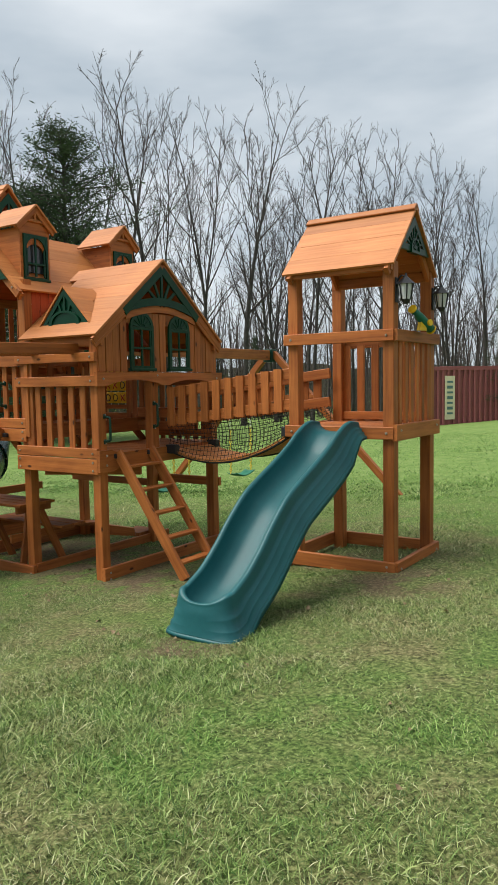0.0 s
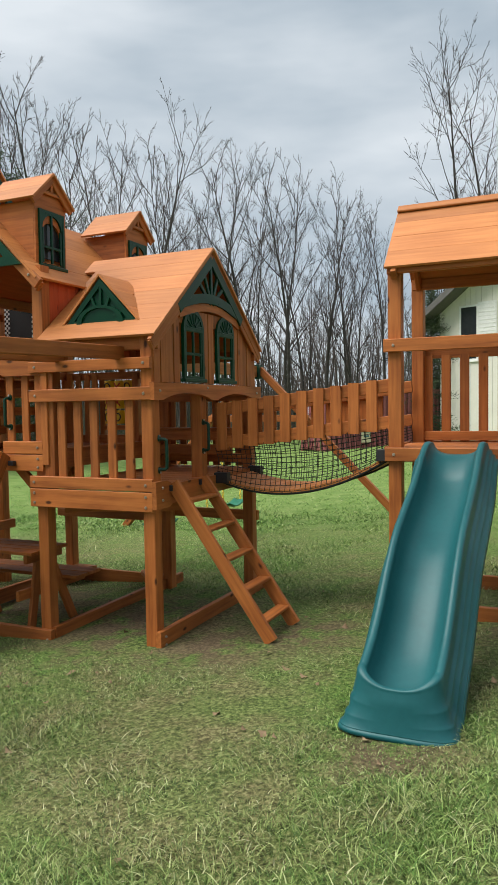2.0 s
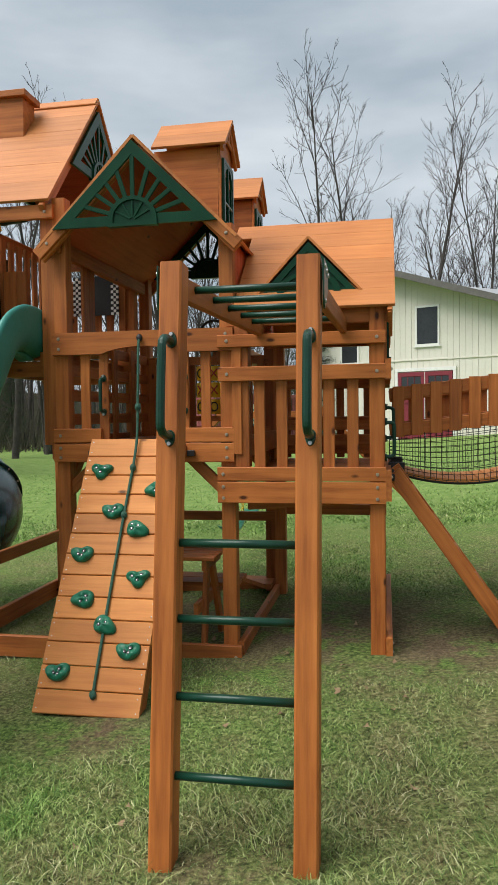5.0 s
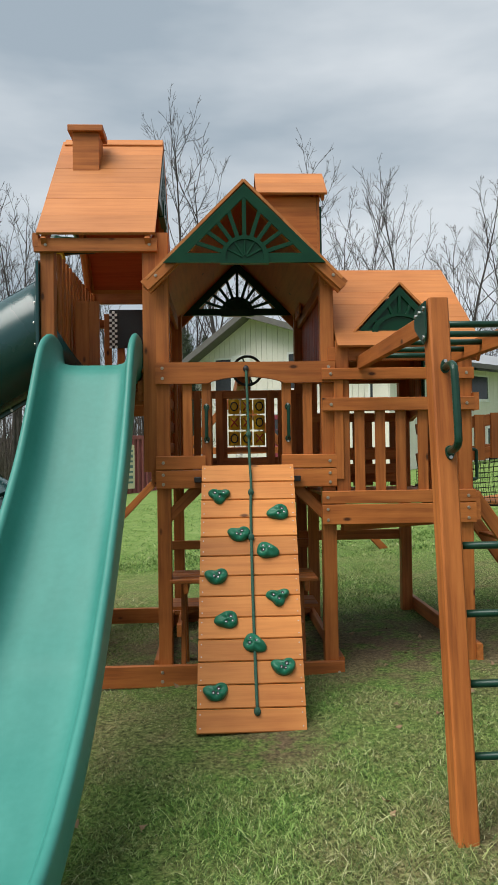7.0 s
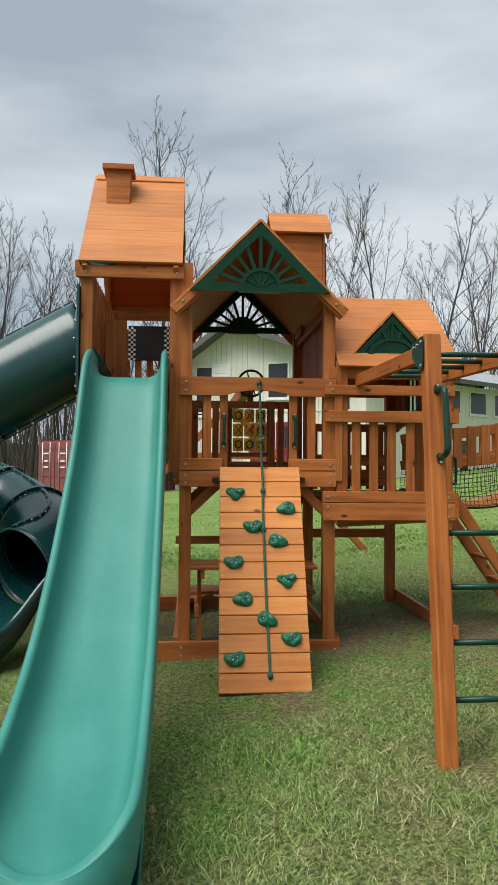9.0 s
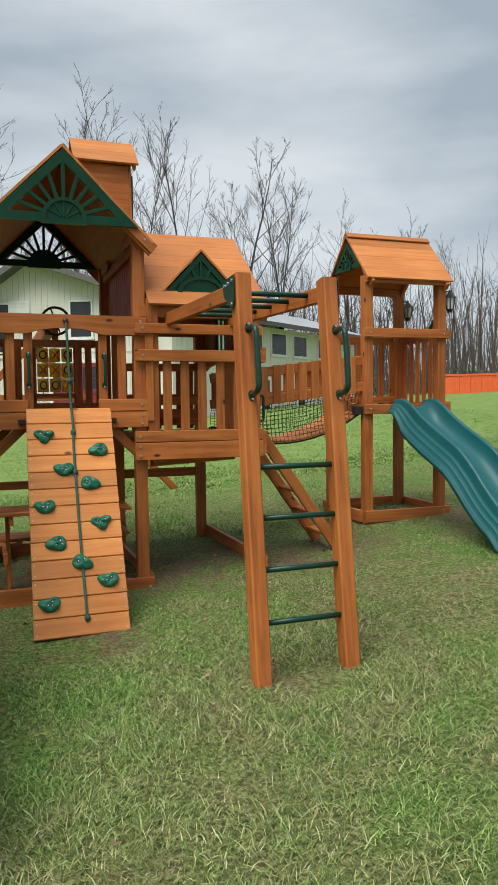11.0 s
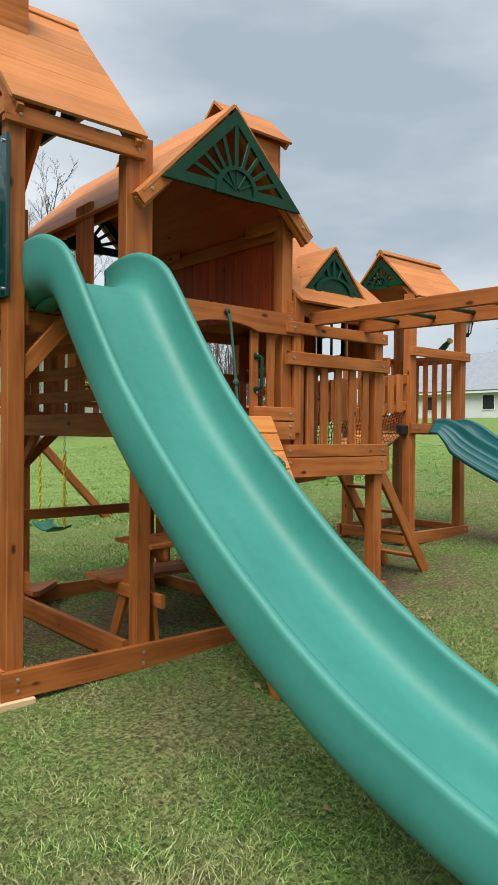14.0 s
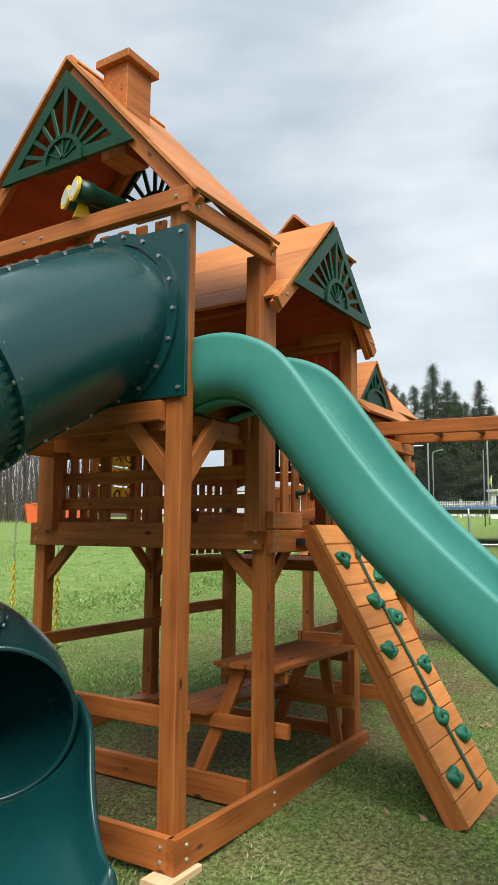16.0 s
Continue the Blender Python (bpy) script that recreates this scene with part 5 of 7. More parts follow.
def build_rock_wall():
    rw = thing("climbing_wall", (-6.17, 3.4, ground_z(-6.17, 3.4)), "sloping cedar plank climbing wall with green holds", "climbing wall")
    top, bot = Vector((0, 4.30, 1.147)), Vector((0, 3.505, -0.23))
    tl, tr, bl, brr = -6.422, -5.847, -6.45, -5.876
    n = 13
    d = (bot - top)
    nrm = Vector((0, d.z, -d.y)).normalized()
    if nrm.y > 0:
        nrm = -nrm
    length = d.length
    planks = []
    for i in range(n):
        q0, q1 = i / n, (i + 1) / n
        qc = (q0 + q1) / 2
        p = top.lerp(bot, qc)
        xl, xr = tl + (bl - tl) * qc, tr + (brr - tr) * qc
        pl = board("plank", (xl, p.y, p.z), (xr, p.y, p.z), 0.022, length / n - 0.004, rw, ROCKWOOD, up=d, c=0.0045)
        for x in (xl + 0.018, xr - 0.018):
            for s in (-0.28, 0.28):
                me = shared("screw", lambda: disc_bm(0.0032, 0.003, 8), STEEL)
                pp = p + d * (s / n) + nrm * 0.0125
                place(new("screw", me), Matrix.Translation((x, pp.y, pp.z)) @ nrm.to_track_quat("Z", "Y").to_matrix().to_4x4(), pl)
    for q_t, q_b, s in ((tl, bl, 1), (tr, brr, -1)):
        board("stringer", (q_t + s * 0.02, top.y - nrm.y * 0.057, top.z - nrm.z * 0.057), (q_b + s * 0.02, bot.y - nrm.y * 0.057, bot.z - nrm.z * 0.057 + 0.01), 0.036, 0.088, rw, up=-nrm)
    for x in (tl - 0.03, tr + 0.03):
        part("bracket", bm_box((x - 0.022, 4.345, 1.04), (x + 0.022, 4.381, 1.075)), BLACK, rw, "black steel wall bracket")
    # holds: (across, down) the wall
    spots = [(0.19, 0.138), (0.82, 0.212), (0.40, 0.298), (0.68, 0.367), (0.17, 0.463), (0.78, 0.545), (0.28, 0.625), (0.53, 0.71), (0.81, 0.79), (0.175, 0.868)]
    for i, (u, q) in enumerate(spots):
        p = top.lerp(bot, q)
        x = (tl + (bl - tl) * q) * (1 - u) + (tr + (brr - tr) * q) * u
        kind = (0, 1, 2, 1, 2, 0, 1, 1, 2, 2)[i]
        flip = i in (3, 7)
        me = shared(("climbing_hold", kind), lambda k=kind: hold_bm(k), GREENPL)
        me.polygons.foreach_set("use_smooth", [True] * len(me.polygons))
        m = Matrix.Translation(Vector((x, p.y, p.z)) + nrm * 0.011) @ nrm.to_track_quat("Z", "Y").to_matrix().to_4x4() @ pose(0, 0, 0, 0, 0, (0, 5, 0, 160, 0, 8, 0, 150, 0, 5)[i]) @ Matrix.Scale(1.13, 4)
        h = tagged(place(new("climbing_hold", me), m, rw), "green moulded climbing hold")
        for hx, hy in HOLES[kind]:
            # black disc in each bolt hole paints the shade inside it
            sc = shared("hole_shade_disc", lambda: disc_bm(0.0085, 0.004, 10), BLACK)
            hole = place(new("bolt_hole", sc), m @ Matrix.Translation((hx * 0.054, hy * 0.046, 0.0255)), h)
            sc = shared("screw", lambda: disc_bm(0.0032, 0.003, 8), STEEL)
            place(new("screw", sc), m @ Matrix.Translation((hx * 0.054, hy * 0.046 - 0.002, 0.028)), h)
    # knotted rope from the top rail down to the foot of the wall
    rp = thing("climbing_rope", (-6.13, 4.36, 1.75), "knotted green climbing rope hanging over the wall", "rope")
    pts = [(-6.135, 4.368, 1.765), (-6.133, 4.34, 1.70), (-6.128, 4.305, 1.45), (-6.124, 4.268, 1.19), (-6.12, 4.20, 1.04)]
    for q in (0.2, 0.4, 0.6, 0.8, 0.935):
        p = top.lerp(bot, q) + nrm * 0.022
        pts.append((-6.12 - 0.04 * q + 0.03 * q * q, p.y, p.z))
    line = curve(pts, 5)
    rope = part("cord", tube_bm(line, 0.0085, 8), ROPE, rp, smooth=True)
    for z_at in (0, 12, 22, 28, len(line) - 1):
        kb = bmesh.new()
        bmesh.ops.create_uvsphere(kb, u_segments=10, v_segments=7, radius=0.019)
        for v in kb.verts:
            v.co.z *= 1.25
        part("knot", kb, ROPE if z_at else BLACK, rp, m=Matrix.Translation(line[z_at]), smooth=True)


build_rock_wall()


# ---- monkey bars ----


def build_monkey_bars():
    mb = thing("monkey_bars", (-5.2, 2.3, ground_z(-5.2, 2.3)), "cedar monkey bars with green metal rungs and ladder", "monkey bars")
    foot_y, top_y, z1 = 2.425, 2.685, 1.838
    xs = (-5.411, -4.917)
    dirn = Vector((0, top_y - foot_y, z1 + 0.19)).normalized()
    for x in xs:
        g = ground_z(x, foot_y)
        board("ladder_post", (x, foot_y, g - 0.02), (x, top_y, z1), P + 0.012, P - 0.006, mb, up=(1, 0, 0), c=0.007)
    # long beams to the clubhouse
    for x, s in zip(xs, (-1, 1)):
        board("beam", (x, top_y + 0.04, 1.765), (x + 0.02, 4.41, 1.80), 0.038, 0.088, mb)
        pts = [(-0.035, 0.062), (-0.042, -0.07), (-0.03, -0.102), (-0.012, -0.112), (0.006, -0.105), (0.118, -0.035), (0.128, -0.02), (0.128, 0.035), (0.122, 0.048), (0.11, 0.052)]
        br = plate("bracket", pts, 0.006, flat((0, 1, 0), (0, 0, 1), (x + s * 0.052, top_y - 0.005, 1.77)), BARGREEN, mb, "green steel corner bracket")
        for yy, zz in ((-0.018, 0.035), (0.045, 0.028), (0.102, 0.022), (-0.015, -0.085)):
            me = shared("flange_bolt", lambda: disc_bm(0.009, 0.008, 8), STEEL)
            place(new("bracket_bolt", me), Matrix.Translation((x + s * 0.056, top_y - 0.005 + yy, 1.77 + zz)) @ pose(0, 0, 0, 0, 90, 0), br)
    for i, yy in enumerate((2.90, 3.19, 3.48, 3.77, 4.06)):
        o = 0.02 * (yy - top_y) / 1.8
        z = 1.765 + 0.03 * (yy - top_y) / 1.8 + 0.012
        bar("overhead_rung", [(xs[0] + o, yy, z), (xs[1] + o, yy, z)], 0.015, BARGREEN, mb, seg=12)
    for z in (0.844, 0.584, 0.323, 0.06):
        yy = foot_y + (top_y - foot_y) * (z + 0.2) / 2.03 - 0.005
        bar("ladder_rung", [(xs[0], yy, z), (xs[1], yy, z)], 0.015, BARGREEN, mb, seg=12)
    for x, s in zip(xs, (1, 1)):
        z = 1.385
        yy = foot_y + (top_y - foot_y) * (z + 0.2) / 2.03
        handle((x + 0.01, yy - P / 2 - 0.004, z), dirn, (0, -1, 0.12), 0.335, mb, reach=0.115, r=0.0155)


build_monkey_bars()


# ---- ladder steps to the clubhouse ----


def build_ladder():
    ld = thing("step_ladder", (-4.2, 4.85, ground_z(-4.0, 4.8)), "cedar step ladder leaning on the clubhouse deck", "ladder")
    top, bot = Vector((-4.61, 0, 0.93)), Vector((-3.915, 0, -0.06))
    for y in (4.555, 4.965):
        board("side_rail", (top.x, y, top.z), (bot.x, y, bot.z), 0.034, 0.088, ld, up=(0.79, 0, 0.61))
    for i in range(5):
        q = 0.13 + 0.19 * i
        p = top.lerp(bot, q)
        board("step", (p.x, 4.572, p.z + 0.01), (p.x, 4.948, p.z + 0.01), 0.085, 0.022, ld)
    for y in (4.555, 4.965):
        part("hook_bracket", bm_box((-4.645, y - 0.03, 0.88), (-4.605, y + 0.03, 0.92)), BLACK, ld, "black steel hook bracket")


build_ladder()


# ---- hanging bridge ----


def build_bridge():
    bg = thing("hanging_bridge", (-3.95, 5.5, 0.9), "sagging plank bridge with slatted rails and black net", "rope bridge")
    x0, x1 = -4.63, -3.29
    ya, yb = 5.24, 5.86
    q_of = lambda x: (x - x0) / (x1 - x0)
    floor_z = lambda x: 0.90 + 0.20 * q_of(x) - 0.68 * q_of(x) * (1 - q_of(x))
    top_z = lambda x: 1.455 + 0.155 * q_of(x)
    for y in (ya, yb):
        for dz in (-0.045, -0.295):
            z0, z1 = top_z(x0) + dz, top_z(x1) + dz
            board("rail", (x0, y, z0), (x1, y, z1), 0.03, 0.088, bg)
        n = 10
        for i in range(n):
            x = x0 + 0.06 + (x1 - x0 - 0.20) * i / (n - 1)
            for s in ((-1,) if y == ya else (1,)):
                board("slat", (x, y + s * 0.026, top_z(x) - 0.345), (x, y + s * 0.026, top_z(x) + 0.004), 0.02, 0.078, bg, up=(1, 0, 0.1))
    n = 18
    for i in range(n):
        x = x0 + 0.02 + (x1 - x0 - 0.04) * (i + 0.5) / n
        z = floor_z(x)
        dz = (floor_z(x + 0.01) - floor_z(x - 0.01)) / 0.02
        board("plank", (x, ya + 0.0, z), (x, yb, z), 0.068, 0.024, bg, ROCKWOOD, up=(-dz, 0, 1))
    for y in (ya + 0.01, yb - 0.01):
        bar("edge_cable", curve([(x0 + (x1 - x0) * k / 8, y, floor_z(x0 + (x1 - x0) * k / 8) - 0.016) for k in range(9)], 3), 0.012, NETROPE, bg)
        # net between floor and rail
        bm = bmesh.new()
        cols, rws = 34, 9
        for i in range(cols + 1):
            x = x0 + (x1 - x0) * i / cols
            lo, hi = floor_z(x), top_z(x) - 0.33
            tube_bm([(x, y - 0.03 + 0.05 * math.sin(math.pi * k / 6) * (-1 if y == ya else 1), lo + (hi - lo) * k / 6) for k in range(7)], 0.0026, 3, bm, caps=False)
        for j in range(rws):
            q = j / rws
            tube_bm([(x, y - 0.03 + 0.05 * math.sin(math.pi * q) * (-1 if y == ya else 1), floor_z(x) + (top_z(x) - 0.33 - floor_z(x)) * q) for x in np.linspace(x0, x1, 16)], 0.0026, 3, bm, caps=False)
        part("net", bm, NETROPE, bg, "black knotted side net")
    for x, s in ((x0 + 0.05, 1), (x1 - 0.05, -1)):
        for y in (ya, yb):
            z = floor_z(x)
            part("bracket", bm_box((x - 0.06, y - 0.035, z - 0.02), (x + 0.05, y + 0.03, z + 0.06)), BLACK, bg, "black moulded end bracket")


build_bridge()

# ---- small fittings ----


def build_picnic_table():
    pt = thing("picnic_table", (-6.15, 5.0, ground_z(-6.15, 5.0)), "cedar picnic table with a bench under the deck", "picnic table")
    x0, x1 = -6.64, -5.69
    for y in (4.435, 4.54, 4.645, 4.745):
        board("tabletop_board", (x0, y, 0.405), (x1, y, 0.405), 0.094, 0.024, pt)
    for y in (4.885, 5.045):
        board("bench_board", (x0 - 0.03, y, 0.15), (x1 + 0.06, y, 0.15), 0.15, 0.024, pt)
    for x in (x0 + 0.08, x1 - 0.09):
        g = ground_z(x, 4.95)
        board("cleat", (x + 0.022, 4.40, 0.36), (x + 0.022, 4.79, 0.36), 0.03, 0.065, pt)
        board("crossbar", (x - 0.022, 4.36, 0.10), (x - 0.022, 5.12, 0.10), 0.03, 0.075, pt)
        board("leg", (x, 4.66, 0.39), (x, 4.96, g - 0.01), 0.03, 0.075, pt, up=(0, 1, 0.3))
        board("leg", (x, 4.57, 0.39), (x, 4.46, g - 0.01), 0.03, 0.07, pt, up=(0, 1, 0.3))


build_picnic_table()


def chain(parent, a, b, name="chain", mat=None, r=0.0022, pitch=0.032, w=0.010):
    """A row of interlocked links from a to b."""
    a, b = Vector(a), Vector(b)
    n = max(2, int((b - a).length / pitch))
    bm = bmesh.new()
    d = (b - a).normalized()
    s0 = d.orthogonal().normalized()
    for i in range(n):
        c = a.lerp(b, (i + 0.5) / n)
        s = s0 if i % 2 else d.cross(s0)
        loop = [c + d * pitch * 0.62 * math.sin(t) + s * w * math.cos(t) for t in np.linspace(0, 2 * math.pi, 9)]
        tube_bm(loop, r, 4, bm, caps=False)
    return part(name, bm, mat or STEEL, parent)


def build_swing_set():
    sw = thing("swing_set", (-6.2, 8.0, ground_z(-6.2, 8.0)), "cedar swing beam with an A-frame end and three swings", "swing set")
    x, y0, y1, z = -6.10, 6.22, 9.42, 1.90
    board("swing_beam", (x, y0, z), (x, y1, z), 0.088, 0.138, sw)
    for fx in (-4.10, -8.35):
        g = ground_z(fx, 9.45)
        board("a_frame_leg", (x + (0.05 if fx > x else -0.05), 9.36, z + 0.03), (fx, 9.45, g - 0.02), 0.088, 0.088, sw)
    xm = x + 0.75
    board("a_frame_tie", (x - 0.72, 9.33, 1.27), (x + 0.74, 9.33, 1.27), 0.036, 0.088, sw)
    part("end_bracket", bm_box((x - 0.075, 9.27, 1.80), (x + 0.075, 9.40, 1.99)), BARGREEN, sw, "green steel end bracket")
    for k, (ya, yb) in enumerate(((6.58, 7.06), (7.36, 7.86), (8.28, 8.78))):
        zs = 0.24
        bm = bmesh.new()
        rows = []
        for i in range(11):
            q = i / 10
            yy = ya + 0.02 + (yb - ya - 0.04) * q
            zz = zs - 0.055 * math.sin(math.pi * q)
            rows.append([bm.verts.new((x + sx * 0.085, yy, zz + (0.012 if abs(sx) == 1 else 0))) for sx in (-1, -0.5, 0, 0.5, 1)])
        for a, b in zip(rows, rows[1:]):
            for j in range(4):
                bm.faces.new((a[j], a[j + 1], b[j + 1], b[j]))
        s = part("swing_seat", bm, GREENPL, sw, "dark green plastic swing seat", smooth=True)
        solid(s, 0.012)
        for yy in (ya, yb):
            chain(s, (x, yy, zs + 0.01), (x, yy, zs + 0.62), "sleeved_chain", CHAINYEL, r=0.006, pitch=0.036, w=0.013)
            chain(s, (x, yy, zs + 0.62), (x, yy, z - 0.075), "chain")


build_swing_set()


def build_wheel():
    w = thing("steering_wheel", (-6.06, 6.04, 1.95), "black plastic toy steering wheel on the back rail", "steering wheel")
    c = Vector((-6.06, 6.03, 1.945))
    part("rim", tube_bm([c + Vector((0.125 * math.cos(a), 0, 0.125 * math.sin(a))) for a in np.linspace(0, 2 * math.pi, 33)], 0.012, 8, caps=False), BLACK, w, smooth=True)
    part("hub", disc_bm(0.03, 0.03, 16), BLACK, w, m=Matrix.Translation(c) @ pose(0, 0, 0, 90, 0, 0))
    for k in range(4):
        a = math.pi / 2 * k + 0.35
        board("spoke", c, c + Vector((0.122 * math.cos(a), 0, 0.122 * math.sin(a))), 0.012, 0.02, w, BLACK, up=(0, 1, 0))
    bar("shaft", [c, c + Vector((0, 0.10, 0))], 0.012, BLACK, w)
    board("mount", (c.x, c.y + 0.09, 1.72), (c.x, c.y + 0.09, 1.96), 0.03, 0.06, w, up=(1, 0, 0))


build_wheel()


def build_noughts():
    """Nine turning blocks on rods in a frame."""
    t = thing("tic_tac_toe_panel", (-6.05, 6.08, 1.3), "yellow tic-tac-toe blocks on rods in a dark frame", "game panel")
    x0, x1, z0, z1, y = -6.235, -5.905, 1.285, 1.705, 6.09
    for x in (x0 - 0.03, x1 + 0.03):
        board("frame_upright", (x, y, 1.12), (x, y, 1.76), 0.035, 0.05, t, up=(1, 0, 0))
    for z in (z0 - 0.03, z1 + 0.03):
        board("frame_rail", (x0 - 0.03, y, z), (x1 + 0.03, y, z), 0.035, 0.045, t)
    marks = "OXOXXOOOX"
    for c in range(3):
        xc = x0 + 0.055 + c * 0.11
        bar("rod", [(xc, y, z0 - 0.02), (xc, y, z1 + 0.02)], 0.006, STEEL, t)
    for r in range(3):
        zc = z1 - 0.07 - r * 0.14
        for c in range(3):
            xc = x0 + 0.055 + c * 0.11
            b = part("block", tube_bm([(xc, y, zc + k) for k in (-0.062, -0.060, -0.054, 0.054, 0.060, 0.062)], [0.040, 0.047, 0.050, 0.050, 0.047, 0.040], 24), YELLOW, t, smooth=True)
            for s in (-1, 1):
                w = lambda u, v: (xc + 0.0515 * math.sin(u / 0.05), y + s * 0.0515 * math.cos(u / 0.05), zc + v)
                if marks[r * 3 + c] == "O":
                    part("mark", tube_bm([w(0.030 * math.cos(a), 0.036 * math.sin(a)) for a in np.linspace(0, 2 * math.pi, 21)], 0.006, 5, caps=False), BLACK, b)
                else:
                    bm = tube_bm([w(0.03 * k, 0.036 * k) for k in (-1, -0.5, 0, 0.5, 1)], 0.006, 5)
                    tube_bm([w(0.03 * k, -0.036 * k) for k in (-1, -0.5, 0, 0.5, 1)], 0.006, 5, bm)
                    part("mark", bm, REDMARK, b)


REDMARK = plain("red_mark_paint", (0.42, 0.03, 0.02), (0.52, 0.05, 0.03), 0.5)
build_noughts()


def build_chalkboard():
    cb = thing("chalkboard", (-7.02, AY - 0.09, 2.1), "black chalkboard with chequered edges on the railing", "chalkboard")
    x0, x1, z0, z1, y = -7.225, -6.825, 2.125, 2.45, AY - 0.085
    part("panel", bm_box((x0, y - 0.006, z0), (x1, y + 0.006, z1)), CHALK, cb)
    s = 0.0225
    for side in (x0, x1 - 3 * s):
        for i in range(3):
            for j in range(int((z1 - z0) / s)):
                if (i + j) % 2 == 0:
                    me = shared("check", lambda: bm_box((0, -0.002, 0), (s, 0.002, s)), WHITE)
                    place(new("check", me), Matrix.Translation((side + i * s, y - 0.008, z0 + j * s)), cb)


build_chalkboard()


def telescope_on(name, label, at, direction, length, twin=False):
    """A toy telescope or a pair of binoculars on a yellow foot."""
    at, d = Vector(at), Vector(direction).normalized()
    t = thing(name, at, label, "telescope" if not twin else "toy binoculars")
    side = d.cross(Vector((0, 0, 1))).normalized()
    for s in ((-1, 1) if twin else (0,)):
        o = at + side * ((0.058 if twin else 0.042) * s) + Vector((0, 0, 0.11 if twin else 0.085))
        o = o + d * (0.10 if twin else 0.0)
        a, b = o - d * length * 0.5, o + d * length * 0.5
        part("barrel", tube_bm([a, a + d * length * 0.25, a + d * length * 0.27, b - d * 0.04, b], [0.056, 0.060, 0.052, 0.042, 0.038] if twin else [0.024, 0.026, 0.032, 0.036, 0.036], 16), BARGREEN if twin else GREENPL, t, smooth=True)
        f = a if twin else b
        sg = -1 if twin else 1
        part("eye_ring", tube_bm([f + d * sg * 0.001, f + d * sg * 0.014], [0.062 if twin else 0.041] * 2, 18), YELLOW, t, "yellow plastic ring", smooth=False)
        part("lens", tube_bm([f + d * sg * 0.0135, f + d * sg * 0.016], [0.047 if twin else 0.03] * 2, 18), LENS, t)
    if not twin:
        f = at + Vector((0, 0, 0.085)) - d * length * 0.5
        part("eyepiece", tube_bm([f - d * 0.012, f + d * 0.003], [0.034] * 2, 16), YELLOW, t)
        for s in (-1, 1):
            k = at + Vector((0, 0, 0.085)) + side * (0.045 * s) + d * 0.05
            part("knob", disc_bm(0.024, 0.016, 14), YELLOW, t, m=Matrix.Translation(k) @ side.to_track_quat("Z", "Y").to_matrix().to_4x4())
    plate("foot", [(-0.045, 0.0), (0.045, 0.0), (0.02, 0.075), (-0.02, 0.075)], 0.03, flat(d - Vector((0, 0, d.z)), (0, 0, 1), at), YELLOW, t, "yellow plastic foot")
    return t


telescope_on("telescope", "green and yellow toy telescope on the lookout rail", (-2.325, 5.52, 1.866), (0.25, 0.85, -0.55), 0.26)
telescope_on("binoculars", "green and yellow toy binoculars on the deck rail", (-7.46, 5.06, 2.652), (0.90, -0.38, -0.12), 0.31, twin=True)


def build_lantern(x, y):
    lt = thing("lantern", (x, y, 2.13), "black coach lantern with frosted panes on the post", "lantern", group="lanterns on the lookout tower")
    c = Vector((x + 0.075, y, 2.13))
    part("back_plate", bm_box((x, y - 0.025, 2.06), (x + 0.012, y + 0.025, 2.24)), BLACK, lt)
    bar("arm", curve([(x + 0.006, y, 2.21), (x + 0.04, y, 2.25), (x + 0.075, y, 2.235)], 4), 0.007, BLACK, lt)
    body = disc_bm(0.036, 0.11, 6, 0.056)
    part("glass", body, GLASS, lt, "frosted pane", m=Matrix.Translation(c))
    for k in range(6):
        a = math.pi / 3 * k + math.pi / 6 * 0
        bar("rib", [c + Vector((0.037 * math.cos(a), 0.037 * math.sin(a), -0.056)), c + Vector((0.057 * math.cos(a), 0.057 * math.sin(a), 0.056))], 0.0055, BLACK, lt, seg=5)
    part("cap", disc_bm(0.075, 0.055, 6, 0.016), BLACK, lt, m=Matrix.Translation(c + Vector((0, 0, 0.082))))
    part("finial", disc_bm(0.014, 0.03, 8, 0.006), BLACK, lt, m=Matrix.Translation(c + Vector((0, 0, 0.122))))
    part("base_cup", disc_bm(0.018, 0.035, 8, 0.037), BLACK, lt, m=Matrix.Translation(c + Vector((0, 0, -0.07))))


for yy in (DFY, DBY):
    build_lantern(DX1 + P / 2, yy)

# ---- house, container and far things ----


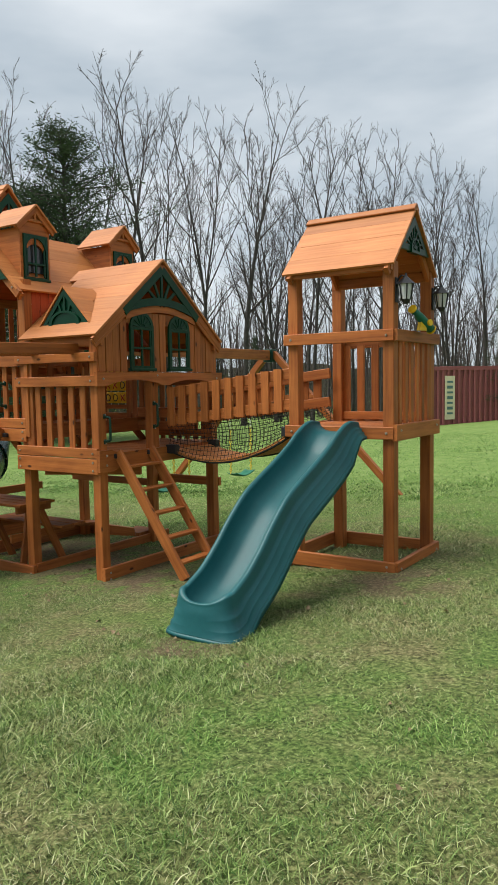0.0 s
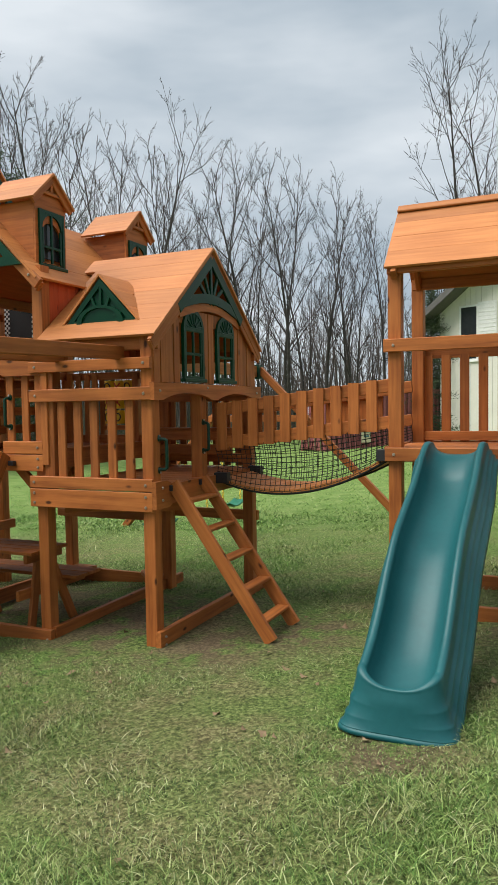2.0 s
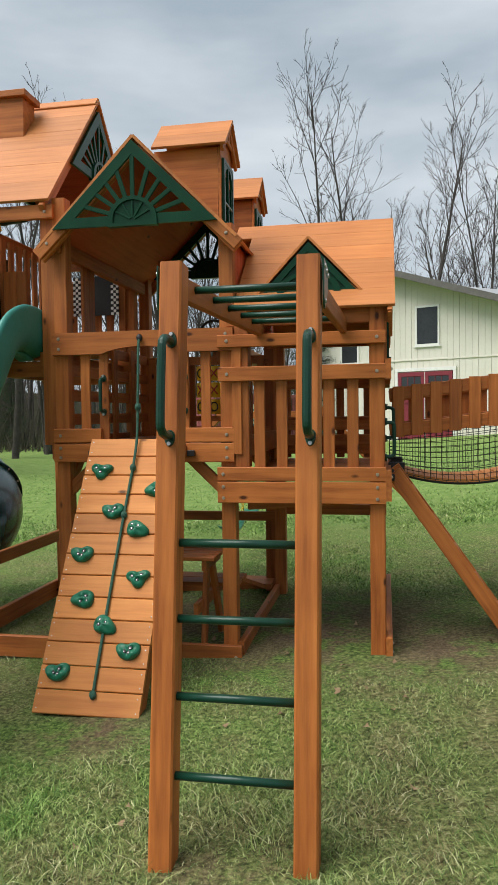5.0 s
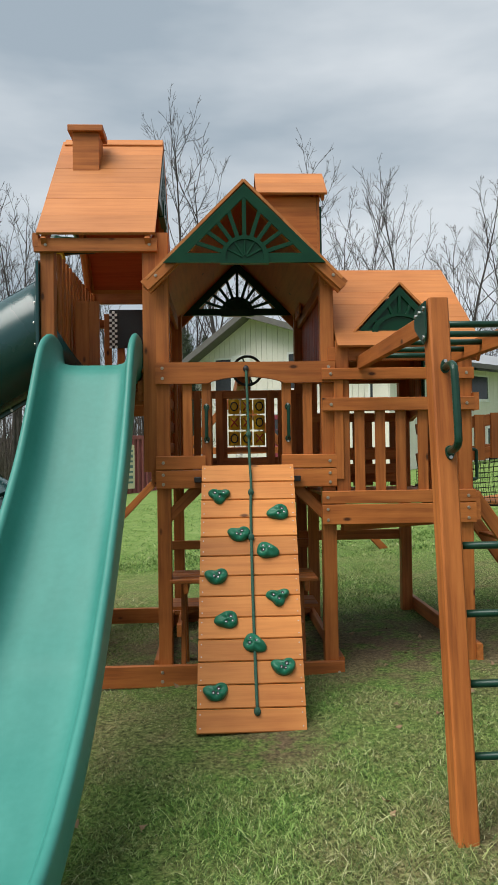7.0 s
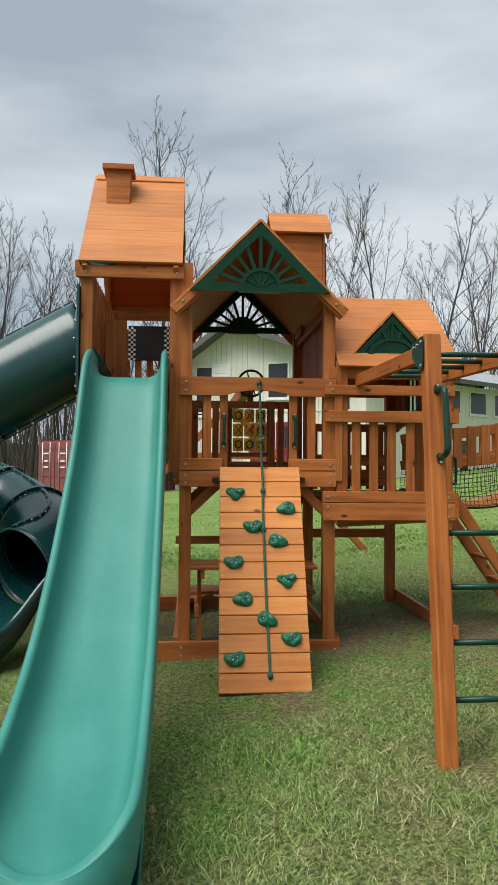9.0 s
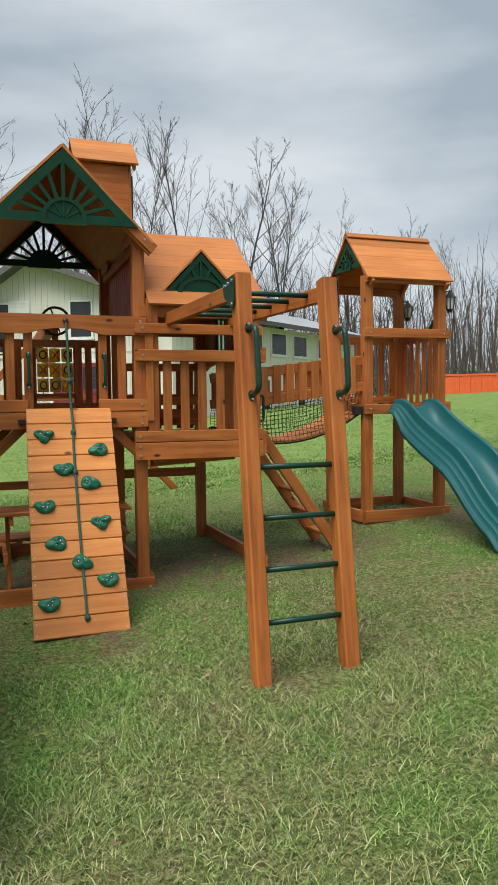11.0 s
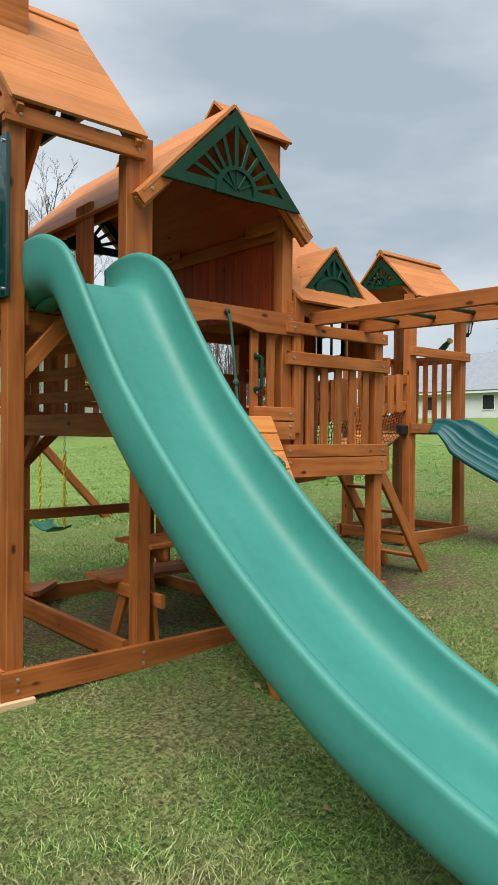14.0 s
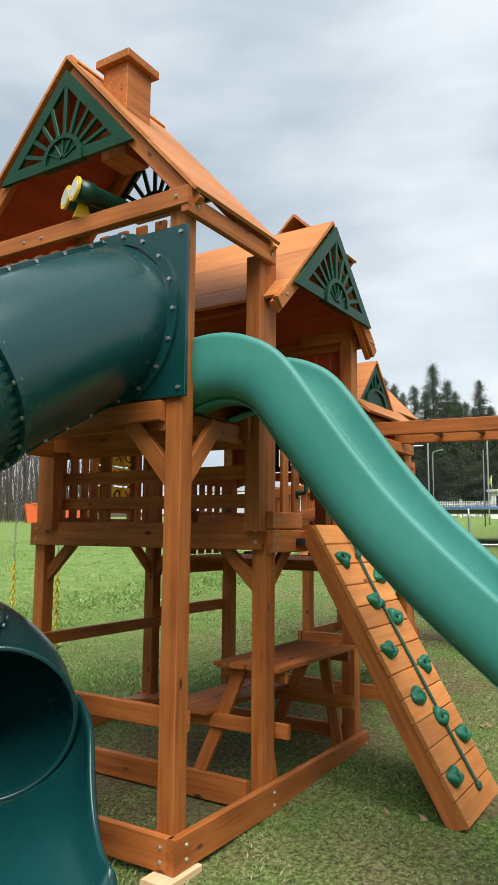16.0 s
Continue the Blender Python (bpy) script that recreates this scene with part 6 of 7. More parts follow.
def build_house():
    hs = thing("house", (-1.0, 25.0, ground_z(-1, 25)), "cream-sided house with grey metal roof and red double doors", "house")
    g = -0.15
    # gable end: s runs along the wall from the point below the peak, z up
    ang = radians(-25)
    u, back = Vector((math.cos(ang), math.sin(ang), 0)), Vector((-math.sin(ang), math.cos(ang), 0))
    p0 = Vector((-4.87, 25.0, 0))
    m = flat(u, (0, 0, 1), p0)
    at = lambda s, z, out=0.0: p0 + u * s - back * out + Vector((0, 0, z))
    sl, sr, zp = -2.2, 4.8, 5.97
    top = lambda s: zp + (0.68 * s if s < 0 else -0.345 * s)
    n = 35
    for i in range(n):
        a, b = sl + (sr - sl) * i / n + 0.004, sl + (sr - sl) * (i + 1) / n - 0.004
        pts = [(a, g), (b, g), (b, top(b)), (a, top(a))] if not a < 0 < b else [(a, g), (b, g), (b, top(b)), (0, zp), (a, top(a))]
        part("siding_board", plate_bm(pts, 0.04), SIDING, hs, m=m)
    body = [(sl, g), (sr, g), (sr, top(sr) - 0.03), (0, zp - 0.03), (sl, top(sl) - 0.03)]
    part("wall", plate_bm(body, 9.0), SIDING, hs, m=flat(u, (0, 0, 1), p0 + back * 4.53))
    board("band", at(sl, 2.95, 0.03), at(sr, 2.95, 0.03), 0.03, 0.05, hs, SIDING)
    for s0, s1, k in ((0.0, sl - 0.75, 0.68), (0.0, sr + 0.5, -0.345)):
        z1 = zp + 0.02 + k * s1
        part("roof", plate_bm([(s0, zp + 0.02), (s1, z1), (s1, z1 + 0.12), (s0, zp + 0.14)], 10.6), METALROOF, hs, m=flat(u, (0, 0, 1), p0 + back * 4.6))
        board("barge_board", at(s0, zp + 0.05, 0.73), at(s1, z1 + 0.05, 0.73), 0.03, 0.2, hs, SOFFIT)
        part("soffit", plate_bm([(s0, zp - 0.012), (s1, z1 - 0.032), (s1, z1 - 0.004), (s0, zp + 0.016)], 0.66), SOFFIT, hs, m=flat(u, (0, 0, 1), p0 - back * 0.36))
    for s0, s1, z0, z1 in ((-1.35, -0.76, 2.87, 4.58), (1.4, 2.1, 3.45, 4.62), (4.2, 4.68, 2.95, 3.5)):
        house_window(hs, m, (s0 + s1) / 2, z0, s1 - s0, z1 - z0)
    pn = part("panel", plate_bm([(-0.72, 3.65), (-0.03, 3.65), (-0.03, 4.70), (-0.72, 4.70)], 0.03), WHITE, hs, "white louvred panel", m=flat(u, (0, 0, 1), p0 - back * 0.04))
    for i in range(8):
        board("louvre", at(-0.68, 3.74 + 0.125 * i, 0.06), at(-0.07, 3.74 + 0.125 * i, 0.06), 0.012, 0.02, pn, WHITE)
    # red double doors with glazed tops and crossed braces, in a white surround
    for k, (a, b) in enumerate(((0.76, 1.66), (1.69, 2.59))):
        dr = part("door", plate_bm([(a, 0.02), (b, 0.02), (b, 2.55), (a, 2.55)], 0.05), DOORRED, hs, "dark red boarded door with crossed braces", m=flat(u, (0, 0, 1), p0 - back * 0.05))
        for zz in (0.10, 1.62, 2.48):
            board("door_rail", at(a, zz, 0.085), at(b, zz, 0.085), 0.025, 0.13, dr, DOORRED)
        for ss in (a + 0.06, b - 0.06):
            board("door_stile", at(ss, 0.03, 0.084), at(ss, 2.54, 0.084), 0.025, 0.11, dr, DOORRED, up=u)
        board("brace", at(a + 0.1, 0.18, 0.082), at(b - 0.1, 1.55, 0.082), 0.02, 0.09, dr, DOORRED)
        board("brace", at(a + 0.1, 1.55, 0.080), at(b - 0.1, 0.18, 0.080), 0.02, 0.09, dr, DOORRED)
        part("pane", plate_bm([(a + 0.12, 1.70), (b - 0.12, 1.70), (b - 0.12, 2.40), (a + 0.12, 2.40)], 0.012), WINDOWDARK, dr, m=flat(u, (0, 0, 1), p0 - back * 0.083))
        for q in (1 / 3, 2 / 3):
            s = a + 0.12 + (b - a - 0.24) * q
            board("glazing_bar", at(s, 1.70, 0.095), at(s, 2.40, 0.095), 0.014, 0.022, dr, DOORRED, up=u)
        board("glazing_bar", at(a + 0.12, 2.05, 0.095), at(b - 0.12, 2.05, 0.095), 0.014, 0.022, dr, DOORRED)
    for s in (0.69, 1.675, 2.66):
        board("door_trim", at(s, 0.0, 0.06), at(s, 2.58, 0.06), 0.05, 0.1 if s != 1.675 else 0.025, hs, WHITE, up=u)
    board("door_trim", at(0.64, 2.63, 0.06), at(2.71, 2.63, 0.06), 0.05, 0.11, hs, WHITE)
    # red cupola on the ridge
    c = Vector((0.45, 27.6, 0))
    cu = part("cupola", bm_box((c.x - 0.5, c.y - 0.5, 4.6), (c.x + 0.5, c.y + 0.5, 6.1)), DOORRED, hs, "dark red louvred cupola")
    part("cupola_roof", disc_bm(0.85, 0.42, 4, 0.05), METALROOF, cu, m=Matrix.Translation((c.x, c.y, 6.32)) @ pose(0, 0, 0, 0, 0, 45))
    for k in range(6):
        board("louvre", (c.x - 0.42, c.y - 0.51, 5.2 + 0.13 * k), (c.x + 0.42, c.y - 0.51, 5.2 + 0.13 * k), 0.03, 0.05, cu, DOORRED)
    # long wing that runs back to the right of the gable
    ang = radians(36)
    wu, wb = Vector((math.cos(ang), math.sin(ang), 0)), Vector((-math.sin(ang), math.cos(ang), 0))
    w0 = Vector((-0.6, 22.6, 0))
    wm = flat(wu, (0, 0, 1), w0)
    length, n = 13.5, 54
    for i in range(n):
        a, b = length * i / n + 0.004, length * (i + 1) / n - 0.004
        part("siding_board", plate_bm([(a, g), (b, g), (b, 4.12), (a, 4.12)], 0.04), SIDING, hs, m=wm)
    part("wall", plate_bm([(0, g), (length, g), (length, 4.10), (0, 4.10)], 6.0), SIDING, hs, m=flat(wu, (0, 0, 1), w0 + wb * 3.03))
    for y0, y1 in ((-0.7, 3.0), (6.7, 3.0)):
        rm = flat(wb, (0, 0, 1), w0 + wu * (length / 2))
        part("roof", plate_bm([(y0, 4.14), (y1, 5.3), (y1, 5.4), (y0, 4.24)], length + 0.6), METALROOF, hs, m=rm)
    board("fascia", w0 - wb * 0.71 + Vector((0, 0, 4.16)), w0 - wb * 0.71 + wu * length + Vector((0, 0, 4.16)), 0.03, 0.17, hs, SOFFIT)
    for s, z0, w, h in ((4.85, 3.1, 1.0, 0.8), (6.6, 3.1, 1.05, 0.8), (8.3, 3.1, 1.05, 0.8), (10.4, 3.1, 1.05, 0.8), (3.2, 0.75, 0.6, 1.3), (5.6, 0.75, 0.6, 1.3), (8.4, 0.75, 0.6, 1.3), (11.2, 0.75, 0.6, 1.3)):
        house_window(hs, wm, s, z0, w, h)
    c = Matrix.Translation((-4.5, 0.0, 1.25))
    hs.matrix_world = c @ Matrix.Scale(1.2, 4) @ c.inverted() @ WORLD[hs]


def house_window(hs, m, x, z0, w, h):
    """A window set on a wall whose own axes are m: x along it, z up."""
    o = m @ Matrix.Translation((x, 0, 0))
    out = (m.to_3x3() @ Vector((0, -1, 0)))
    if out.y > 0:
        out = -out
    shift = Matrix.Translation(out * 0.03)
    win = part("window", ring_bm([(-w / 2 - 0.06, z0 - 0.06), (w / 2 + 0.06, z0 - 0.06), (w / 2 + 0.06, z0 + h + 0.06), (-w / 2 - 0.06, z0 + h + 0.06)], [(-w / 2, z0), (w / 2, z0), (w / 2, z0 + h), (-w / 2, z0 + h)], 0.06), WHITE, hs, m=shift @ o)
    part("pane", plate_bm([(-w / 2, z0), (w / 2, z0), (w / 2, z0 + h), (-w / 2, z0 + h)], 0.01), WINDOWDARK, win, m=shift @ o)
    part("sill", plate_bm([(-w / 2 - 0.1, z0 - 0.10), (w / 2 + 0.1, z0 - 0.10), (w / 2 + 0.1, z0 - 0.062), (-w / 2 - 0.1, z0 - 0.062)], 0.1), WHITE, win, m=shift @ o)


DOORRED = plain("dark_red_door_paint", (0.17, 0.016, 0.03), (0.23, 0.026, 0.042), 0.5, scale=3.0)
build_house()


def build_container():
    """A steel shipping container: ribbed sides, double doors with bars."""
    L, W, H = 6.06, 2.44, 2.55
    ct = thing("shipping_container", (0, 0, 0), "weathered oxide-red steel shipping container on the grass", "shipping container")
    body = part("body", bm_box((0.05, 0.06, 0.12), (L - 0.05, W - 0.06, H - 0.04)), CONTAINER, ct)
    n = 26
    for side in (0.02, W - 0.02):
        for i in range(n):
            x = 0.2 + (L - 0.4) * i / (n - 1)
            me = shared("rib", lambda: stick_bm(H - 0.3, 0.08, 0.1, 0.02), CONTAINER)
            place(new("rib", me), Matrix.Translation((x, side, H / 2 + 0.02)) @ pose(0, 0, 0, 0, 90, 0), body)
    for x in (0.08, L - 0.08):
        for yy in (0.05, W - 0.05):
            board("corner_post", (x, yy, 0.0), (x, yy, H), 0.16, 0.14, ct, CONTAINER, up=(1, 0, 0))
    for yy in (0.03, W - 0.03):
        for z in (0.08, H - 0.05):
            board("side_beam", (0, yy, z), (L, yy, z), 0.1, 0.16, ct, CONTAINER)
    for yy in (0.62, 1.82):
        d = part("door", bm_box((-0.01, yy - 0.57, 0.16), (0.05, yy + 0.57, H - 0.14)), CONTAINER, ct)
        for k in (-0.3, 0.25):
            bar("lock_bar", [(-0.04, yy + k, 0.12), (-0.04, yy + k, H - 0.1)], 0.022, STEEL, d)
        for z in (0.55, 1.1, 1.65, 2.2):
            board("door_rib", (-0.02, yy - 0.5, z), (-0.02, yy + 0.5, z), 0.03, 0.06, d, CONTAINER)
        for z, w in ((2.0, 0.4), (1.7, 0.3), (1.45, 0.35)):
            board("marking_bar", (-0.045, yy - w / 2, z), (-0.045, yy + w / 2, z), 0.006, 0.06, d, WHITE)
    sg = part("sign", bm_box((1.60, -0.05, 0.45), (2.02, -0.03, H - 0.35)), SIGNCREAM, ct, "cream panel with dark writing")
    for i in range(7):
        z = 0.7 + 0.21 * i
        board("writing_bar", (1.69, -0.055, z), (1.93, -0.055, z), 0.006, 0.12 if i % 2 else 0.08, sg, SIGNINK)
    ang = 42.7
    ct.matrix_world = Matrix.Translation((-11.25, 27.7, ground_z(-11.5, 27.7) - 0.13)) @ pose(0, 0, 0, 0, 0, ang)


SIGNCREAM = plain("cream_sign", (0.55, 0.50, 0.33), (0.64, 0.59, 0.42), 0.6)
SIGNINK = plain("sign_ink", (0.05, 0.12, 0.16), (0.10, 0.20, 0.16), 0.6)
build_container()


# ---- bare trees ----


class Limbs:
    """Gathers tapered limbs as plain vertex and face lists."""

    def __init__(self):
        self.v, self.f = [], []

    def limb(self, pts, r0, r1, seg):
        n = len(pts)
        side = None
        base = len(self.v)
        for i, p in enumerate(pts):
            d = (pts[min(i + 1, n - 1)] - pts[max(i - 1, 0)]).normalized()
            if side is None:
                side = d.orthogonal().normalized()
            side = (side - d * side.dot(d)).normalized()
            up = d.cross(side)
            r = r0 + (r1 - r0) * i / (n - 1)
            for k in range(seg):
                a = 2 * math.pi * k / seg
                self.v.append(tuple(p + (side * math.cos(a) + up * math.sin(a)) * r))
        for i in range(n - 1):
            for k in range(seg):
                j = (k + 1) % seg
                q = base + i * seg
                self.f.append((q + k, q + j, q + seg + j, q + seg + k))

    def mesh(self, name, mat):
        me = bpy.data.meshes.new(name)
        me.from_pydata(self.v, [], self.f)
        me.polygons.foreach_set("use_smooth", [True] * len(me.polygons))
        me.materials.append(mat)
        return me


def grow(rnd, trunk, crown, p, d, length, r, level, spread):
    """A limb that wanders and turns up towards the light, and the limbs that leave it."""
    steps = (9, 7, 5, 4)[level]
    wob = (0.05, 0.085, 0.11, 0.14)[level]
    lift = (0.02, 0.085, 0.06, 0.03)[level]
    pts, dirs = [p.copy()], [d.copy()]
    q, dd = p.copy(), d.copy()
    for i in range(steps):
        dd = (dd + Vector((rnd.gauss(0, wob), rnd.gauss(0, wob), rnd.gauss(0, wob * 0.6) + lift))).normalized()
        q = q + dd * (length / steps)
        pts.append(q.copy()), dirs.append(dd.copy())
    tip = max(0.006, r * (0.09 if level == 0 else 0.2))
    (trunk if level == 0 else crown).limb(pts, r, tip, (7, 4, 3, 3)[level])
    if level >= 3:
        return
    count = (15, 8, 5)[level]
    turn = rnd.uniform(0, 6.28)
    for i in range(count):
        t = 0.30 + 0.68 * (i + rnd.random()) / count if level == 0 else rnd.uniform(0.18, 1.0)
        k = min(int(t * steps), steps - 1)
        base = pts[k].lerp(pts[k + 1], t * steps - k)
        turn += 2.4 + rnd.gauss(0, 0.5)
        out = Vector((math.cos(turn), math.sin(turn), rnd.gauss(0, 0.12)))
        out = (out - dirs[k] * out.dot(dirs[k])).normalized()
        tilt = rnd.uniform(0.38, 0.95) * spread * (1.15 - 0.4 * t)
        nd = (dirs[k] * math.cos(tilt) + out * math.sin(tilt)).normalized()
        nl = length * rnd.uniform(0.20, 0.37) * (0.66 + 0.46 * math.sin(math.pi * min(1.0, t + 0.08))) * (1.0 if level == 0 else 0.95)
        rr = (r + (tip - r) * t) * rnd.uniform(0.38, 0.62)
        grow(rnd, trunk, crown, base, nd, nl, max(rr, (0.022, 0.010, 0.006)[level]), level + 1, spread)


def bare_tree(seed, height, stems, spread, r):
    rnd = random.Random(seed)
    trunk, crown = Limbs(), Limbs()
    for s in range(stems):
        a = 6.283 * s / stems + rnd.uniform(-0.5, 0.5)
        lean = rnd.uniform(0.0, 0.05) if stems == 1 else rnd.uniform(0.03, 0.10)
        d = Vector((math.cos(a) * lean, math.sin(a) * lean, 1)).normalized()
        grow(rnd, trunk, crown, Vector((0.15 * math.cos(a), 0.15 * math.sin(a), -0.2)), d, height * rnd.uniform(0.78, 1.0), r * rnd.uniform(0.75, 1.15), 0, spread)
    t = thing("bare_tree", (0, 0, 0), "tall leafless deciduous tree with spreading grey branches", "tree", group="bare trees behind the lawn")
    place(new("trunk", trunk.mesh("trunk", BARK)), Matrix(), t)
    place(new("crown", crown.mesh("crown", TWIG)), Matrix(), t)
    return t, max(p[2] for p in crown.v)


def plant_trees():
    kinds = [bare_tree(3, 16, 2, 0.90, 0.13), bare_tree(8, 17, 1, 0.98, 0.16), bare_tree(15, 15, 3, 0.84, 0.11), bare_tree(21, 16, 1, 0.96, 0.14), bare_tree(34, 15, 2, 0.92, 0.13)]
    # azimuth to the left of +y, seen from (-3, 0); distance; height
    spots = [(50, 38, 13.5), (46.5, 36, 14.8), (43.4, 35, 14.3), (40.2, 36, 14.5), (37, 35, 14.5), (33.8, 38, 14.6), (31, 37, 15.4), (28.2, 40, 14.6), (25.4, 38, 13.6), (22.5, 42, 14),
             (20, 41, 13.8), (17.5, 43, 13.6), (15, 44, 13.1), (12.5, 46, 12.6), (6.6, 44.1, 18.6), (3.6, 44, 17.6), (-0.7, 43.6, 17.5), (-6.1, 43.2, 16.5), (-10.8, 43, 15), (-14.5, 42.6, 13.4), (-18.2, 42.5, 12.3),
             (-24, 48, 12), (-28, 50, 11), (-33, 52, 9.5), (55, 40, 13), (60, 42, 13), (10, 52, 11), (14, 54, 10), (35.5, 46, 13), (29.5, 48, 12.5), (45.5, 48, 13), (39, 50, 12.5), (-3.5, 52, 14), (-8.5, 54, 13), (18.5, 50, 12), (23.5, 50, 12.5), (26.6, 47, 12.5), (6.0, 52, 15), (1.8, 54, 14)]
    rnd = random.Random(5)
    used = set()
    for i, (az, d, h) in enumerate(spots):
        # the two tallest have one straight stem
        sort = {14: 3, 15: 1}.get(i, i % 5)
        k, base_h = kinds[sort]
        a = radians(az)
        x, y = -3 - d * math.sin(a), d * math.cos(a)
        m = Matrix.Translation((x, y, ground_z(x, y) - 0.1)) @ pose(0, 0, 0, 0, 0, rnd.uniform(0, 360)) @ Matrix.Scale(1.21 * h / base_h, 4)
        if sort in used:
            c = copy_thing(k, m)
            c.matrix_basis = m
        else:
            used.add(sort)
            k.matrix_world = m


plant_trees()


def build_woods():
    """Far thicket: countless thin trunks and brush behind the trees."""
    rnd = random.Random(77)
    L = Limbs()
    for i in range(1500):
        az = radians(rnd.uniform(-38, 74))
        d = rnd.uniform(48, 75)
        x, y = -3 - d * math.sin(az), d * math.cos(az)
        p = Vector((x, y, ground_z(x, y) - 0.2))
        h = rnd.uniform(4.5, 10.5)
        pts = [p]
        q = p.copy()
        lean = Vector((rnd.gauss(0, 0.09), rnd.gauss(0, 0.09), 1)).normalized()
        for k in range(4):
            q = q + (lean + Vector((rnd.gauss(0, 0.07), rnd.gauss(0, 0.07), 0))) * (h / 4)
            pts.append(q.copy())
        L.limb(pts, rnd.uniform(0.05, 0.13), 0.012, 3)
        for b in range(7):
            k = rnd.randint(1, 3)
            base = pts[k].lerp(pts[k + 1], rnd.random())
            dv = Vector((rnd.gauss(0, 0.6), rnd.gauss(0, 0.6), rnd.uniform(0.5, 1.2))).normalized()
            L.limb([base, base + dv * rnd.uniform(0.5, 1.1), base + (dv + Vector((0, 0, 0.3))) * rnd.uniform(1.2, 2.4)], 0.022, 0.008, 3)
    tagged(new("far_thicket", L.mesh("far_thicket", SAPLING)), "dense grey-brown leafless thicket behind the lawn", "woods", kind="stuff")
    # low brush along the edge of the wood
    B = Limbs()
    for i in range(7600):
        az = radians(rnd.uniform(-38, 74))
        d = rnd.uniform(43, 66)
        x, y = -3 - d * math.sin(az), d * math.cos(az)
        p = Vector((x, y, ground_z(x, y) - 0.1))
        dv = Vector((rnd.gauss(0, 0.45), rnd.gauss(0, 0.45), 1)).normalized()
        h = rnd.uniform(0.8, 4.2)
        B.limb([p, p + dv * h * 0.5, p + (dv + Vector((rnd.gauss(0, 0.3), rnd.gauss(0, 0.3), 0))) * h], 0.03, 0.006, 3)
    tagged(new("brush", B.mesh("brush", SHRUB)), "low dead brush and saplings at the wood's edge", "brush", kind="stuff")
    # wooded rise far behind
    xs = np.linspace(-70, 80, 60)
    verts, faces = [], []
    for i, a in enumerate(xs):
        az = radians(a)
        d = 90
        x, y = -3 - d * math.sin(az), d * math.cos(az)
        z = 3.4 + 1.4 * noise.noise((a * 0.12, 0, 0)) + 0.5 * noise.noise((a * 0.9, 3, 0))
        verts += [(x, y, -3.0), (x, y, z)]
        if i:
            faces.append((2 * i - 2, 2 * i, 2 * i + 1, 2 * i - 1))
    me = bpy.data.meshes.new("wooded_rise")
    me.from_pydata(verts, [], faces)
    me.materials.append(SHRUB)
    tagged(new("wooded_rise", me), "far wooded rise in dull brown", "backdrop", kind="structure")


build_woods()


# ---- conifers ----


def conifer(seed, height, width, loose):
    """A conifer: trunk, and drooping boughs set with many small needle sprays."""
    rnd = random.Random(seed)
    T = Limbs()
    T.limb([Vector((0, 0, -0.2)), Vector((0, 0, height * 0.5)), Vector((0, 0, height))], height * 0.016, 0.02, 6)
    v, f = [], []
    boughs = int(height * 17)
    for i in range(boughs):
        t = (i + rnd.random()) / boughs
        z = height * (0.07 + 0.92 * t)
        reach = width * (1 - t) ** (0.5 if loose > 0.9 else 0.95) * rnd.uniform(0.6, 1.12) * (1 + loose * rnd.gauss(0, 0.25)) + 0.15
        a = rnd.uniform(0, 6.283)
        o = Vector((math.cos(a), math.sin(a), 0))
        rise = rnd.uniform(-0.25, 0.15) + loose * 0.35
        T.limb([Vector((0, 0, z)), Vector((0, 0, z)) + o * reach * 0.6 + Vector((0, 0, rise * reach * 0.6)), Vector((0, 0, z)) + o * reach + Vector((0, 0, rise * reach))], 0.035, 0.008, 3)
        n = int(44 + reach * 80)
        for k in range(n):
            s = rnd.uniform(0.18, 1.05)
            c = Vector((0, 0, z)) + o * reach * s + Vector((0, 0, rise * reach * s)) + Vector((rnd.gauss(0, 0.17), rnd.gauss(0, 0.17), rnd.gauss(0, 0.14)))
            size = rnd.uniform(0.045, 0.10)
            u = Vector((rnd.gauss(0, 1), rnd.gauss(0, 1), rnd.gauss(0, 0.6))).normalized()
            w = u.orthogonal().normalized()
            w = (w + u.cross(w) * rnd.gauss(0, 1)).normalized()
            b = len(v)
            v.extend([tuple(c - u * size), tuple(c + w * size * 0.2), tuple(c + u * size * 1.2), tuple(c - w * size * 0.2)])
            f.append((b, b + 1, b + 2, b + 3))
    t = thing("conifer", (0, 0, 0), "dark green conifer with an uneven feathery crown", "tree", group="conifers round the lawn")
    place(new("trunk", T.mesh("trunk", BARK)), Matrix(), t)
    me = bpy.data.meshes.new("crown")
    me.from_pydata(v, [], f)
    me.materials.append(PINE if loose > 0.9 else NEEDLE)
    place(new("crown", me), Matrix(), t)
    return t


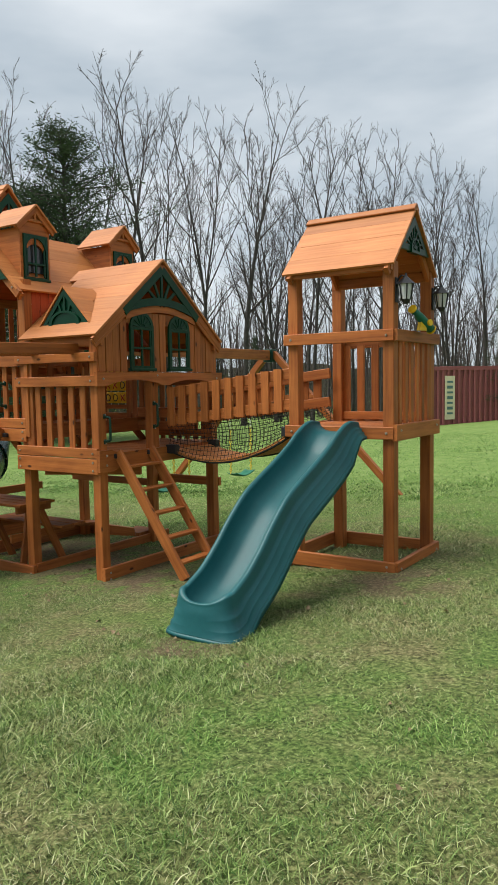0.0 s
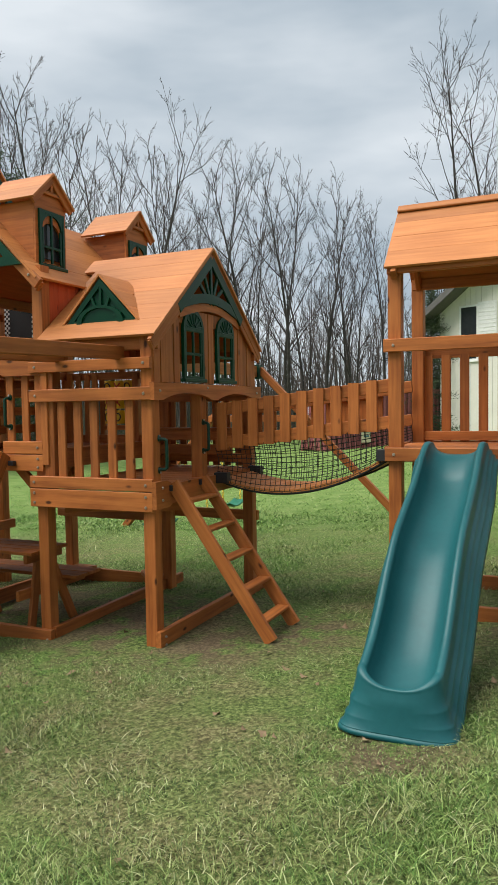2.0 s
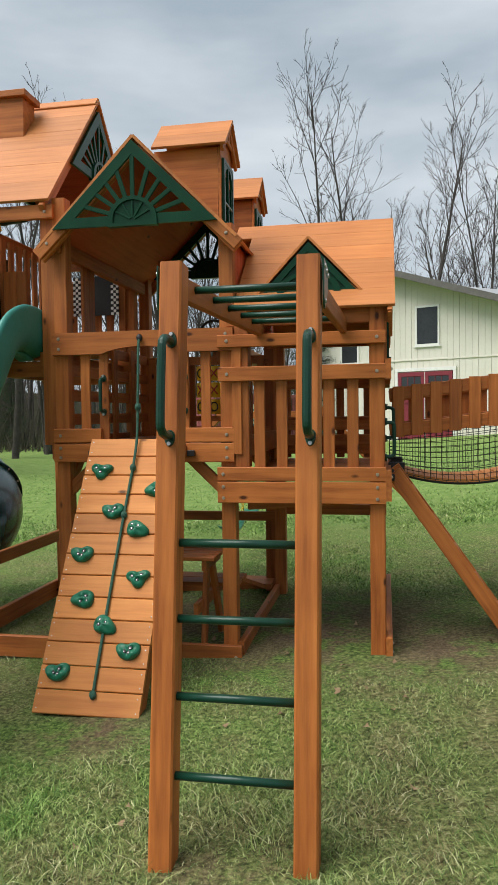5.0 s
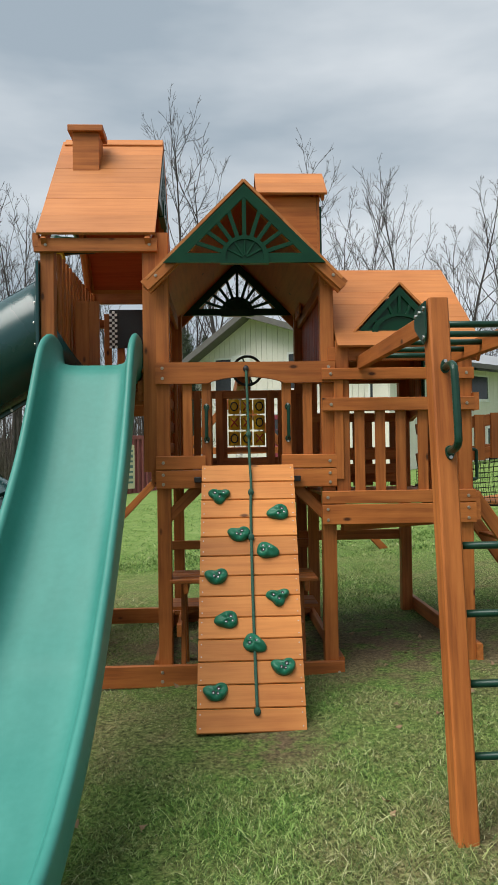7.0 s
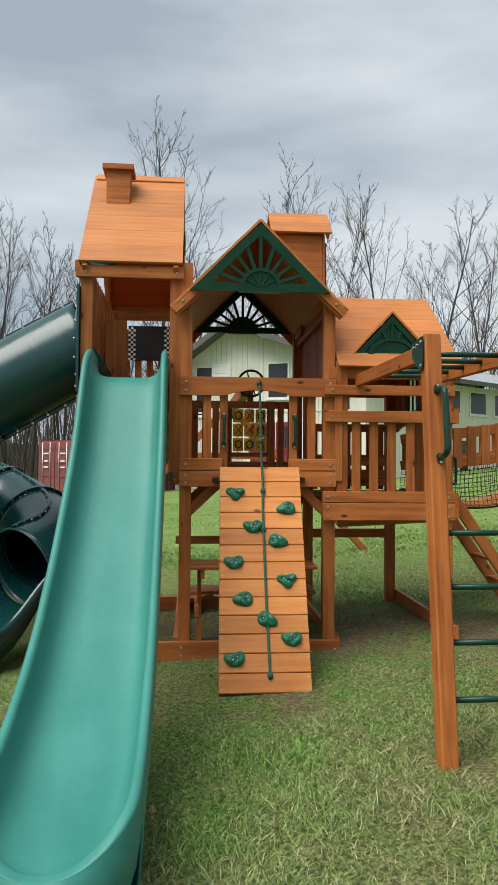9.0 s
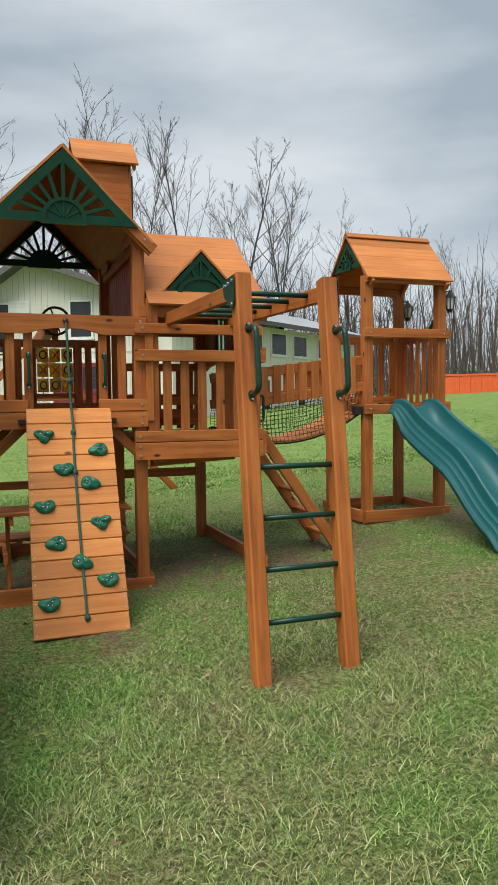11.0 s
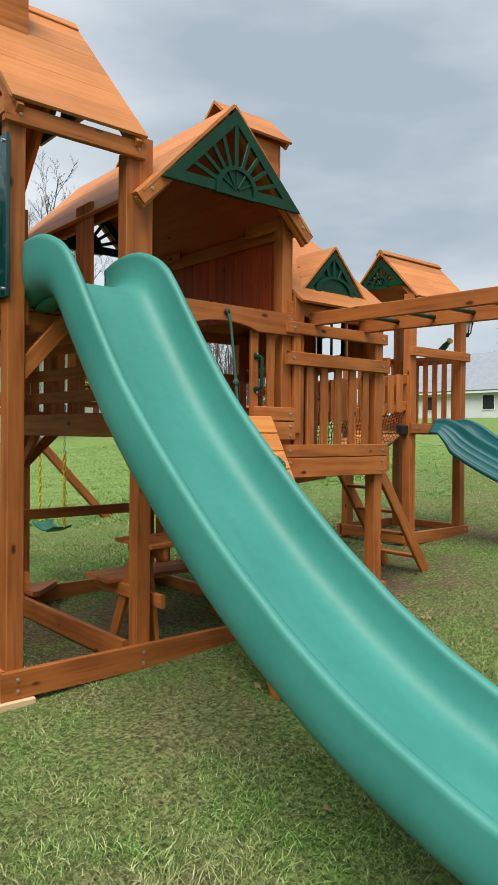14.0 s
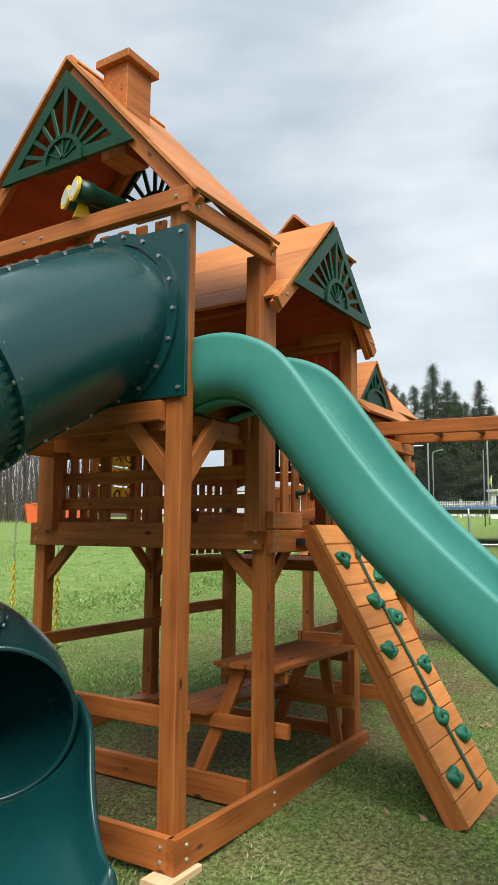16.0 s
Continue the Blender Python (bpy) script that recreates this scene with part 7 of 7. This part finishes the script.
def plant_conifers():
    kinds = [conifer(2, 10, 3.6, 1.0), conifer(5, 12, 3.3, 0.35), conifer(9, 11, 3.0, 0.5)]
    put = lambda az, d: (-3 - d * math.sin(radians(az)), d * math.cos(radians(az)))
    # (kind, azimuth to the left of +y from (-3, 0), distance, height)
    spots = [(0, 43.6, 27.6, 12.2), (0, 46.0, 29, 10.5), (0, 50.5, 31, 9.5), (2, 8.6, 31.5, 6.8), (1, 30.5, 47, 5.5), (2, 34, 49, 5.0), (1, 5.2, 46, 9.0), (2, 7.5, 47, 7.5), (1, 3.0, 50, 8), (2, 27.5, 48, 5)]
    rnd = random.Random(4)
    for az in np.arange(-57, -112, -0.6):
        spots.append((1 + rnd.randint(0, 1), az + rnd.uniform(-0.8, 0.8), rnd.uniform(62, 80), rnd.uniform(10.0, 14.5)))
    for az in np.arange(-57, -110, -1.4):
        spots.append((rnd.randint(0, 2), az, rnd.uniform(58, 62), rnd.uniform(7, 10)))
    used = set()
    for k, az, d, h in spots:
        x, y = put(az, d)
        m = Matrix.Translation((x, y, ground_z(x, y) - 0.1)) @ pose(0, 0, 0, 0, 0, rnd.uniform(0, 360)) @ Matrix.Scale(h / (10, 12, 11)[k], 4)
        if k in used:
            c = copy_thing(kinds[k], m)
            c.matrix_basis = m
        else:
            used.add(k)
            kinds[k].matrix_world = m


plant_conifers()

# ---- far things beyond the lookout tower: fence, trampoline, neighbour's house ----


def far(az, d):
    """Place at an azimuth to the right of +y from (-9.5, 2)."""
    return -9.5 + d * math.sin(radians(az)), 2 + d * math.cos(radians(az))


def build_neighbour():
    x0, x1, y0, y1, ze, zr = 40.0, 47.5, 24.8, 38.0, 4.7, 7.6
    g = ground_z(43, 25) - 0.6
    nb = thing("neighbour_house", (43, 29, g), "long white single-storey house with grey shingle roof", "house")
    part("wall", bm_box((x0, y0, g), (x1, y1, ze)), GREYSIDE, nb)
    xm = (x0 + x1) / 2
    slope = (zr - ze) / (xm - x0)
    for s in (-1, 1):
        ex = xm + s * (xm - x0 + 0.5)
        ez = zr - slope * (xm - x0 + 0.5)
        m = flat((ex - xm, 0, ez - zr), Vector((-(ez - zr) * s, 0, (ex - xm) * s)), (xm, (y0 + y1) / 2, zr))
        part("roof", plate_bm([(0, 0), (math.hypot(ex - xm, ez - zr), 0), (math.hypot(ex - xm, ez - zr), 0.14), (0, 0.14)], y1 - y0 + 0.9), ROOFGREY, nb, m=m)
        board("fascia", (ex, y0 - 0.4, ez - 0.02), (ex, y1 + 0.4, ez - 0.02), 0.04, 0.2, nb, WHITE)
    for yy in (y0 + 0.03, y1 - 0.03):
        plate("gable_wall", [(x0, ze - 0.02), (x1, ze - 0.02), (xm, zr - 0.03)], 0.05, flat((1, 0, 0), (0, 0, 1), (0, yy, 0)), GREYSIDE, nb)
    for wy in (26.0, 28.6, 31.0, 33.6, 36.2):
        win = part("window", bm_box((x0 - 0.06, wy - 0.55, 2.9), (x0 - 0.01, wy + 0.55, 4.1)), WHITE, nb)
        part("pane", bm_box((x0 - 0.08, wy - 0.47, 2.98), (x0 - 0.055, wy + 0.47, 4.02)), WINDOWDARK, win)
    ch = part("chimney", bm_box((xm - 0.5, 27.2, zr - 0.5), (xm + 0.5, 28.2, zr + 0.9)), GREYSIDE, nb)
    part("chimney_cap", bm_box((xm - 0.6, 27.1, zr + 0.9), (xm + 0.6, 28.3, zr + 1.05)), SOFFIT, ch)


GREYSIDE = plain("grey_white_siding", (0.56, 0.57, 0.58), (0.66, 0.67, 0.68), 0.6, scale=1.0)
ROOFGREY = plain("grey_shingle", (0.20, 0.225, 0.26), (0.27, 0.295, 0.33), 0.8, scale=3.0)
build_neighbour()


def build_fence():
    a, b = Vector((*far(66.5, 60), 0)), Vector((*far(92, 52), 0))
    fc = thing("picket_fence", (a.x, a.y, ground_z(a.x, a.y)), "white vinyl picket fence along the lawn", "fence")
    n = 190
    gz = lambda p: ground_z(p.x, p.y)
    d = (b - a).normalized()
    me = shared("picket", lambda: stick_bm(1.15, 0.02, 0.075, 0.004), WHITE)
    for i in range(n):
        p = a.lerp(b, i / (n - 1))
        place(new("picket", me), Matrix.Translation((p.x, p.y, gz(p) + 0.65)) @ axes((0, 0, 1), d), fc)
    for k in range(10):
        p, q = a.lerp(b, k / 10), a.lerp(b, (k + 1) / 10)
        for z in (0.35, 1.0):
            board("rail", (p.x, p.y, gz(p) + z), (q.x, q.y, gz(q) + z), 0.03, 0.09, fc, WHITE)
        board("post", (p.x, p.y, gz(p) - 0.1), (p.x, p.y, gz(p) + 1.35), 0.12, 0.12, fc, WHITE)


build_fence()


def build_trampoline(az, d, name_label):
    x, y = far(az, d)
    g = ground_z(x, y)
    tr = thing("trampoline", (x, y, g), name_label, "trampoline")
    R, h = 2.1, 0.88
    ring = [Vector((x + R * math.cos(t), y + R * math.sin(t), g + h)) for t in np.linspace(0, 2 * math.pi, 41)]
    part("frame", tube_bm(ring, 0.03, 6, caps=False), STEEL, tr, smooth=True)
    pad = [(R * 1.02 * math.cos(t), R * 1.02 * math.sin(t)) for t in np.linspace(0, 2 * math.pi, 40, endpoint=False)]
    pin = [(0.86 * u, 0.86 * v) for u, v in pad]
    part("safety_pad", ring_bm(pad, pin, 0.06), PADBLUE, tr, m=Matrix.Translation((x, y, g + h + 0.03)) @ pose(0, 0, 0, -90, 0, 0))
    part("mat", disc_bm(R * 0.85, 0.012, 40), BLACK, tr, m=Matrix.Translation((x, y, g + h)))
    for k in range(8):
        t = 2 * math.pi * (k + 0.35) / 8
        o = Vector((math.cos(t), math.sin(t), 0))
        p = Vector((x, y, g)) + o * R
        if k % 2 == 0:
            side = Vector((-o.y, o.x, 0)) * 0.5
            bar("leg", curve([p + Vector((0, 0, h)) - side, p - side * 0.9 + Vector((0, 0, 0.12)), p - side * 0.7, p + side * 0.7, p + side * 0.9 + Vector((0, 0, 0.12)), p + Vector((0, 0, h)) + side], 4), 0.025, STEEL, tr)
        bar("net_pole", curve([p + Vector((0, 0, h - 0.4)), p + Vector((0, 0, h + 0.8)), p + Vector((0, 0, h + 1.72)), p - o * 0.10 + Vector((0, 0, h + 1.86)), p - o * 0.42 + Vector((0, 0, h + 1.88))], 4), 0.02, STEEL, tr)
    bm = bmesh.new()
    r = R * 0.88
    for i in range(150):
        t = 2 * math.pi * i / 150
        tube_bm([(x + r * math.cos(t), y + r * math.sin(t), g + h + 0.04), (x + r * math.cos(t), y + r * math.sin(t), g + h + 1.5 - 0.12 * abs(math.sin(4 * t)))], 0.004, 3, bm, caps=False)
    for j in range(24):
        z = g + h + 0.06 + 1.3 * j / 23
        tube_bm([(x + r * math.cos(t), y + r * math.sin(t), z) for t in np.linspace(0, 2 * math.pi, 61)], 0.004, 3, bm, caps=False)
    part("safety_net", bm, NETROPE, tr, "fine black safety net")


PADBLUE = plain("blue_vinyl_pad", (0.05, 0.12, 0.32), (0.09, 0.18, 0.42), 0.5)
build_trampoline(74.2, 21, "round trampoline with blue pad and black net")


def build_shed():
    x, y = far(76.4, 48)
    g = ground_z(x, y)
    sh = thing("playhouse_kiosk", (x, y, g), "small white plastic kiosk with a yellow flag", "play kiosk")
    part("body", bm_box((x - 0.7, y - 0.7, g), (x + 0.7, y + 0.7, g + 1.7)), WHITE, sh)
    part("roof", bm_box((x - 0.9, y - 0.9, g + 1.7), (x + 0.9, y + 0.9, g + 1.82)), WHITE, sh)
    part("window", bm_box((x - 0.72, y - 0.35, g + 0.8), (x - 0.69, y + 0.35, g + 1.4)), WINDOWDARK, sh)
    bar("flag_pole", [(x - 0.7, y + 0.6, g + 1.7), (x - 0.7, y + 0.6, g + 2.7)], 0.02, WHITE, sh)
    plate("flag", [(0, 0), (0.45, 0.12), (0.0, 0.62)], 0.02, flat((0.6, 0.8, 0), (0, 0, 1), (x - 0.7, y + 0.6, g + 2.1)), FLAGYEL, sh, "yellow pennant")


FLAGYEL = plain("yellow_green_cloth", (0.55, 0.60, 0.03), (0.65, 0.70, 0.06), 0.7)
build_shed()


def build_skip():
    """An orange steel skip on the grass beyond the swings."""
    x, y = far(42.3, 44)
    g = ground_z(x, y)
    sk = thing("skip_bin", (x, y, g), "bright orange steel skip bin with ribbed sides", "skip bin")
    part("body", plate_bm([(-1.8, -0.2), (1.4, -0.2), (1.6, 1.0), (-2.0, 1.0)], 2.0), ORANGE, sk, m=flat((0.78, -0.62, 0), (0, 0, 1), (x, y, g)))
    for i in range(9):
        t = -1.2 + 2.4 * i / 8
        p = Vector((x, y, g)) + Vector((0.78, -0.62, 0)) * t + Vector((-0.62, -0.78, 0)) * 1.02
        board("rib", p + Vector((0, 0, -0.2)), p + Vector((0, 0, 0.97)), 0.05, 0.08, sk, ORANGE, up=(0.78, -0.62, 0))
    board("rim", Vector((x, y, g + 1.0)) - Vector((0.78, -0.62, 0)) * 1.64 + Vector((-0.62, -0.78, 0)), Vector((x, y, g + 1.0)) + Vector((0.78, -0.62, 0)) * 1.64 + Vector((-0.62, -0.78, 0)), 0.1, 0.1, sk, ORANGE)


ORANGE = plain("orange_steel_paint", (0.60, 0.09, 0.015), (0.72, 0.13, 0.03), 0.5)
build_skip()

# ---- grass blades on the near lawn ----


def build_grass():
    rng = np.random.default_rng(12)

    def scatter(count, x0, x1, y0, y1):
        p = np.stack([rng.uniform(x0, x1, count), rng.uniform(y0, y1, count)], 1)
        # blades thin out towards the edge of each stretch
        edge = np.minimum(np.minimum(p[:, 0] - x0, x1 - p[:, 0]), np.minimum(p[:, 1] - y0, y1 - p[:, 1]))
        return p[rng.random(count) < np.clip(edge / 0.9, 0.0, 1.0)]

    near = scatter(560000, -10.2, 1.0, 0.2, 5.2)
    left = scatter(110000, -10.6, -5.6, 2.2, 6.9)
    mid = scatter(170000, -12.5, 3.0, 4.0, 11.0)
    farr = scatter(85000, -16.5, 8.5, 8.6, 22.5)
    pts = np.concatenate([near, left, mid, farr])
    n = len(pts)
    # clumps: taller where a slow pattern is high
    pat = np.sin(pts[:, 0] * 5.1 + 1.3 * np.sin(pts[:, 1] * 3.7)) * np.sin(pts[:, 1] * 6.3 + 1.1 * np.sin(pts[:, 0] * 4.9))
    pat2 = np.sin(pts[:, 0] * 1.7 + 0.8) * np.sin(pts[:, 1] * 1.3 + 2.1 * np.sin(pts[:, 0] * 0.9))
    h = rng.uniform(0.009, 0.030, n) * np.where(pts[:, 1] < 3.2, 1.2, 1.0) * (1 + 0.38 * pat + 0.35 * pat2) * np.where(rng.random(n) < 0.04, 1.6, 1.0)
    under = (pts[:, 0] > -7.4) & (pts[:, 0] < -3.2) & (pts[:, 1] > 3.1) & (pts[:, 1] < 6.3)
    h = np.where(under, h * 0.8, h)
    for px, py, rad in ((-6.05, 3.36, 0.40), (-3.75, 4.75, 0.6), (-2.3, 4.85, 0.6), (-5.15, 2.32, 0.3), (-5.1, 4.85, 1.3), (-4.3, 4.5, 0.8), (-6.5, 5.2, 1.2), (-2.85, 3.2, 0.4)):
        worn = np.clip((np.hypot(pts[:, 0] - px, pts[:, 1] - py) - rad * 0.1) / (rad * 0.8), 0.30, 1.0)
        h = h * worn
    far_m = pts[:, 1] > 9
    h = np.where(far_m, h * 1.3, h)
    wdt = rng.uniform(0.0011, 0.0025, n) * np.where(far_m, 3.0, np.where(pts[:, 1] > 4.8, 1.6, 1.0))
    az = rng.uniform(0, 2 * np.pi, n)
    lean = rng.uniform(0.5, 2.4, n) * h
    laz = rng.uniform(0, 2 * np.pi, n)
    gz = np.array([ground_z(x, y) for x, y in pts]) - 0.006
    bx, by = np.cos(az) * wdt, np.sin(az) * wdt
    lx, ly = np.cos(laz) * lean, np.sin(laz) * lean
    v = np.zeros((n, 5, 3))
    v[:, 0] = np.stack([pts[:, 0] - bx, pts[:, 1] - by, gz], 1)
    v[:, 1] = np.stack([pts[:, 0] + bx, pts[:, 1] + by, gz], 1)
    v[:, 2] = np.stack([pts[:, 0] + bx * 0.8 + lx * 0.4, pts[:, 1] + by * 0.8 + ly * 0.4, gz + h * 0.62], 1)
    v[:, 3] = np.stack([pts[:, 0] - bx * 0.8 + lx * 0.4, pts[:, 1] - by * 0.8 + ly * 0.4, gz + h * 0.62], 1)
    v[:, 4] = np.stack([pts[:, 0] + lx, pts[:, 1] + ly, gz + h], 1)
    idx = np.arange(n) * 5
    quad = np.stack([idx, idx + 1, idx + 2, idx + 3], 1)
    tri = np.stack([idx + 3, idx + 2, idx + 4], 1)
    loops = np.concatenate([quad.ravel(), tri.ravel()])
    starts = np.concatenate([np.arange(n) * 4, n * 4 + np.arange(n) * 3])
    me = bpy.data.meshes.new("grass")
    me.vertices.add(n * 5)
    me.vertices.foreach_set("co", v.ravel())
    me.loops.add(len(loops))
    me.loops.foreach_set("vertex_index", loops.astype(np.int32))
    me.polygons.add(2 * n)
    me.polygons.foreach_set("loop_start", starts.astype(np.int32))
    me.update(calc_edges=True)
    me.materials.append(BLADE)
    tagged(new("grass", me), "short uneven green and straw grass blades", "grass", kind="stuff")


build_grass()


def build_leaves():
    """Dead leaves blown about the lawn, curled, one sheet of many."""
    rnd = random.Random(31)
    v, f = [], []
    for i in range(130):
        x, y = (rnd.uniform(-9.5, 0.5), rnd.uniform(1.0, 5.5)) if i % 3 else (rnd.gauss(-5.2, 1.2), rnd.gauss(4.2, 1.0))
        s = rnd.uniform(0.010, 0.022)
        m = Matrix.Translation((x, y, ground_z(x, y) + rnd.uniform(0.008, 0.022))) @ pose(0, 0, 0, rnd.uniform(-35, 35), rnd.uniform(-35, 35), rnd.uniform(0, 360))
        b = len(v)
        for k in range(8):
            a = 2 * math.pi * k / 8
            rr = s * (1.0 if k % 2 == 0 else rnd.uniform(0.5, 0.8))
            v.append(tuple(m @ Vector((rr * 1.4 * math.cos(a), rr * math.sin(a), 0.35 * s * math.cos(2 * a)))))
        v.append(tuple(m @ Vector((0, 0, 0))))
        f += [(b + k, b + (k + 1) % 8, b + 8) for k in range(8)]
    me = bpy.data.meshes.new("fallen_leaves")
    me.from_pydata(v, [], f)
    me.materials.append(DEADLEAF)
    tagged(new("fallen_leaves", me), "scattered curled brown leaves on the lawn", "leaves", kind="stuff")


DEADLEAF = plain("dead_leaf", (0.12, 0.07, 0.035), (0.33, 0.23, 0.13), 0.8, scale=1.5)
build_leaves()
